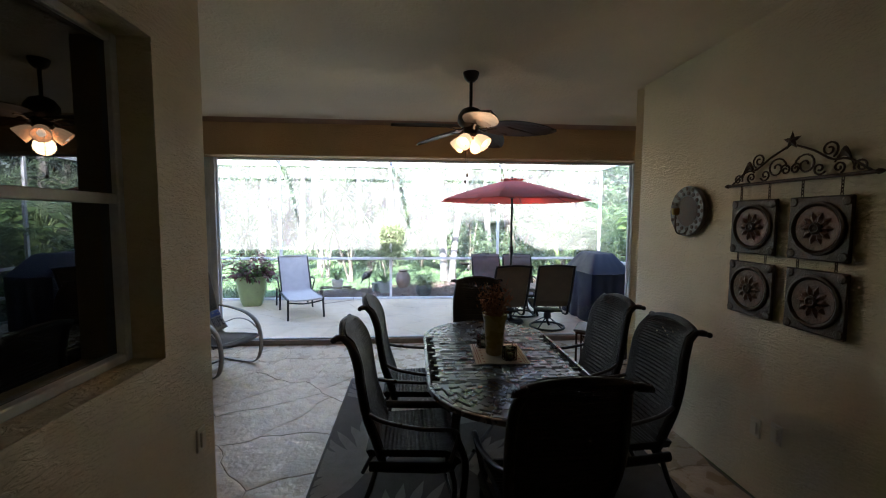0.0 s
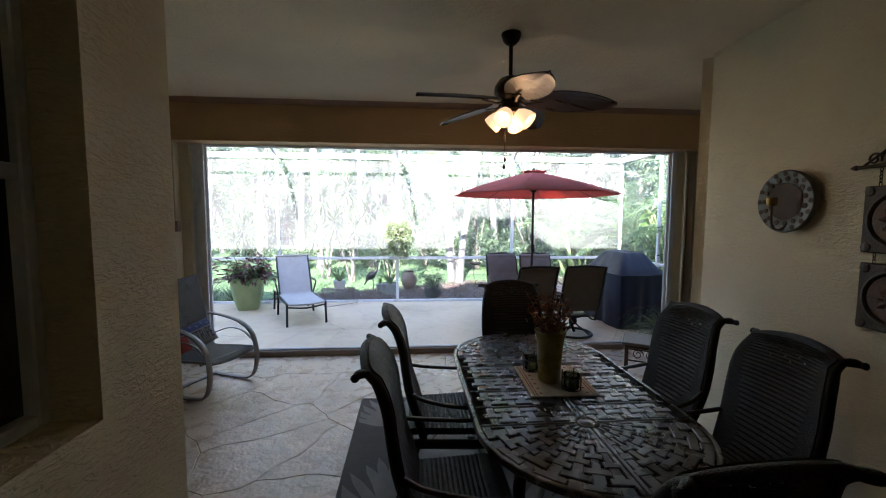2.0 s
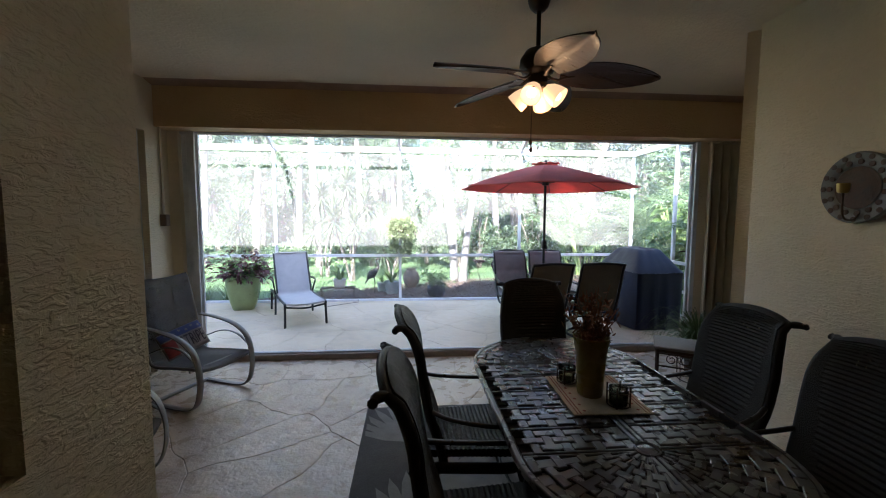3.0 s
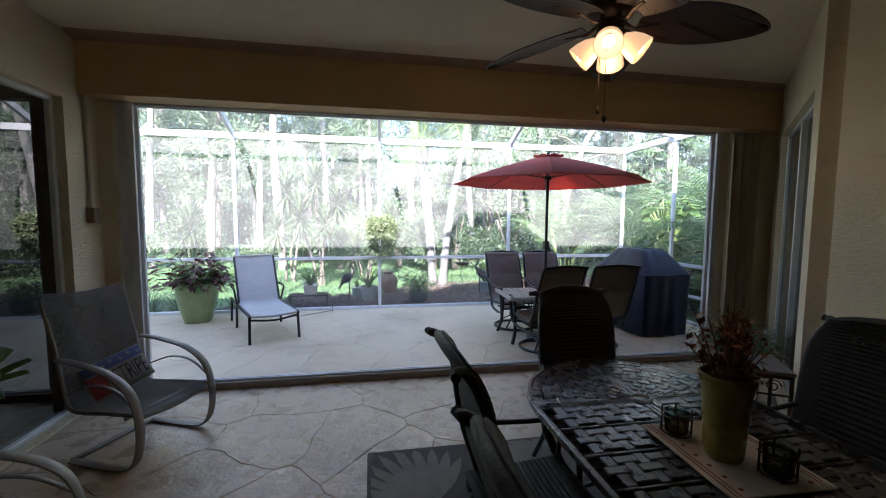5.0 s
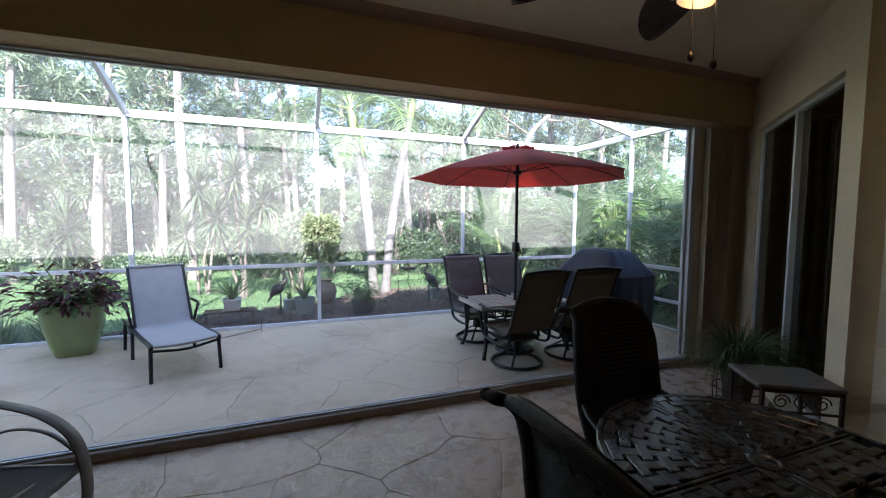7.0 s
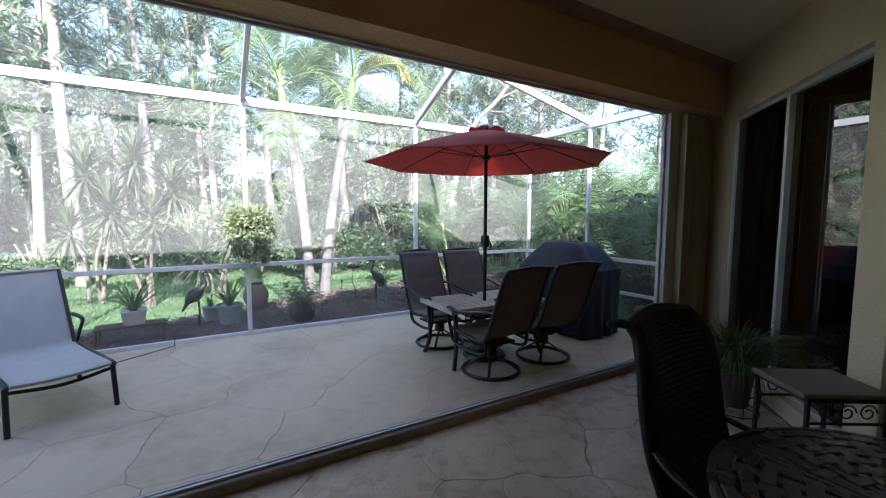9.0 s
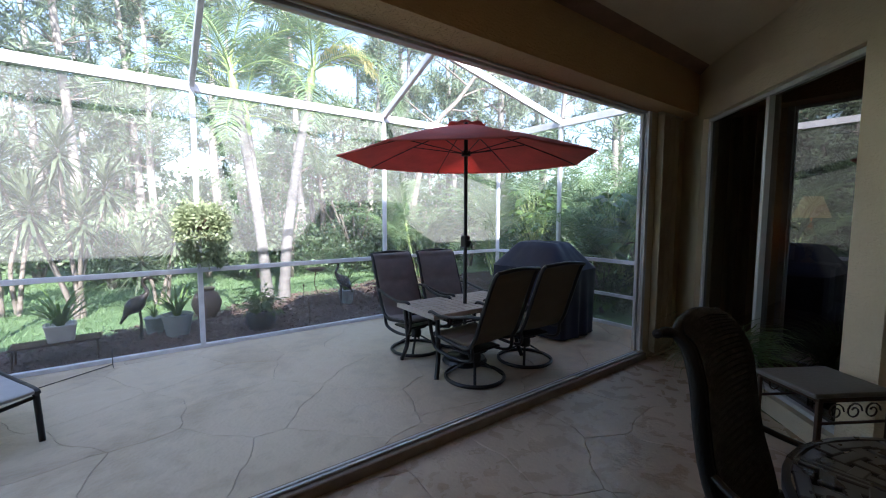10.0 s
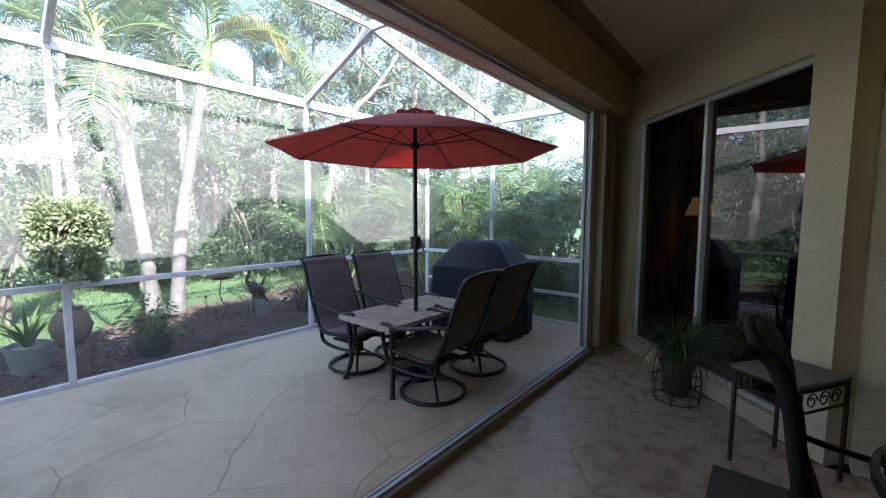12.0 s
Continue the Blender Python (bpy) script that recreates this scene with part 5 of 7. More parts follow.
part("under_tray", box((-TW + 0.03, -TD + 0.03, TH - 0.035), (TW - 0.03, TD - 0.03, TH - 0.022)), POWDER, lt)
for sx in (-1, 1):
    for sy in (-1, 1):
        part("leg", G().sweep(bez([(sx * 0.53, sy * 0.29, TH - 0.04), (sx * 0.515, sy * 0.28, 0.4), (sx * 0.51, sy * 0.275, 0.18), (sx * 0.555, sy * 0.315, 0.0)], 5), [0.024] * 9 + [0.022] * 7, 8), POWDER, lt, "", 60)
for sy in (-1, 1):
    part("rail", G().sweep([(-0.515, sy * 0.28, 0.47), (0.515, sy * 0.28, 0.47)], 0.010, 6), POWDER, lt, "", 60)
    for k in range(9):
        x = -0.4 + 0.1 * k
        part("spindle", G().sweep([(x, sy * 0.28, 0.47), (x, sy * 0.28, TH - 0.045)], 0.007, 5), POWDER, lt)


# swivel rocker with padded sling: front towards +y
def swivel(label, at, turn, cloth, name="swivel_chair"):
    c = thing(name, label, "chair", at, turn, "swivel rockers round the low table")
    rg = bez([(0.27 * math.cos(a), 0.27 * math.sin(a), 0.018) for a in arc(12, 0, 360)], 3)
    base = part("swivel_base", G().sweep(rg, 0.017, 8, False), POWDER, c, "round swivel ring base", 60)
    for k in range(4):
        a = math.pi / 4 + k * math.pi / 2
        part("spoke", G().sweep(bez([(0.27 * math.cos(a), 0.27 * math.sin(a), 0.022), (0.15 * math.cos(a), 0.15 * math.sin(a), 0.10), (0.03 * math.cos(a), 0.03 * math.sin(a), 0.17)], 4), 0.013, 6, flat=0.7), POWDER, base, "", 60)
    part("pedestal", G().lathe([(0.055, 0.15), (0.06, 0.20), (0.05, 0.25), (0.12, 0.262), (0.12, 0.28)], 16), POWDER, c, "", 45)
    part("spring_plate", G().rbox((-0.2, -0.13, 0.278), (0.2, 0.13, 0.300), 0.006), POWDER, c)
    for s in (-1, 1):
        side = bez([(s * 0.265, 0.27, 0.40), (s * 0.265, 0.05, 0.375), (s * 0.265, -0.16, 0.365), (s * 0.268, -0.26, 0.46), (s * 0.268, -0.36, 0.72), (s * 0.262, -0.46, 0.98), (s * 0.258, -0.51, 1.045)], 6)
        part("side_frame", G().sweep(side, 0.018, 8), POWDER, c, "", 60)
        arm = bez([(s * 0.27, -0.335, 0.66), (s * 0.30, -0.22, 0.655), (s * 0.315, -0.05, 0.62), (s * 0.315, 0.13, 0.60), (s * 0.31, 0.24, 0.615), (s * 0.305, 0.29, 0.60), (s * 0.295, 0.295, 0.52), (s * 0.28, 0.275, 0.38), (s * 0.27, 0.22, 0.27), (s * 0.25, 0.0, 0.235), (s * 0.25, -0.2, 0.27), (s * 0.262, -0.22, 0.40)], 5)
        part("arm", G().sweep(arm, 0.0185, 8, flat=0.75), POWDER, c, "curved dark metal arm", 60)
    part("crest_rail", G().sweep(bez([(-0.258, -0.505, 1.04), (0, -0.525, 1.06), (0.258, -0.505, 1.04)], 5), 0.017, 8), POWDER, c, "", 60)
    part("cross_bar", G().sweep([(-0.265, 0.20, 0.375), (0.265, 0.20, 0.375)], 0.013, 8), POWDER, c, "", 60)
    spine = bez([(0, 0.285, 0.405), (0, 0.05, 0.385), (0, -0.16, 0.378), (0, -0.252, 0.47), (0, -0.35, 0.73), (0, -0.45, 0.985), (0, -0.50, 1.04)], 8)
    n = len(spine)
    rows = []
    for i, p in enumerate(spine):
        u = i / (n - 1)
        puff = 0.016 * abs(math.sin(u * math.pi * 6)) ** 0.5
        d = (Vector(spine[min(i + 1, n - 1)]) - Vector(spine[max(i - 1, 0)])).normalized()
        nv = Vector((0, -d.z, d.y))
        nv = -nv if nv.y + nv.z < 0 else nv
        rows.append([tuple(Vector((s * 0.252, p.y, p.z)) + nv * (puff * (1 - s ** 8) - 0.010 * (1 - s * s))) for s in (-1, -0.92, -0.75, -0.4, 0, 0.4, 0.75, 0.92, 1)])
    part("sling", G().sheet(rows, 0.012), cloth, c, "padded grey-brown sling" if cloth is PADDED else "tan mesh sling", 60)
    return c


swivel("dark swivel rocker with padded grey-brown sling facing the house", (1.40, 7.09, DECK_Z), 184, PADDED)
swivel("dark swivel rocker with padded grey-brown sling facing the house", (1.94, 7.03, DECK_Z), 177, PADDED)
swivel("dark swivel rocker with tan sling turned to the low table", (1.41, 6.11, DECK_Z), 4, TANMESH)
swivel("dark swivel rocker with tan sling turned to the low table", (2.13, 6.15, DECK_Z), -4, TANMESH)

# covered grill
gr = thing("grill_cover", "gas grill under a creased dark navy vinyl cover", "grill", (3.235, 6.84, DECK_Z), 3)
prof = [(1.0, 0.02), (0.995, 0.25), (0.985, 0.5), (0.975, 0.74), (0.97, 0.83), (0.95, 0.865), (0.80, 0.965), (0.63, 1.075), (0.53, 1.135), (0.47, 1.152), (0.02, 1.158)]
rng = random.Random(8)
nseg = 96
g = G()
v, f = [], []
for i, (k, z) in enumerate(prof):
    for j in range(nseg):
        t = 6.2832 * j / nseg
        c, s = math.cos(t), math.sin(t)
        w = (abs(c) ** 11 + abs(s) ** 11) ** (-1 / 11)
        hy = 0.58 if z < 0.86 else 0.58 * k
        hx = 0.38 if z < 0.86 else 0.38 * (k * 0.85 + 0.15 * k * k)
        fold = max(0, 0.9 - z) * 0.026 * math.sin(t * 9 + 1.3 * math.sin(t * 4)) + 0.008 * noise.noise(Vector((c * 3, s * 3, z * 4)))
        v.append((hx * c * w + fold * c, hy * s * w + fold * s, z + 0.012 * noise.noise(Vector((c * 2 + 5, s * 2, z * 2)))))
for i in range(len(prof) - 1):
    for j in range(nseg):
        f.append((i * nseg + j, i * nseg + (j + 1) % nseg, (i + 1) * nseg + (j + 1) % nseg, (i + 1) * nseg + j))
f.append(tuple(range((len(prof) - 1) * nseg, len(prof) * nseg)))
part("cover", g.add(v, f), COVER, gr, "", 28)
part("hem", G().sweep([v[j] for j in range(nseg)] + [v[0]], 0.008, 5, False), COVER, gr, "", 60)
part("seam", G().sweep([(p[0] * 1.012, p[1] * 1.01, p[2]) for p in v[4 * nseg:5 * nseg]] + [(v[4 * nseg][0] * 1.012, v[4 * nseg][1] * 1.01, v[4 * nseg][2])], 0.004, 4, False), COVER, gr, "", 60)
for sx in (-1, 1):
    for sy in (-1, 1):
        part("caster", G().lathe([(0.022, -0.014), (0.028, 0), (0.022, 0.014)], 14, m=pose(sx * 0.24, sy * 0.36, 0.028, 0, 90, 0)), POWDER, gr)

# chaise lounge: origin under the foot end's middle, head towards +y
ch = thing("chaise_lounge", "dark-framed chaise lounge with pale grey sling and raised back", "lounge chair", (-1.86, 6.90, DECK_Z), 25.5)
for s in (-1, 1):
    x = s * 0.29
    part("side_rail", G().sweep(bez([(x, -0.03, 0.33), (x, 0.05, 0.345), (x, 0.6, 0.335), (x, 1.42, 0.34)], 6), 0.019, 8), POWDER, ch, "", 60)
    for y, lean in ((0.0, -0.02), (0.92, 0.0), (1.36, 0.03)):
        part("leg", G().sweep([(x, y, 0.335), (x * 1.03, y + lean, 0.0)], 0.018, 8), POWDER, ch, "", 60)
    arm = bez([(x, 0.90, 0.33), (x * 1.10, 0.86, 0.48), (x * 1.14, 0.84, 0.545), (x * 1.14, 0.92, 0.565), (x * 1.12, 1.12, 0.565), (x * 1.06, 1.24, 0.545)], 5)
    part("arm", G().sweep(arm, 0.019, 8, flat=0.7), POWDER, ch, "", 60)
    part("back_rail", G().sweep([(x * 0.93, 0.86, 0.355), (x * 0.93, 1.20, 0.985)], 0.015, 8), POWDER, ch, "", 60)
part("cross_bar", G().sweep(bez([(-0.29, 0.0, 0.30), (0, 0.0, 0.265), (0.29, 0.0, 0.30)], 5), 0.013, 8), POWDER, ch, "", 60)
part("cross_bar", G().sweep([(-0.27, 1.205, 0.99), (0.27, 1.205, 0.99)], 0.015, 8), LOUNGE, ch, "", 60)
line = bez([(0, -0.045, 0.335), (0, -0.02, 0.362), (0, 0.3, 0.352), (0, 0.7, 0.345), (0, 0.85, 0.36), (0, 0.92, 0.45), (0, 1.05, 0.70), (0, 1.21, 1.0)], 6)
part("sling", G().sheet([[(s * 0.272, p.y, p.z - 0.018 * (1 - s * s)) for s in (1, 0.6, 0.2, -0.2, -0.6, -1)] for p in line], -0.008), LOUNGE, ch, "pale grey woven sling", 60)


# leaf sprays for potted plants
def spray(n, radius, height, size, seed, flat=0.6, aspect=0.42, hollow=0.35, base=(0, 0, 0)):
    """Pointed folded leaves spread through a loose dome."""
    g, rg = G(), random.Random(seed)
    for k in range(n):
        a, el = rg.uniform(0, 6.283), math.asin(rg.uniform(-0.1, 1))
        r = radius * (hollow + (1 - hollow) * rg.random() ** 0.6) * (0.8 + 0.3 * math.sin(a * 3 + seed))
        p = Vector(base) + Vector((r * math.cos(el) * math.cos(a), r * math.cos(el) * math.sin(a), height * (r / radius) * math.sin(el)))
        d = (Vector((math.cos(a), math.sin(a), rg.uniform(-0.9, 0.7) * flat))).normalized()
        sd2 = d.cross(Vector((rg.gauss(0, 0.35), rg.gauss(0, 0.35), 1))).normalized()
        up = sd2.cross(d)
        s = size * rg.uniform(0.6, 1.25)
        w = s * aspect
        g.add([p, p + d * s * 0.4 + sd2 * w * 0.5 + up * s * 0.06, p + d * s - up * s * 0.12, p + d * s * 0.4 - sd2 * w * 0.5 + up * s * 0.06, p + d * s * 0.5], [(0, 1, 4), (1, 2, 4), (2, 3, 4), (3, 0, 4)])
    return g


pot = thing("lime_planter", "tall lime-green glazed square planter with burgundy coleus", "planter", (-3.21, 8.10, DECK_Z), 12)
part("pot", G().lathe([(0.165, 0), (0.175, 0.012), (0.215, 0.16), (0.25, 0.33), (0.272, 0.50), (0.280, 0.575), (0.276, 0.588), (0.255, 0.588), (0.25, 0.53), (0.1, 0.52)], 48, sq=5), LIME, pot, "", 45)
part("soil", G().lathe([(0.245, 0.52), (0.2, 0.545), (0.01, 0.55)], 20, sq=4), SOIL, pot)
stems = G()
rng = random.Random(2)
for k in range(22):
    a, r = rng.uniform(0, 6.28), rng.uniform(0.2, 0.52)
    stems.sweep(bez([(0.05 * math.cos(a), 0.05 * math.sin(a), 0.53), (r * 0.5 * math.cos(a), r * 0.5 * math.sin(a), 0.72), (r * math.cos(a), r * math.sin(a), 0.66 + rng.uniform(0, 0.3))], 3), 0.006, 4)
part("stems", stems, GREENLEAF, pot)
part("coleus", spray(620, 0.60, 0.50, 0.125, 4, 0.9, 0.45, 0.3, (0, 0, 0.56)), COLEUS, pot, "burgundy and green coleus leaves")
part("greenery", spray(240, 0.36, 0.36, 0.13, 6, 0.7, 0.45, 0.2, (0, 0, 0.56)), GREENLEAF, pot, "green leaves")

# wire plant stake lying on the deck edge
wk = thing("wire_stake", "thin bent dark wire stake at the deck edge", "stake", (-1.72, 8.35, DECK_Z))
part("wire", G().sweep([(-0.12, -0.25, 0.004), (0.42, 0.12, 0.006), (0.43, 0.125, 0.006), (0.44, 0.02, 0.006)], 0.004, 5).sweep([(0.43, 0.12, 0.004), (0.435, 0.13, 0.16)], 0.004, 5), POWDER, wk)

# ---- garden ----
BARK = mat("grey_bark", (0.10, 0.085, 0.07), 0.9, scale=5, col2=(0.24, 0.21, 0.18), bump=0.8, bscale=18, stretch=(3, 3, 0.8))
PALE_BARK = mat("pale_trunk", (0.15, 0.135, 0.12), 0.85, scale=3, col2=(0.34, 0.315, 0.285), bump=0.4, bscale=14, stretch=(2, 2, 1))
PALM_RING = mat("ringed_palm_trunk", (0.10, 0.095, 0.088), 0.85, scale=4, col2=(0.225, 0.215, 0.20), bump=0.4, bscale=30, stretch=(1, 1, 5))
SHAFT = mat("crownshaft", (0.20, 0.30, 0.09), 0.45, scale=3, col2=(0.34, 0.42, 0.17))
FROND = mat("palm_leaflet", (0.048, 0.105, 0.045), 0.42, scale=2, col2=(0.175, 0.26, 0.12), island=0.5, trans=0.42)
GOLD = mat("yellowing_frond", (0.40, 0.32, 0.10), 0.55, scale=2, col2=(0.48, 0.44, 0.18), island=0.5, trans=0.35)
DRAC = mat("dracaena_leaf", (0.028, 0.050, 0.028), 0.45, scale=3, col2=(0.10, 0.135, 0.075), island=0.6, trans=0.2)
BUSH_A = mat("hedge_leaf", (0.022, 0.040, 0.020), 0.5, scale=1.2, col2=(0.088, 0.135, 0.068), island=0.6, trans=0.25)
BUSH_B = mat("light_shrub_leaf", (0.058, 0.098, 0.052), 0.5, scale=1.2, col2=(0.185, 0.25, 0.145), island=0.6, trans=0.35)
PINE = mat("pine_needle", (0.066, 0.105, 0.066), 0.6, scale=1.0, col2=(0.20, 0.27, 0.17), island=0.6, trans=0.3)
VARIEG = mat("variegated_leaf", (0.055, 0.10, 0.04), 0.5, scale=6, col2=(0.27, 0.32, 0.18), island=0.7, trans=0.35)
BIGLEAF = mat("philodendron_leaf", (0.030, 0.070, 0.018), 0.38, scale=3, col2=(0.11, 0.19, 0.05), island=0.6, trans=0.3)
STATUE = mat("dark_bronze_statue", (0.025, 0.022, 0.020), 0.45, 0.5, scale=18, bump=0.4, bscale=60)
PALEPOT = mat("pale_grey_pot", (0.24, 0.27, 0.26), 0.6, var=0.14, scale=9)
DARKPOT = mat("dark_green_pot", (0.02, 0.026, 0.022), 0.4, scale=9)
WHITEPOT = mat("white_pot", (0.60, 0.59, 0.55), 0.5, var=0.12, scale=12)
TERRA = mat("brown_clay", (0.10, 0.068, 0.05), 0.75, var=0.2, scale=9)
nrng = np.random.default_rng(21)


def leaf_mesh(name, centres, size, material, aspect=0.5, up=0.3, droop=0.0, radial=None):
    """Pointed leaves at the centres with scattered directions, as one mesh."""
    n = len(centres)
    d = nrng.normal(size=(n, 3))
    if radial is not None:
        d = d * 0.55 + radial
    d[:, 2] += up - droop
    d /= np.linalg.norm(d, axis=1)[:, None]
    r = nrng.normal(size=(n, 3))
    s = np.cross(d, r)
    s /= np.linalg.norm(s, axis=1)[:, None]
    L = (size * nrng.uniform(0.6, 1.35, n))[:, None]
    W = L * aspect * 0.5
    u = np.cross(s, d)
    v = np.stack([centres, centres + d * L * 0.45 + s * W + u * L * 0.05, centres + d * L, centres + d * L * 0.45 - s * W + u * L * 0.05], 1).reshape(-1, 3)
    me = bpy.data.meshes.new(name)
    me.vertices.add(4 * n)
    me.vertices.foreach_set("co", v.ravel())
    me.loops.add(4 * n)
    me.loops.foreach_set("vertex_index", np.arange(4 * n, dtype=np.int32))
    me.polygons.add(n)
    me.polygons.foreach_set("loop_start", np.arange(0, 4 * n, 4, dtype=np.int32))
    me.polygons.foreach_set("loop_total", np.full(n, 4, dtype=np.int32))
    me.materials.append(material)
    me.update(calc_edges=True)
    me.validate()
    return me


def clumps(n, blobs, spread, seed, shell=0.55):
    """Points on and in a cluster of uneven blobs: an outline with lumps and gaps."""
    rg = np.random.default_rng(seed)
    k = rg.integers(0, len(blobs), n)
    b = np.array(blobs)[k]
    d = rg.normal(size=(n, 3))
    d /= np.linalg.norm(d, axis=1)[:, None]
    r = (shell + (1 - shell) * rg.random(n)) * b[:, 3] * rg.normal(1, spread, n)
    return b[:, :3] + d * r[:, None] * np.array([1, 1, 0.85]), d


def blobset(n, rx, rz, z0, seed, r0, r1):
    rg = random.Random(seed)
    out = []
    for _ in range(n):
        a, q = rg.uniform(0, 6.283), rg.random() ** 0.5
        out.append((rx * q * math.cos(a), rx * q * math.sin(a), z0 + rz * rg.random() * (1 - 0.45 * q), rg.uniform(r0, r1)))
    return out


# shrubs: three builds, copied
def shrub(name, label, at, w, h, seed, material, leaf, n, aspect=0.5, group=""):
    t = thing(name, label, "shrub", at, seed * 37 % 360, group)
    pts, d = clumps(n, blobset(12, w * 0.62, h * 0.72, h * 0.16, seed, h * 0.14, h * 0.26), 0.16, seed)
    pts[:, 2] = np.maximum(pts[:, 2], 0.03)
    part("foliage", leaf_mesh("foliage", pts, leaf, material, aspect, 0.15, 0, d), material, t)
    g, rg = G(), random.Random(seed)
    for _ in range(9):
        a, r = rg.uniform(0, 6.283), rg.uniform(0.2, 0.55) * w
        g.sweep(bez([(0.06 * math.cos(a), 0.06 * math.sin(a), 0), (r * 0.4 * math.cos(a), r * 0.4 * math.sin(a), h * 0.4), (r * math.cos(a), r * math.sin(a), h * 0.8)], 3), [0.02 * h] * 3 + [0.012 * h] * 4, 5)
    part("branches", g, BARK, t)
    return t


hedge_grp, under_grp = "dense hedge shrubs behind the lawn", "loose woodland undergrowth"
hb1 = shrub("hedge_shrub", "dense dark green hedge shrub behind the lawn", (2.0, 14.0, -0.1), 1.3, 2.1, 31, BUSH_A, 0.085, 5200, 0.55, hedge_grp)
hb2 = shrub("hedge_shrub", "dense dark green hedge shrub behind the lawn", (3.9, 14.2, -0.1), 1.4, 2.0, 32, BUSH_A, 0.09, 5200, 0.55, hedge_grp)
ub1 = shrub("undergrowth_shrub", "loose light green woodland shrub", (-1.2, 15.5, -0.1), 1.5, 2.3, 33, BUSH_B, 0.14, 4200, 0.45, under_grp)
ub2 = shrub("undergrowth_shrub", "loose light green woodland shrub", (-3.0, 16.5, -0.1), 1.4, 1.7, 34, BUSH_B, 0.13, 4000, 0.5, under_grp)
rng = random.Random(77)
for x, y, s in ((5.6, 13.6, 1.0), (7.2, 13.0, 1.1), (0.3, 14.9, 0.75), (9.0, 12.4, 1.2), (-6.5, 16.5, 0.7), (10.5, 11.0, 1.2), (4.7, 16.5, 1.35), (2.2, 17.0, 1.3), (7.8, 16.0, 1.5)):
    copy_thing((hb1, hb2)[rng.random() < 0.5], pose(x, y, -0.1, 0, 0, rng.uniform(0, 360)) @ Matrix.Scale(s, 4)).scale = (s, s, s * rng.uniform(0.9, 1.1))
# low hedge copies added beside the screen to darken the shaded gap past the grill
for x, y, s in ((4.85, 6.2, 0.42), (4.95, 7.0, 0.46), (5.0, 7.7, 0.50), (5.6, 6.6, 0.6)):
    copy_thing((hb1, hb2)[int(y * 10) % 2], pose(x, y, -0.1, 0, 0, x * 77)).scale = (s * 0.8, s * 0.8, s)
for i in range(96):
    y = 14.8 + (i // 16) * 4.2 + rng.uniform(-1.5, 1.5)
    x = -19 + (i % 16) * 2.35 + rng.uniform(-1.0, 1.0) + (i // 16) * 0.7
    s = rng.uniform(0.6, 1.0) + (i // 16) * 0.22
    c = copy_thing((ub1, ub2)[i % 2] if i % 7 else hb2, pose(x * (1 + (i // 16) * 0.25), y, -0.1, 0, 0, rng.uniform(0, 360)))
    c.scale = (s, s, s * rng.uniform(0.85, 1.25))


# slender pines and melaleucas of the wood behind
def pine(label, seed, h, lean):
    t = thing("pine_tree", label, "tree", (0, 60, -0.1), 0, "slender trees of the wood")
    rg = random.Random(seed)
    line = bez([(0, 0, -0.1), (lean * 0.3, 0.1, h * 0.35), (lean * 0.7, -0.1, h * 0.7), (lean, 0, h)], 6)
    n = len(line)
    part("trunk", G().sweep(line, [0.125 * (1 - 0.8 * i / (n - 1)) + 0.012 for i in range(n)], 9), PALE_BARK, t, "pale slender trunk", 60)
    br, tuft = G(), []
    for k in range(30):
        u = rg.uniform(0.34, 1.0)
        p = Vector(line[min(n - 1, int(u * (n - 1)))])
        a, ln = rg.uniform(0, 6.283), rg.uniform(0.6, 1.9) * (1.25 - u * 0.7)
        q = p + Vector((ln * math.cos(a), ln * math.sin(a), ln * rg.uniform(-0.05, 0.45)))
        br.sweep(bez([p, p.lerp(q, 0.5) + Vector((0, 0, 0.10)), q], 3), [0.026, 0.022, 0.018, 0.014, 0.010, 0.008, 0.006], 5)
        for _ in range(7):
            v = rg.uniform(0.35, 1.05)
            tuft.append(tuple(p.lerp(q, v) + Vector((rg.gauss(0, 0.16), rg.gauss(0, 0.16), rg.gauss(0.05, 0.14)))))
    tagged(part("limbs", br, BARK, t, "", 60), kind="stuff")
    c = np.repeat(np.array(tuft), 15, axis=0)
    part("crown", leaf_mesh("crown", c + nrng.normal(0, 0.035, c.shape), 0.30, PINE, 0.13, 0.25), PINE, t, "feathery needle tufts with gaps")
    return t


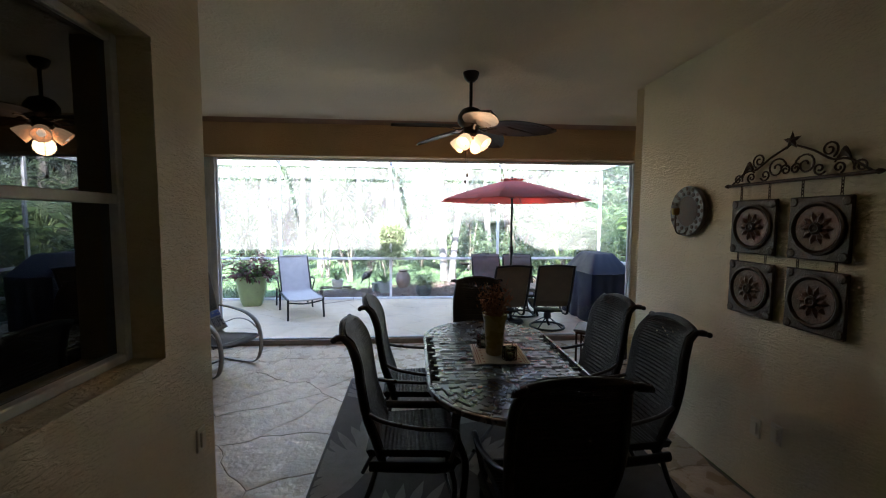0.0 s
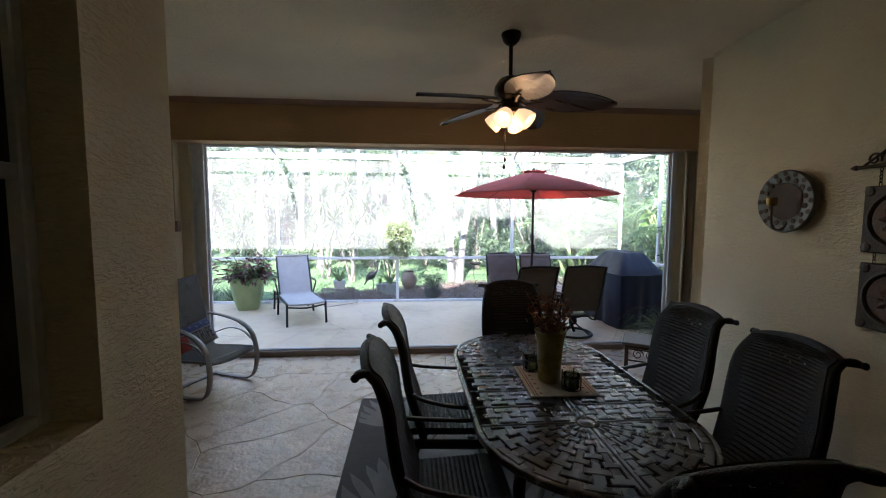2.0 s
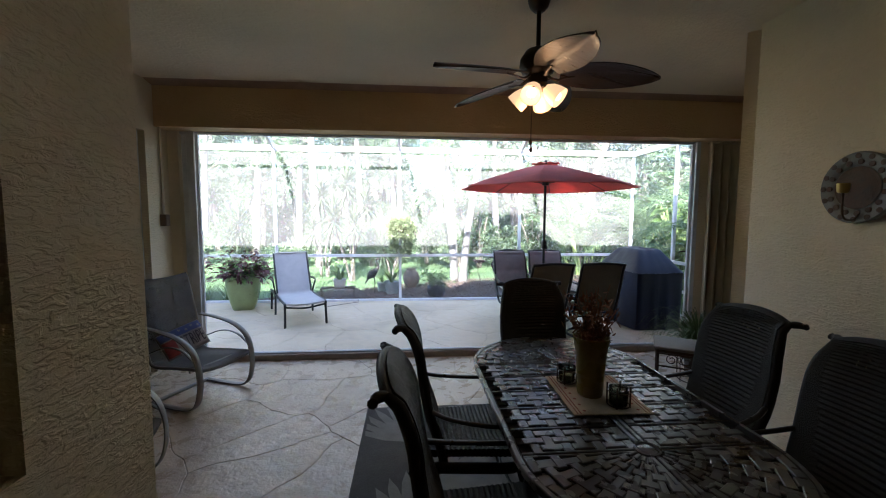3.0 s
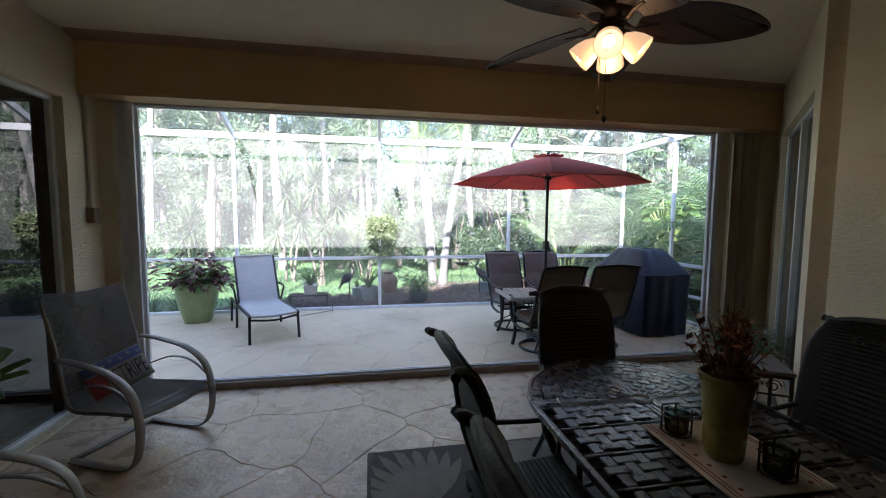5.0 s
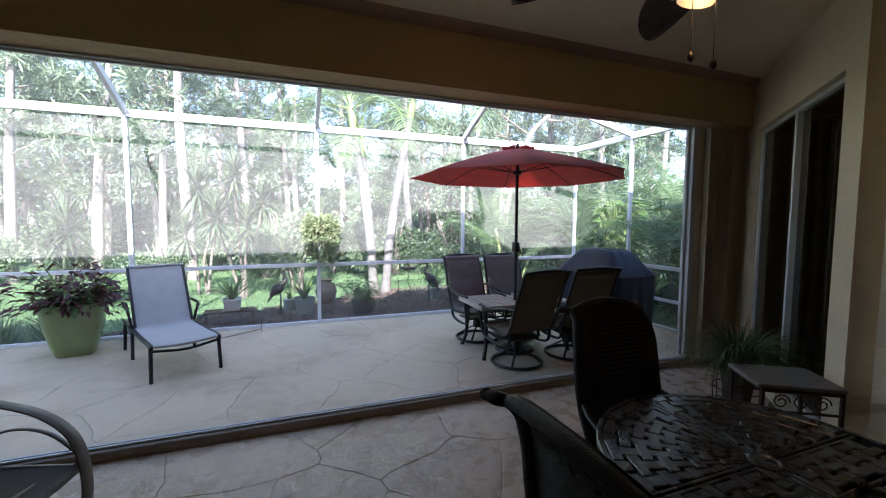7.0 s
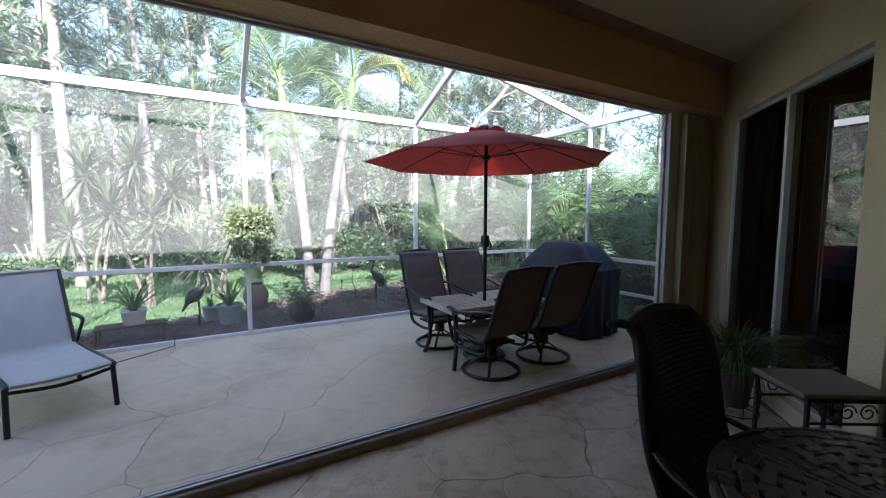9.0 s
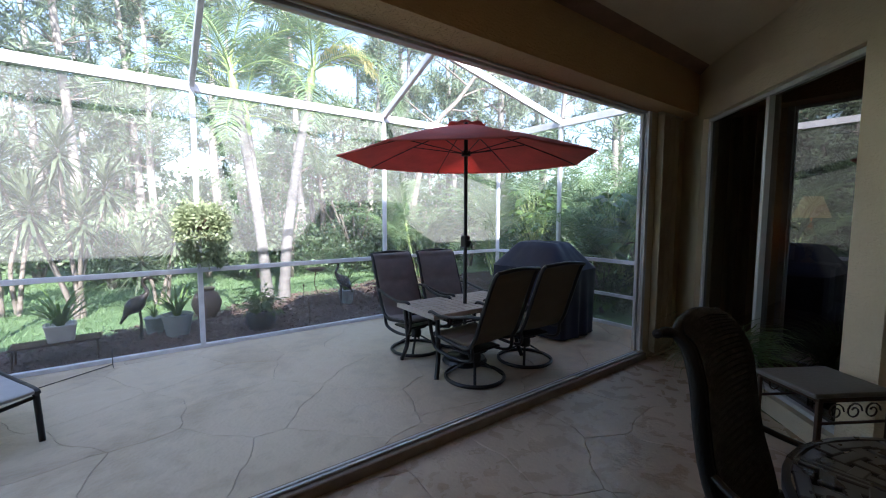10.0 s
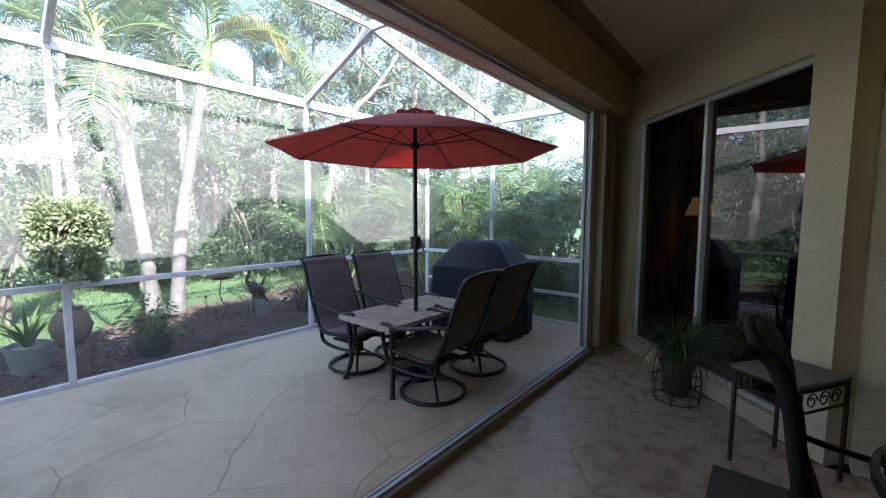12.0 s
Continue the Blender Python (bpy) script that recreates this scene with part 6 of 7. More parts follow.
def leafy(label, seed, h, w):
    t = thing("woodland_tree", label, "tree", (0, 60, -0.1), 0, "leafy trees of the wood")
    rg = random.Random(seed)
    line = bez([(0, 0, -0.1), (0.15, 0.1, h * 0.3), (-0.1, 0.15, h * 0.6), (0.1, 0, h * 0.85)], 5)
    n = len(line)
    part("trunk", G().sweep(line, [0.15 * (1 - 0.75 * i / (n - 1)) for i in range(n)], 9), BARK, t, "", 60)
    br, blobs = G(), []
    for k in range(22):
        u = rg.uniform(0.3, 1.0)
        p = Vector(line[min(n - 1, int(u * (n - 1)))])
        a, ln = rg.uniform(0, 6.283), w * rg.uniform(0.5, 1.1)
        q = p + Vector((ln * math.cos(a), ln * math.sin(a), ln * rg.uniform(0.1, 0.6)))
        br.sweep(bez([p, p.lerp(q, 0.5) + Vector((0, 0, 0.12)), q], 3), [0.04, 0.034, 0.028, 0.022, 0.017, 0.012, 0.008], 5)
        blobs += [(*q, rg.uniform(0.28, 0.6)), (*p.lerp(q, 0.65), rg.uniform(0.2, 0.45))]
    tagged(part("limbs", br, BARK, t, "", 60), kind="stuff")
    pts, d = clumps(4200, blobs, 0.2, seed, 0.35)
    part("crown", leaf_mesh("crown", pts, 0.15, BUSH_B, 0.5, 0.1, 0, d * 0.6), BUSH_B, t, "loose sunlit leaves with gaps")
    return t


p1 = pine("tall slender pale-trunked pine in the wood", 41, 9.5, 0.4)
p2 = pine("tall slender pale-trunked pine in the wood", 42, 11.0, -0.5)
p3 = pine("tall slender pale-trunked pine in the wood", 43, 8.0, 0.7)
l1 = leafy("leafy woodland tree with a grey trunk", 44, 6.5, 1.6)
l2 = leafy("leafy woodland tree with a grey trunk", 45, 8.0, 2.0)
spots = [(-4.07, 14.9), (-3.35, 14.7), (-6.1, 16.5), (-7.4, 15.4), (-2.2, 17.2), (-9.4, 17.5), (-0.6, 18.2), (-5.2, 19.0), (1.2, 18.6), (-11.5, 16.4), (-13.6, 18.4), (3.4, 19.4), (6.0, 19.0), (-8.2, 20.5), (5.6, 16.6), (8.6, 15.6), (11.2, 13.4), (3.1, 16.0), (7.4, 17.4), (10.0, 17.6), (13.0, 15.0), (11.6, 10.6), (10.2, 11.9), (13.4, 11.4), (9.4, 13.6)]
for i in range(46):
    y = 20.5 + (i // 12) * 6.0 + rng.uniform(-2.4, 2.4)
    spots.append(((-0.95 + 1.75 * ((i % 12) + rng.random()) / 12) * y * 1.15, y))
for i, (x, y) in enumerate(spots):
    s = rng.uniform(0.85, 1.2)
    c = copy_thing((p1, p2, p3)[i % 3], pose(x, y, -0.1, 0, 0, rng.uniform(0, 360)))
    c.scale = (s, s, s)
for i in range(34):
    y = 19.0 + (i // 12) * 7.0 + rng.uniform(-2, 2)
    x = (-0.9 + 1.9 * ((i % 12) + rng.random()) / 12) * y * 1.1
    s = rng.uniform(0.55, 0.95) + (i // 12) * 0.25
    c = copy_thing((l1, l2)[i % 2], pose(x, y, -0.1, 0, 0, rng.uniform(0, 360)))
    c.scale = (s, s, s)
for t, (x, y) in zip((p1, p2, p3, l1, l2), ((-1.4, 21.0), (2.6, 23.0), (-10.4, 22.0), (5.2, 17.8), (9.6, 15.0))):
    t.matrix_basis = pose(x, y, -0.1)

# a leaning pine with bare grey limbs and few needles
bp = thing("bare_pine", "leaning pine with bare grey limbs and sparse needles", "tree", (4.9, 13.0, -0.1))
bt = part("trunk", G().sweep(bez([(0, 0, -0.1), (0.35, 0, 2.4), (0.95, 0, 4.1), (1.9, 0, 5.1), (2.9, 0, 6.45), (3.7, 0, 8.2)], 5), [0.10 - 0.0026 * i for i in range(26)], 9), BARK, bp, "leaning grey trunk", 60)
rb = random.Random(77)
bt_tips = []
for x, z, dx, dz in ((1.0, 4.2, -1.1, 0.9), (1.5, 4.7, 1.7, 0.35), (1.9, 5.1, 2.2, 0.75), (2.2, 5.5, -1.2, 1.0), (2.5, 5.9, 1.9, 0.2), (2.8, 6.3, -1.4, 1.1), (3.0, 6.7, 1.6, 0.9), (0.7, 3.4, 1.5, 0.25), (0.8, 3.7, -1.3, 0.35)):
    p, q = Vector((x, 0, z)), Vector((x + dx, rb.uniform(-0.8, 0.8), z + dz))
    mid = p.lerp(q, 0.5) + Vector((0, 0, rb.uniform(-0.1, 0.18)))
    lb = part("limb", G().sweep(bez([p, mid, q], 4), [0.034 - 0.003 * i for i in range(9)], 6), BARK, bt, "", 60)
    for k in range(5):
        o = mid.lerp(q, 0.2 * k)
        e = o + Vector((dx * rb.uniform(0.1, 0.35), rb.uniform(-0.4, 0.4), rb.uniform(-0.3, 0.5)))
        bt_tips += [e, o.lerp(e, 0.7), q]
        part("twig", G().sweep([o, o.lerp(e, 0.5) + Vector((0, 0, 0.04)), e], [0.012, 0.009, 0.005], 5), BARK, lb, "", 60)
cb = np.repeat(np.array([tuple(v) for v in bt_tips]), 9, axis=0)
part("crown", leaf_mesh("crown", cb + nrng.normal(0, 0.09, cb.shape), 0.24, PINE, 0.13, 0.2), PINE, bp, "sparse needle tufts")

far = []
for i in range(60):
    a = radians(10 + 160 * (i + rng.random()) / 60)
    r = rng.uniform(52, 64)
    far.append((r * math.cos(a), 4 + r * math.sin(a), rng.uniform(0.5, 5.5), rng.uniform(2.2, 3.8)))
pts, d = clumps(26000, far, 0.25, 5, 0.3)
pts[:, 2] = np.abs(pts[:, 2])
tagged(new("far_wood", leaf_mesh("far_wood", pts, 0.62, BUSH_A, 0.6, 0.0)), "distant hazy green wood", "wood", "", "stuff")


# palms
def pinnate(base, az, el, length, droop, leaflet, rg, stalk=0.12, n=34, width=0.030):
    """One feather frond: a bowed stalk with hanging leaflets."""
    st, lv = G(), G()
    p, pts, e = Vector(base), [], el
    for i in range(15):
        pts.append(p.copy())
        d = Vector((math.cos(az) * math.cos(e), math.sin(az) * math.cos(e), math.sin(e)))
        p = p + d * length / 14
        e -= droop / 14 * (0.4 + 1.2 * i / 14)
    st.sweep(pts, [0.017 * (1 - 0.85 * i / 14) for i in range(15)], 5)
    side = Vector((-math.sin(az), math.cos(az), 0))
    for k in range(n):
        u = stalk + (1 - stalk) * k / (n - 1)
        f = u * 14
        i = min(13, int(f))
        q = pts[i].lerp(pts[i + 1], f - i)
        t = (pts[i + 1] - pts[i]).normalized()
        ln = leaflet * math.sin(math.pi * (0.12 + 0.82 * u)) ** 0.6 * rg.uniform(0.9, 1.1)
        for s in (-1, 1):
            dr = (side * s * 0.9 + t * 0.75 + Vector((0, 0, 0.30 - rg.uniform(0, 0.25)))).normalized()
            m1, m2 = q + dr * ln * 0.5, q + dr * ln * 0.95 - Vector((0, 0, ln * rg.uniform(0.10, 0.35)))
            w = t * width * 0.5
            lv.add([q - w * 0.5, q + w * 0.5, m1 + w, m2, m1 - w], [(0, 1, 2, 4), (4, 2, 3)])
    return st, lv


def palm(label, foot, top, r0, r1, fronds, length, seed, gold=0):
    t = thing("palm_tree", label, "palm tree", (*foot, -0.1), 0, "feather palms beyond the screen")
    rg = random.Random(seed)
    dx, dy, h = top[0] - foot[0], top[1] - foot[1], top[2] + 0.1
    line = bez([(0, 0, -0.1), (dx * 0.22, dy * 0.22, h * 0.33), (dx * 0.6, dy * 0.6, h * 0.68), (dx, dy, h)], 14)
    rs = [r0 + (r1 - r0) * i / (len(line) - 1) + (0.006 if i % 2 else 0) + 0.05 * max(0, 0.12 - i / len(line)) * 6 for i in range(len(line))]
    part("trunk", G().sweep(line, rs, 14), PALM_RING, t, "pale grey ringed trunk", 50)
    d = (line[-1] - line[-3]).normalized()
    sh = [line[-1] + d * 0.1 * i for i in range(8)]
    part("crownshaft", G().sweep(sh, [r1 * 1.05, r1 * 1.15, r1 * 1.1, r1, r1 * 0.9, r1 * 0.75, r1 * 0.6, r1 * 0.4], 12), SHAFT, t, "smooth green crownshaft", 60)
    head = sh[-2]
    for k in range(fronds):
        az = 2.4 * k + rg.uniform(-0.25, 0.25)
        el = 1.40 - 1.45 * (k / fronds)
        old = k >= fronds - gold
        if old:
            az, el = -0.9 + 0.25 * (fronds - 1 - k), 0.75
        st, lv = pinnate(head - d * 0.25 * (k / fronds), az, el, length * (0.55 if old else rg.uniform(0.85, 1.1)), 2.4 if old else rg.uniform(1.5, 2.2), 0.58, rg, 0.12, 44, 0.030)
        f = part("frond", st, SHAFT, t, "", 60)
        part("leaflets", lv, GOLD if k in range(fronds - gold, fronds) else FROND, f, "yellowing leaflets" if k in range(fronds - gold, fronds) else "")
    return t


palm("tall feather palm with pale ringed trunk", (0.90, 11.6), (0.46, 11.55, 3.55), 0.098, 0.072, 12, 2.6, 51)
palm("slim feather palm with pale ringed trunk", (0.98, 11.9), (0.74, 11.95, 3.0), 0.06, 0.048, 9, 2.0, 52)
palm("feather palm leaning away with one yellowing frond", (1.03, 11.05), (1.62, 11.1, 3.75), 0.095, 0.07, 13, 2.6, 53, 2)


def areca(label, at, n, length, seed):
    t = thing("areca_palm", label, "palm", (*at, -0.1), 0, "areca palms beside the screen")
    rg = random.Random(seed)
    for k in range(n):
        a, r = rg.uniform(0, 6.283), rg.uniform(0.05, 0.4)
        h = rg.uniform(0.3, 1.5)
        foot = Vector((r * math.cos(a), r * math.sin(a), 0))
        top = foot + Vector((0.25 * math.cos(a), 0.25 * math.sin(a), h))
        c = part("cane", G().sweep([foot, foot.lerp(top, 0.5), top], [0.025, 0.022, 0.016], 7), SHAFT, t, "", 60)
        for q in range(3):
            st, lv = pinnate(top, a + (q - 1) * 1.3 + rg.uniform(-0.4, 0.4), rg.uniform(0.85, 1.4), length * rg.uniform(0.8, 1.15), rg.uniform(1.2, 2.0), 0.42, rg, 0.2, 30, 0.028)
            lv.v += st.v
            lv.f += [tuple(i + len(lv.v) - len(st.v) for i in f) for f in st.f]
            part("frond", lv, FROND, c)
    return t


areca("bushy areca palm clump beyond the screen", (5.5, 9.6), 13, 1.9, 61)
areca("bushy areca palm clump beyond the screen", (7.2, 8.4), 13, 2.2, 62)
areca("bushy areca palm clump beyond the screen", (4.6, 11.8), 11, 1.9, 63)
areca("bushy areca palm clump beyond the screen", (6.6, 11.0), 13, 2.6, 64)
areca("bushy areca palm clump beyond the screen", (8.6, 9.6), 14, 3.0, 65)
areca("bushy areca palm clump beyond the screen", (6.0, 7.4), 13, 2.5, 66)


def bigleaf(label, at, h, w, n, seed):
    t = thing("philodendron", label, "plant", (*at, -0.1), 0, "broad-leaved plants beside the screen")
    rg = random.Random(seed)
    stm, lv = G(), G()
    for k in range(n):
        a, z, r = rg.uniform(0, 6.283), h * rg.random() ** 0.8, w * rg.uniform(0.3, 1.0)
        p = Vector((r * math.cos(a), r * math.sin(a), z + 0.1))
        stm.sweep([(0.08 * math.cos(a), 0.08 * math.sin(a), z * 0.7), tuple(p)], 0.008, 4, False)
        d = Vector((math.cos(a), math.sin(a), rg.uniform(-0.9, 0.1))).normalized()
        s = d.cross(Vector((rg.gauss(0, 0.3), rg.gauss(0, 0.3), 1))).normalized()
        u, L = s.cross(d), rg.uniform(0.14, 0.27)
        prof = [(-0.12, 0.22), (0.02, 0.40), (0.25, 0.42), (0.55, 0.30), (0.85, 0.10)]
        v = [p + u * L * 0.02] + [p + d * L * x + s * L * y - u * L * 0.07 for x, y in prof] + [p + d * L * 1.1 - u * L * 0.1] + [p + d * L * x - s * L * y - u * L * 0.07 for x, y in reversed(prof)] + [p + d * L * 0.5]
        m = len(v) - 1
        lv.add(v, [(i, i + 1, m) for i in range(m - 1)] + [(m - 1, 0, m)])
    part("stems", stm, SHAFT, t)
    part("leaves", lv, BIGLEAF, t, "large glossy heart-shaped leaves", 60)
    return t


bigleaf("tall climbing philodendron with glossy leaves", (5.05, 8.5), 2.0, 0.5, 170, 71)
bigleaf("tall climbing philodendron with glossy leaves", (5.3, 7.0), 1.9, 0.55, 170, 72)
bigleaf("low broad-leaved plant beside the screen", (4.75, 7.8), 0.9, 0.4, 90, 73)


# dracaenas: several canes, each with a rosette of sword leaves
def dracaena(label, at, canes, seed, size=0.60):
    t = thing("dracaena", label, "plant", (*at, -0.1), 0, "dracaenas beyond the screen")
    rg = random.Random(seed)
    for dx, dy, h in canes:
        foot = (rg.uniform(-0.12, 0.12), rg.uniform(-0.12, 0.12), 0)
        line = bez([foot, (dx * 0.35 + rg.uniform(-0.05, 0.05), dy * 0.3, h * 0.4), (dx * 0.85, dy * 0.8, h * 0.75), (dx, dy, h)], 5)
        c = part("cane", G().sweep(line, [0.034 - 0.014 * i / (len(line) - 1) for i in range(len(line))], 8), BARK, t, "", 60)
        g = G()
        for k in range(84):
            a, e = 2.4 * k, 1.45 - 2.3 * (k / 84)
            ln = size * rg.uniform(0.8, 1.15)
            base = Vector(line[-1]) - Vector((0, 0, 0.24 * k / 84))
            d = Vector((math.cos(a) * math.cos(e), math.sin(a) * math.cos(e), math.sin(e)))
            s = Vector((-math.sin(a), math.cos(a), 0)) * 0.023
            mid, tip = base + d * ln * 0.5, base + d * ln - Vector((0, 0, ln * 0.16))
            g.add([base - s * 0.6, base + s * 0.6, mid + s, tip, mid - s], [(0, 1, 2, 4), (4, 2, 3)])
        part("rosette", g, DRAC, c, "rosette of narrow sword leaves")
    return t


dracaena("tall multi-stemmed dracaena with spiky heads", (-1.85, 11.5), ((-0.75, 0.1, 2.35), (-0.1, 0.2, 2.65), (0.42, 0, 2.1), (0.15, -0.2, 1.6), (-0.4, -0.15, 1.75)), 81)
dracaena("tall multi-stemmed dracaena with spiky heads", (-2.7, 12.3), ((-0.3, 0.1, 1.4), (0.25, 0.0, 1.9), (0.5, 0.3, 2.4)), 82)
dracaena("dracaena with a large pale spiky head", (-4.55, 11.0), ((0.1, 0, 1.55), (-0.1, 0.1, 1.15), (0.15, -0.1, 0.8)), 83, 0.72)
dracaena("leaning slim dracaena beside the palms", (-0.75, 11.9), ((0.55, 0.1, 1.75), (0.2, 0.1, 1.25), (-0.3, 0, 0.9)), 84)

# bed: statues, pots and stakes
def heron(at, turn):
    g = G()
    body = bez([(-0.15, 0, 0.33), (-0.09, 0, 0.40), (-0.01, 0, 0.47), (0.05, 0, 0.53), (0.09, 0, 0.59), (0.065, 0, 0.66), (0.045, 0, 0.72), (0.08, 0, 0.765), (0.125, 0, 0.755), (0.23, 0, 0.725)], 4)
    n = len(body)
    rs = [0.012, 0.03, 0.045, 0.055, 0.072, 0.084, 0.09, 0.09, 0.086, 0.078, 0.066, 0.055, 0.043, 0.037, 0.032, 0.028, 0.025, 0.023, 0.021, 0.02, 0.019, 0.018, 0.018, 0.018, 0.019, 0.021, 0.024, 0.027, 0.028, 0.027, 0.024, 0.02, 0.015, 0.011, 0.008, 0.006, 0.004]
    g.sweep(body, [rs[min(len(rs) - 1, int(i * len(rs) / n))] for i in range(n)], 10)
    for s in (-1, 1):
        g.sweep([(0.0, s * 0.03, 0.45), (0.015, s * 0.035, 0.22), (0.0, s * 0.04, 0.0)], 0.009, 6)
        for a in (-0.5, 0, 0.5):
            g.sweep([(0.0, s * 0.04, 0.006), (0.08 * math.cos(a), s * 0.04 + 0.08 * math.sin(a), 0.004)], 0.006, 5)
    for k in range(5):
        g.sweep([(-0.06 - 0.01 * k, (k - 2) * 0.02, 0.43), (-0.19, (k - 2) * 0.014, 0.26 - 0.01 * abs(k - 2))], [0.016, 0.005], 5)
    o = new("heron_statue", g.mesh("heron_statue", STATUE, 60))
    o.matrix_basis = pose(*at, 0, 0, turn)
    return tagged(o, "dark bronze heron garden statue standing in the mulch", "statue", "heron statues in the bed")


BED = -0.06
heron((-1.07, 9.45, BED), 10)
heron((1.62, 9.72, BED), 175)


def potted(label, at, prof, potmat, leafparts, group=""):
    t = thing("potted_plant", label, "potted plant", at, 0, group)
    part("pot", G().lathe(prof, 28), potmat, t, "", 45)
    for nm, g, m in leafparts:
        part(nm, g, m, t)
    return t


potted("agave in a pale grey plastic pot in the mulch", (-0.69, 9.42, BED), [(0.12, 0), (0.125, 0.02), (0.165, 0.25), (0.178, 0.255), (0.178, 0.285), (0.16, 0.285), (0.15, 0.24)], PALEPOT, (("leaves", straps(26, 0.52, 0.05, 1.0, 91, (0, 0, 0.26), 0.95), GREENLEAF),))
potted("bushy fern in a dark round pot in the mulch", (0.23, 9.10, BED), [(0.10, 0), (0.15, 0.02), (0.19, 0.12), (0.185, 0.22), (0.165, 0.26), (0.15, 0.26), (0.15, 0.2)], DARKPOT, (("leaves", spray(420, 0.29, 0.46, 0.10, 92, 0.7, 0.4, 0.15, (0, 0, 0.27)), GREENLEAF), ("fronds", straps(26, 0.42, 0.022, 1.2, 93, (0, 0, 0.25), 1.0), GREENLEAF)))
potted("strappy plant in a grey pot beside the heron statue", (1.80, 9.95, BED), [(0.10, 0), (0.13, 0.2), (0.14, 0.21), (0.14, 0.24), (0.12, 0.24)], PALEPOT, (("leaves", straps(46, 0.62, 0.04, 1.2, 94, (0, 0, 0.22), 1.0), GREENLEAF),))
potted("round brown clay urn in the mulch", (-0.28, 10.2, BED), [(0.09, 0), (0.17, 0.12), (0.20, 0.24), (0.16, 0.36), (0.10, 0.42), (0.12, 0.46), (0.09, 0.46)], TERRA, ())
potted("small pale pot between the heron and agave", (-0.92, 9.75, BED), [(0.09, 0), (0.11, 0.18), (0.12, 0.19), (0.12, 0.21), (0.10, 0.21)], PALEPOT, (("leaves", straps(20, 0.3, 0.025, 1.5, 95, (0, 0, 0.2), 1.0), GREENLEAF),))
potted("red-tinged bromeliad in a clay pot at the deck edge", (2.35, 9.6, BED), [(0.10, 0), (0.13, 0.2), (0.14, 0.22), (0.11, 0.22)], TERRA, (("leaves", spray(180, 0.3, 0.34, 0.14, 96, 0.8, 0.4, 0.1, (0, 0, 0.2)), COLEUS), ("fronds", straps(26, 0.5, 0.035, 1.2, 97, (0, 0, 0.2), 1.0), GREENLEAF)))
tray = thing("garden_bench", "low dark metal tray bench with thin legs in the bed", "bench", (-1.75, 9.02, BED), 4)
part("top", G().rbox((-0.34, -0.14, 0.215), (0.34, 0.14, 0.235), 0.005), IRON, tray)
for sx in (-1, 1):
    for sy in (-1, 1):
        part("leg", G().sweep([(sx * 0.31, sy * 0.12, 0.22), (sx * 0.32, sy * 0.13, 0)], 0.009, 6), IRON, tray)
wp = thing("planter_box", "white square planter with strappy leaves on the bench", "planter", (-1.72, 9.03, BED + 0.235), 8)
part("box", G().lathe([(0.10, 0), (0.105, 0.01), (0.125, 0.15), (0.13, 0.155), (0.13, 0.17), (0.11, 0.17), (0.10, 0.14)], 32, sq=6), WHITEPOT, wp, "", 45)
part("leaves", straps(34, 0.62, 0.04, 1.5, 98, (0, 0, 0.15), 0.9), GREENLEAF, wp, "", 60)
for x, y, h in ((0.81, 8.90, 0.30), (1.05, 9.9, 0.38), (-2.6, 9.2, 0.22)):
    s2 = thing("garden_stake", "thin dark garden light stake in the mulch", "stake", (x, y, BED), 0, "stakes in the bed")
    part("rod", G().sweep([(0, 0, -0.05), (0, 0, h)], 0.006, 6), IRON, s2)
    part("cap", G().lathe([(0.006, h), (0.018, h + 0.01), (0.018, h + 0.03), (0.004, h + 0.045)], 10), IRON, s2)
bath = thing("bird_bath", "small dark metal bird bath on a curled stem", "bird bath", (1.28, 9.95, BED))
part("bowl", G().lathe([(0.02, 0.60), (0.10, 0.615), (0.16, 0.65), (0.165, 0.66), (0.15, 0.66), (0.08, 0.63), (0.01, 0.625)], 24), IRON, bath, "", 50)
part("stem", G().sweep(bez([(0, 0, 0), (0.03, 0, 0.2), (-0.03, 0, 0.4), (0, 0, 0.61)], 5), 0.008, 6), IRON, bath, "", 60)

# plant basket fixed to a cage post
bk = thing("hanging_basket", "yellow-green variegated trailing plant in a basket on the screen post", "hanging plant", (-0.48, CAGE_Y - 0.13, 0.2))
bk.scale = (0.84, 0.84, 0.87)
part("basket", G().lathe([(0.03, 1.26), (0.10, 1.29), (0.14, 1.40), (0.145, 1.42), (0.12, 1.42)], 20), TERRA, bk, "brown basket", 45)
part("bracket", G().sweep([(-0.03, 0.11, 1.22), (-0.03, 0.02, 1.25), (0, 0, 1.27)], 0.008, 6), IRON, bk)
pts, d = clumps(2700, [(0, 0, 1.47, 0.20), (0.14, 0, 1.46, 0.16), (-0.14, 0.02, 1.46, 0.16), (0.02, -0.12, 1.45, 0.15), (-0.18, -0.06, 1.36, 0.12), (0.2, -0.06, 1.36, 0.12)], 0.18, 55, 0.5)
part("leaves", leaf_mesh("leaves", pts, 0.050, VARIEG, 0.6, 0.1, 0, d), VARIEG, bk, "yellow-green variegated leaves")
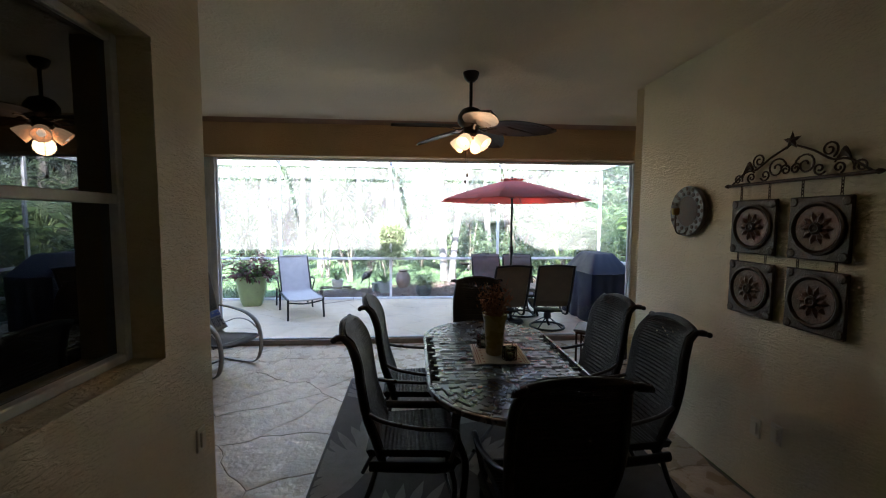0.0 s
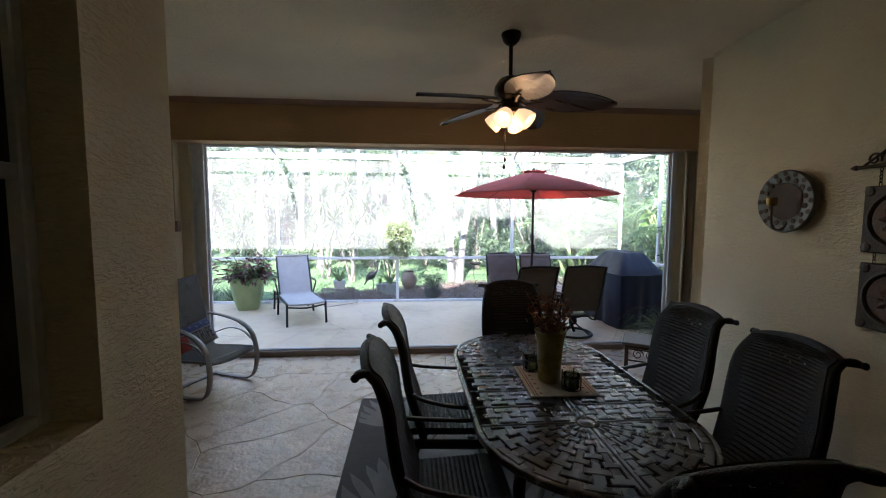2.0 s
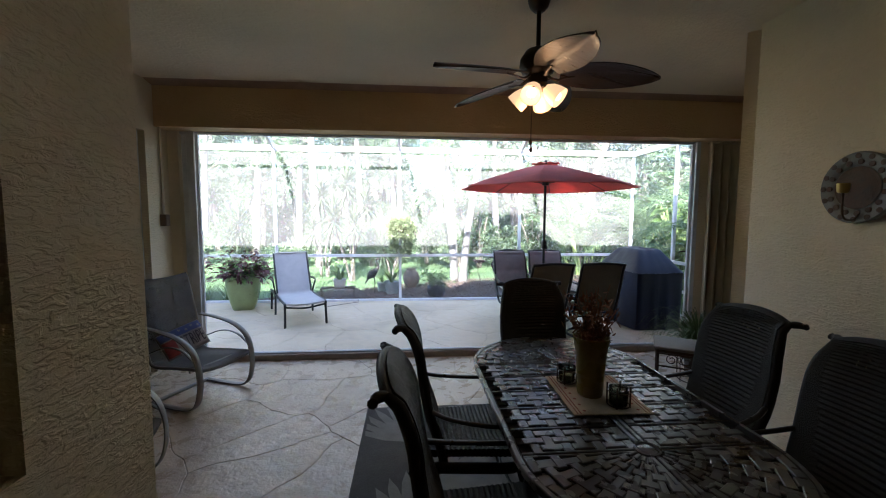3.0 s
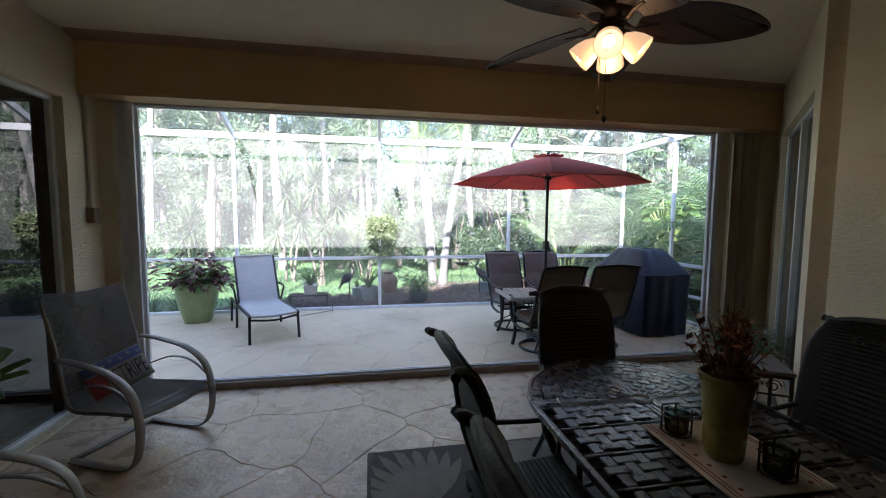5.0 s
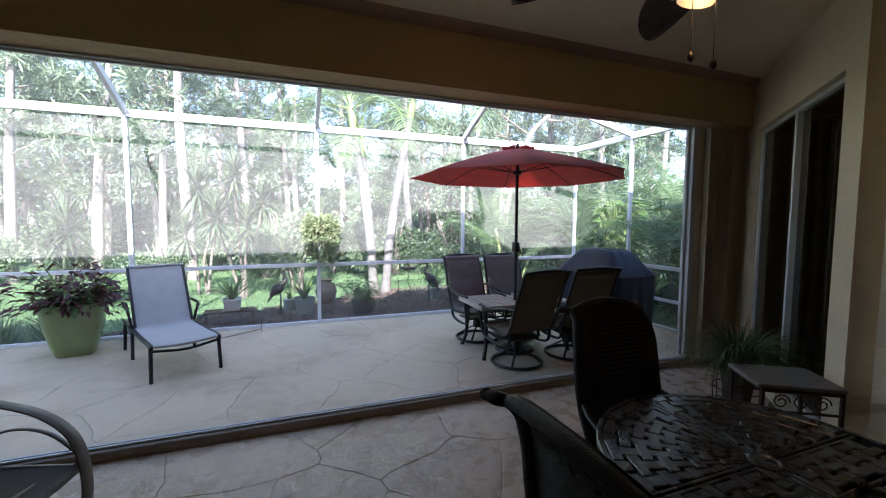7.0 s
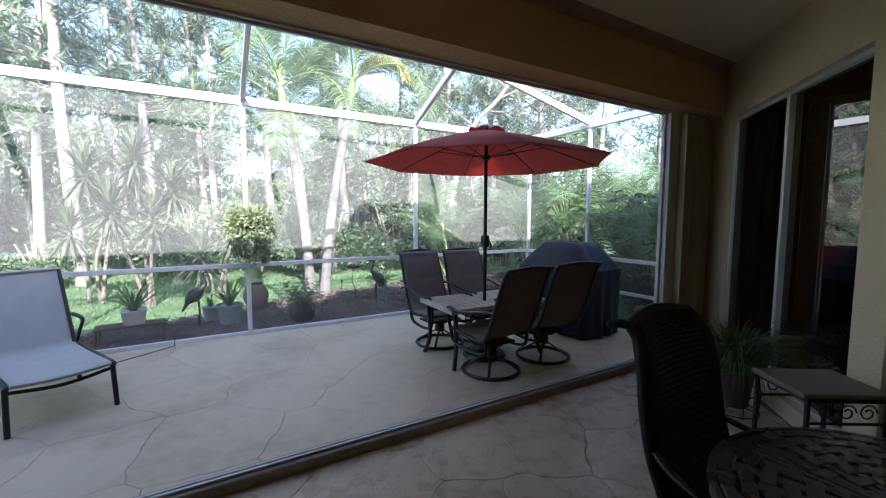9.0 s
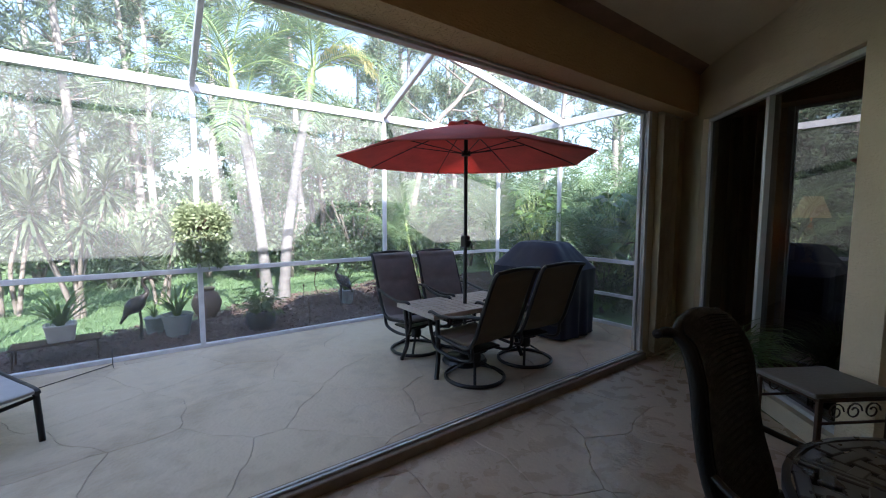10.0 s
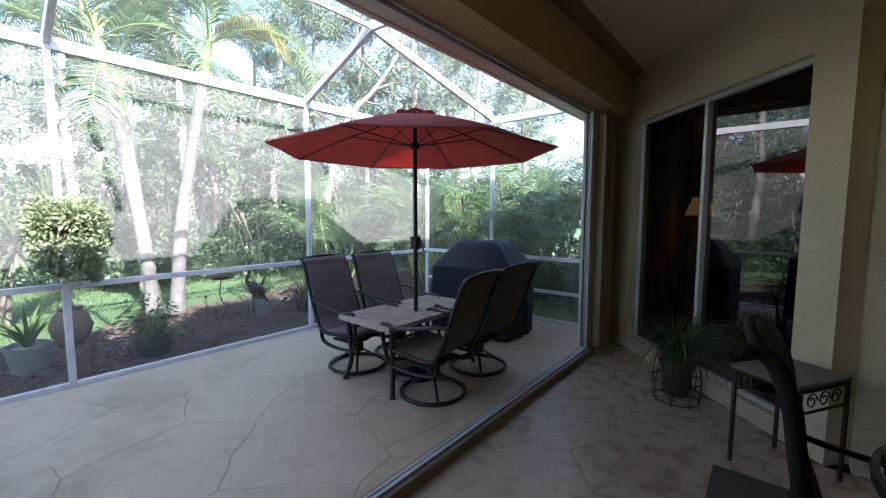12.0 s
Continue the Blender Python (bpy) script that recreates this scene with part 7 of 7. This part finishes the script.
pts, d = clumps(2000, [(-0.2, -0.03, 1.22, 0.11), (0.2, -0.03, 1.22, 0.11), (-0.12, -0.08, 1.12, 0.10), (0.14, -0.08, 1.12, 0.10), (-0.18, -0.03, 1.0, 0.07), (0.2, -0.02, 1.0, 0.07), (0.02, -0.1, 1.22, 0.1), (-0.08, -0.04, 0.93, 0.05), (0.1, -0.06, 1.0, 0.09), (-0.1, -0.06, 0.98, 0.09), (0.02, -0.06, 0.88, 0.07), (0.18, -0.03, 0.86, 0.05)], 0.2, 56, 0.3)
part("trailing_leaf", leaf_mesh("trailers", pts, 0.046, VARIEG, 0.55, -0.2, 0.5, d * 0.5), VARIEG, bk, "trailing green leaves")

# clumps of liriope along the deck
for x, y, s, sd2 in ((-4.35, 9.0, 1.0, 1), (-4.95, 9.15, 1.1, 2), (-3.85, 9.1, 0.85, 3), (-5.6, 9.2, 1.2, 4), (-2.75, 9.5, 0.6, 5), (4.9, 9.2, 0.9, 6), (3.2, 9.5, 0.8, 7)):
    t = thing("grass_clump", "dark green arching grass clump along the deck", "grass", (x, y, BED - 0.02), 0, "grass clumps along the deck")
    part("blades", straps(150, 0.62 * s, 0.016, 1.3, 200 + sd2, (0, 0, 0), 1.05, 0.22), LEAF, t, "", 60)

# ---- ground and paved floors, stone by stone ----
GRASS = mat("lawn_grass", (0.066, 0.125, 0.05), 0.8, scale=1.5, col2=(0.14, 0.225, 0.10), bump=0.8, bscale=90)
BLADES = mat("grass_blade", (0.066, 0.13, 0.05), 0.6, scale=2, col2=(0.155, 0.255, 0.115), island=0.6, trans=0.35)
MULCH = mat("mulch", (0.020, 0.011, 0.009), 0.95, scale=14, col2=(0.058, 0.034, 0.026), bump=1.0, bscale=70)
CHIP = mat("mulch_chip", (0.024, 0.013, 0.010), 0.9, scale=9, col2=(0.10, 0.070, 0.058), island=0.8)


def bed_edge(x):
    return 10.85 + 0.42 * x - 0.035 * x * x + 0.12 * math.sin(x * 2.1) if x > -3.4 else 9.0


gn = [(-400, -400), (400, -400), (400, 700), (-400, 700)]
solid("ground", G().plate(gn, -0.6, -0.1), GRASS, "sunlit green lawn reaching to the wood", "lawn")
mrows = []
for i in range(64):
    x = -3.5 + 10.5 * i / 63
    y1 = min(bed_edge(x), 12.4)
    mrows.append([(x, CAGE_Y + 0.04 + (y1 - CAGE_Y) * j / 30, -0.115 + 0.055 * math.sin(math.pi * min(1, max(0.0, 0.04 + 1.3 * (1 - j / 30)) * 0.5)) + 0.012 * noise.noise(Vector((x * 5, j * 0.5, 1)))) for j in range(31)])
solid("bed", G().sheet([list(r) for r in mrows]), MULCH, "dark brown bark mulch bed", "mulch bed", smooth=60)
rgn = np.random.default_rng(3)
cg = G()
for _ in range(9500):
    x = float(rgn.uniform(-3.3, 5.5))
    y = CAGE_Y + 0.08 + float(rgn.random() ** 1.7) * (min(bed_edge(x), 12.3) - CAGE_Y - 0.12)
    a, w, l = float(rgn.uniform(0, 360)), float(rgn.uniform(0.009, 0.02)), float(rgn.uniform(0.022, 0.065))
    cg.add([(-l, -w, 0), (l, -w * 0.7, 0), (l * 0.9, w, 0), (-l * 0.8, w * 0.8, 0), (0, 0, 0.016)], [(0, 1, 4), (1, 2, 4), (2, 3, 4), (3, 0, 4)], pose(x, y, -0.058 + float(rgn.uniform(0, 0.02)), float(rgn.normal(0, 16)), float(rgn.normal(0, 16)), a))
tagged(new("mulch_chips", cg.mesh("mulch_chips", CHIP)), "loose dark brown bark chips", "mulch", "", "stuff")
n = 42000
bx, by = rgn.uniform(-9, 9, n), 8.8 + 8.2 * rgn.random(n)
keep = np.array([(y > bed_edge(float(x)) + 0.02 or x < -3.5 or x > 6.6) and not (CAGE_X0 - 0.1 < x < CAGE_X1 + 0.1 and y < CAGE_Y + 0.08) for x, y in zip(bx, by)])
bx, by = bx[keep], by[keep]
c = np.stack([bx, by, np.full(len(bx), -0.102)], 1)
tagged(new("grass_blades", leaf_mesh("grass_blades", c, 0.075, BLADES, 0.14, 1.6)), "short sunlit lawn grass blades", "grass", "", "stuff")


def clip(poly, a, b, c):
    out = []
    for i, p in enumerate(poly):
        q = poly[(i + 1) % len(poly)]
        dp, dq = a * p[0] + b * p[1] - c, a * q[0] + b * q[1] - c
        if dp <= 0:
            out.append(p)
        if dp * dq < 0:
            t = dp / (dp - dq)
            out.append((p[0] + (q[0] - p[0]) * t, p[1] + (q[1] - p[1]) * t))
    return out


def wobble(p):
    v = Vector((p[0] * 2.7, p[1] * 2.7, 3.1))
    w = v * 3.1
    return (p[0] + 0.075 * noise.noise(v) + 0.022 * noise.noise(w), p[1] + 0.075 * noise.noise(v + Vector((17, 5, 2))) + 0.022 * noise.noise(w + Vector((3, 9, 4))))


def flagstones(parent, region, cell, z, material, seed):
    """Irregular stamped stones filling the region, with thin sunk joints."""
    rng = random.Random(seed)
    xs, ys = [p[0] for p in region], [p[1] for p in region]
    seeds = []
    ny, nx = int((max(ys) - min(ys)) / cell) + 3, int((max(xs) - min(xs)) / cell) + 3
    for j in range(-1, ny):
        for i in range(-1, nx):
            seeds.append((min(xs) + (i + (j % 2) * 0.5 + rng.uniform(-0.42, 0.42)) * cell * 1.12, min(ys) + (j + rng.uniform(-0.4, 0.4)) * cell * 0.92))
    for k, (sx, sy) in enumerate(seeds):
        poly = list(region)
        for ox, oy in seeds:
            d2 = (ox - sx) ** 2 + (oy - sy) ** 2
            if 0 < d2 < (cell * 3.2) ** 2 and len(poly) > 2:
                poly = clip(poly, ox - sx, oy - sy, (ox * ox + oy * oy - sx * sx - sy * sy) / 2)
        if len(poly) < 3:
            continue
        fine = []
        for i, p in enumerate(poly):
            q = poly[(i + 1) % len(poly)]
            n = max(1, int(math.hypot(q[0] - p[0], q[1] - p[1]) / 0.07))
            fine += [(p[0] + (q[0] - p[0]) * t / n, p[1] + (q[1] - p[1]) * t / n) for t in range(n)]
        fine = [wobble(p) if min(abs(p[0] - min(xs)), abs(p[0] - max(xs)), abs(p[1] - min(ys)), abs(p[1] - max(ys))) > 0.02 else p for p in fine]
        cx, cy = sum(p[0] for p in fine) / len(fine), sum(p[1] for p in fine) / len(fine)

        def inset(d):
            return [(p[0] + (cx - p[0]) / max(0.05, math.hypot(cx - p[0], cy - p[1])) * d, p[1] + (cy - p[1]) / max(0.05, math.hypot(cx - p[0], cy - p[1])) * d) for p in fine]
        a, b = inset(0.0012), inset(0.006)
        m = len(fine)
        g = G().add([(x, y, z - 0.012) for x, y in a] + [(x, y, z - 0.0025) for x, y in a] + [(x, y, z) for x, y in b],
                    [(i, (i + 1) % m, m + (i + 1) % m, m + i) for i in range(m)] + [(m + i, m + (i + 1) % m, 2 * m + (i + 1) % m, 2 * m + i) for i in range(m)] + [tuple(range(2 * m, 3 * m))])
        part("stone", g, material, parent)


lan = [(SIDE_X, BACK), (RIGHT_X, BACK), ARRIS, (CORNER, FRONT - 0.005), (SIDE_X, FRONT - 0.005)]
fl = solid("floor", G().plate(lan, -0.2, -0.008), GROUT, "stamped concrete flagstone lanai floor", "floor")
flagstones(fl, lan, 0.62, 0.0, LANAI, 4)
dk = [(CAGE_X0, FRONT + 0.09), (CAGE_X1, FRONT + 0.09), (CAGE_X1, CAGE_Y + 0.05), (CAGE_X0, CAGE_Y + 0.05)]
dk0 = [(JL, FRONT + 0.075), (JR, FRONT + 0.075), (JR, FRONT + 0.09), (CAGE_X1, FRONT + 0.09), (CAGE_X1, CAGE_Y + 0.05), (CAGE_X0, CAGE_Y + 0.05), (CAGE_X0, FRONT + 0.09), (JL, FRONT + 0.09)]
pv = solid("pavement", G().plate(dk0, -0.3, DECK_Z - 0.008), GROUT, "stamped concrete flagstone patio deck", "patio")
flagstones(pv, [(CAGE_X0, FRONT + 0.075), (CAGE_X1, FRONT + 0.075), (CAGE_X1, CAGE_Y + 0.05), (CAGE_X0, CAGE_Y + 0.05)], 0.72, DECK_Z, DECK, 9)
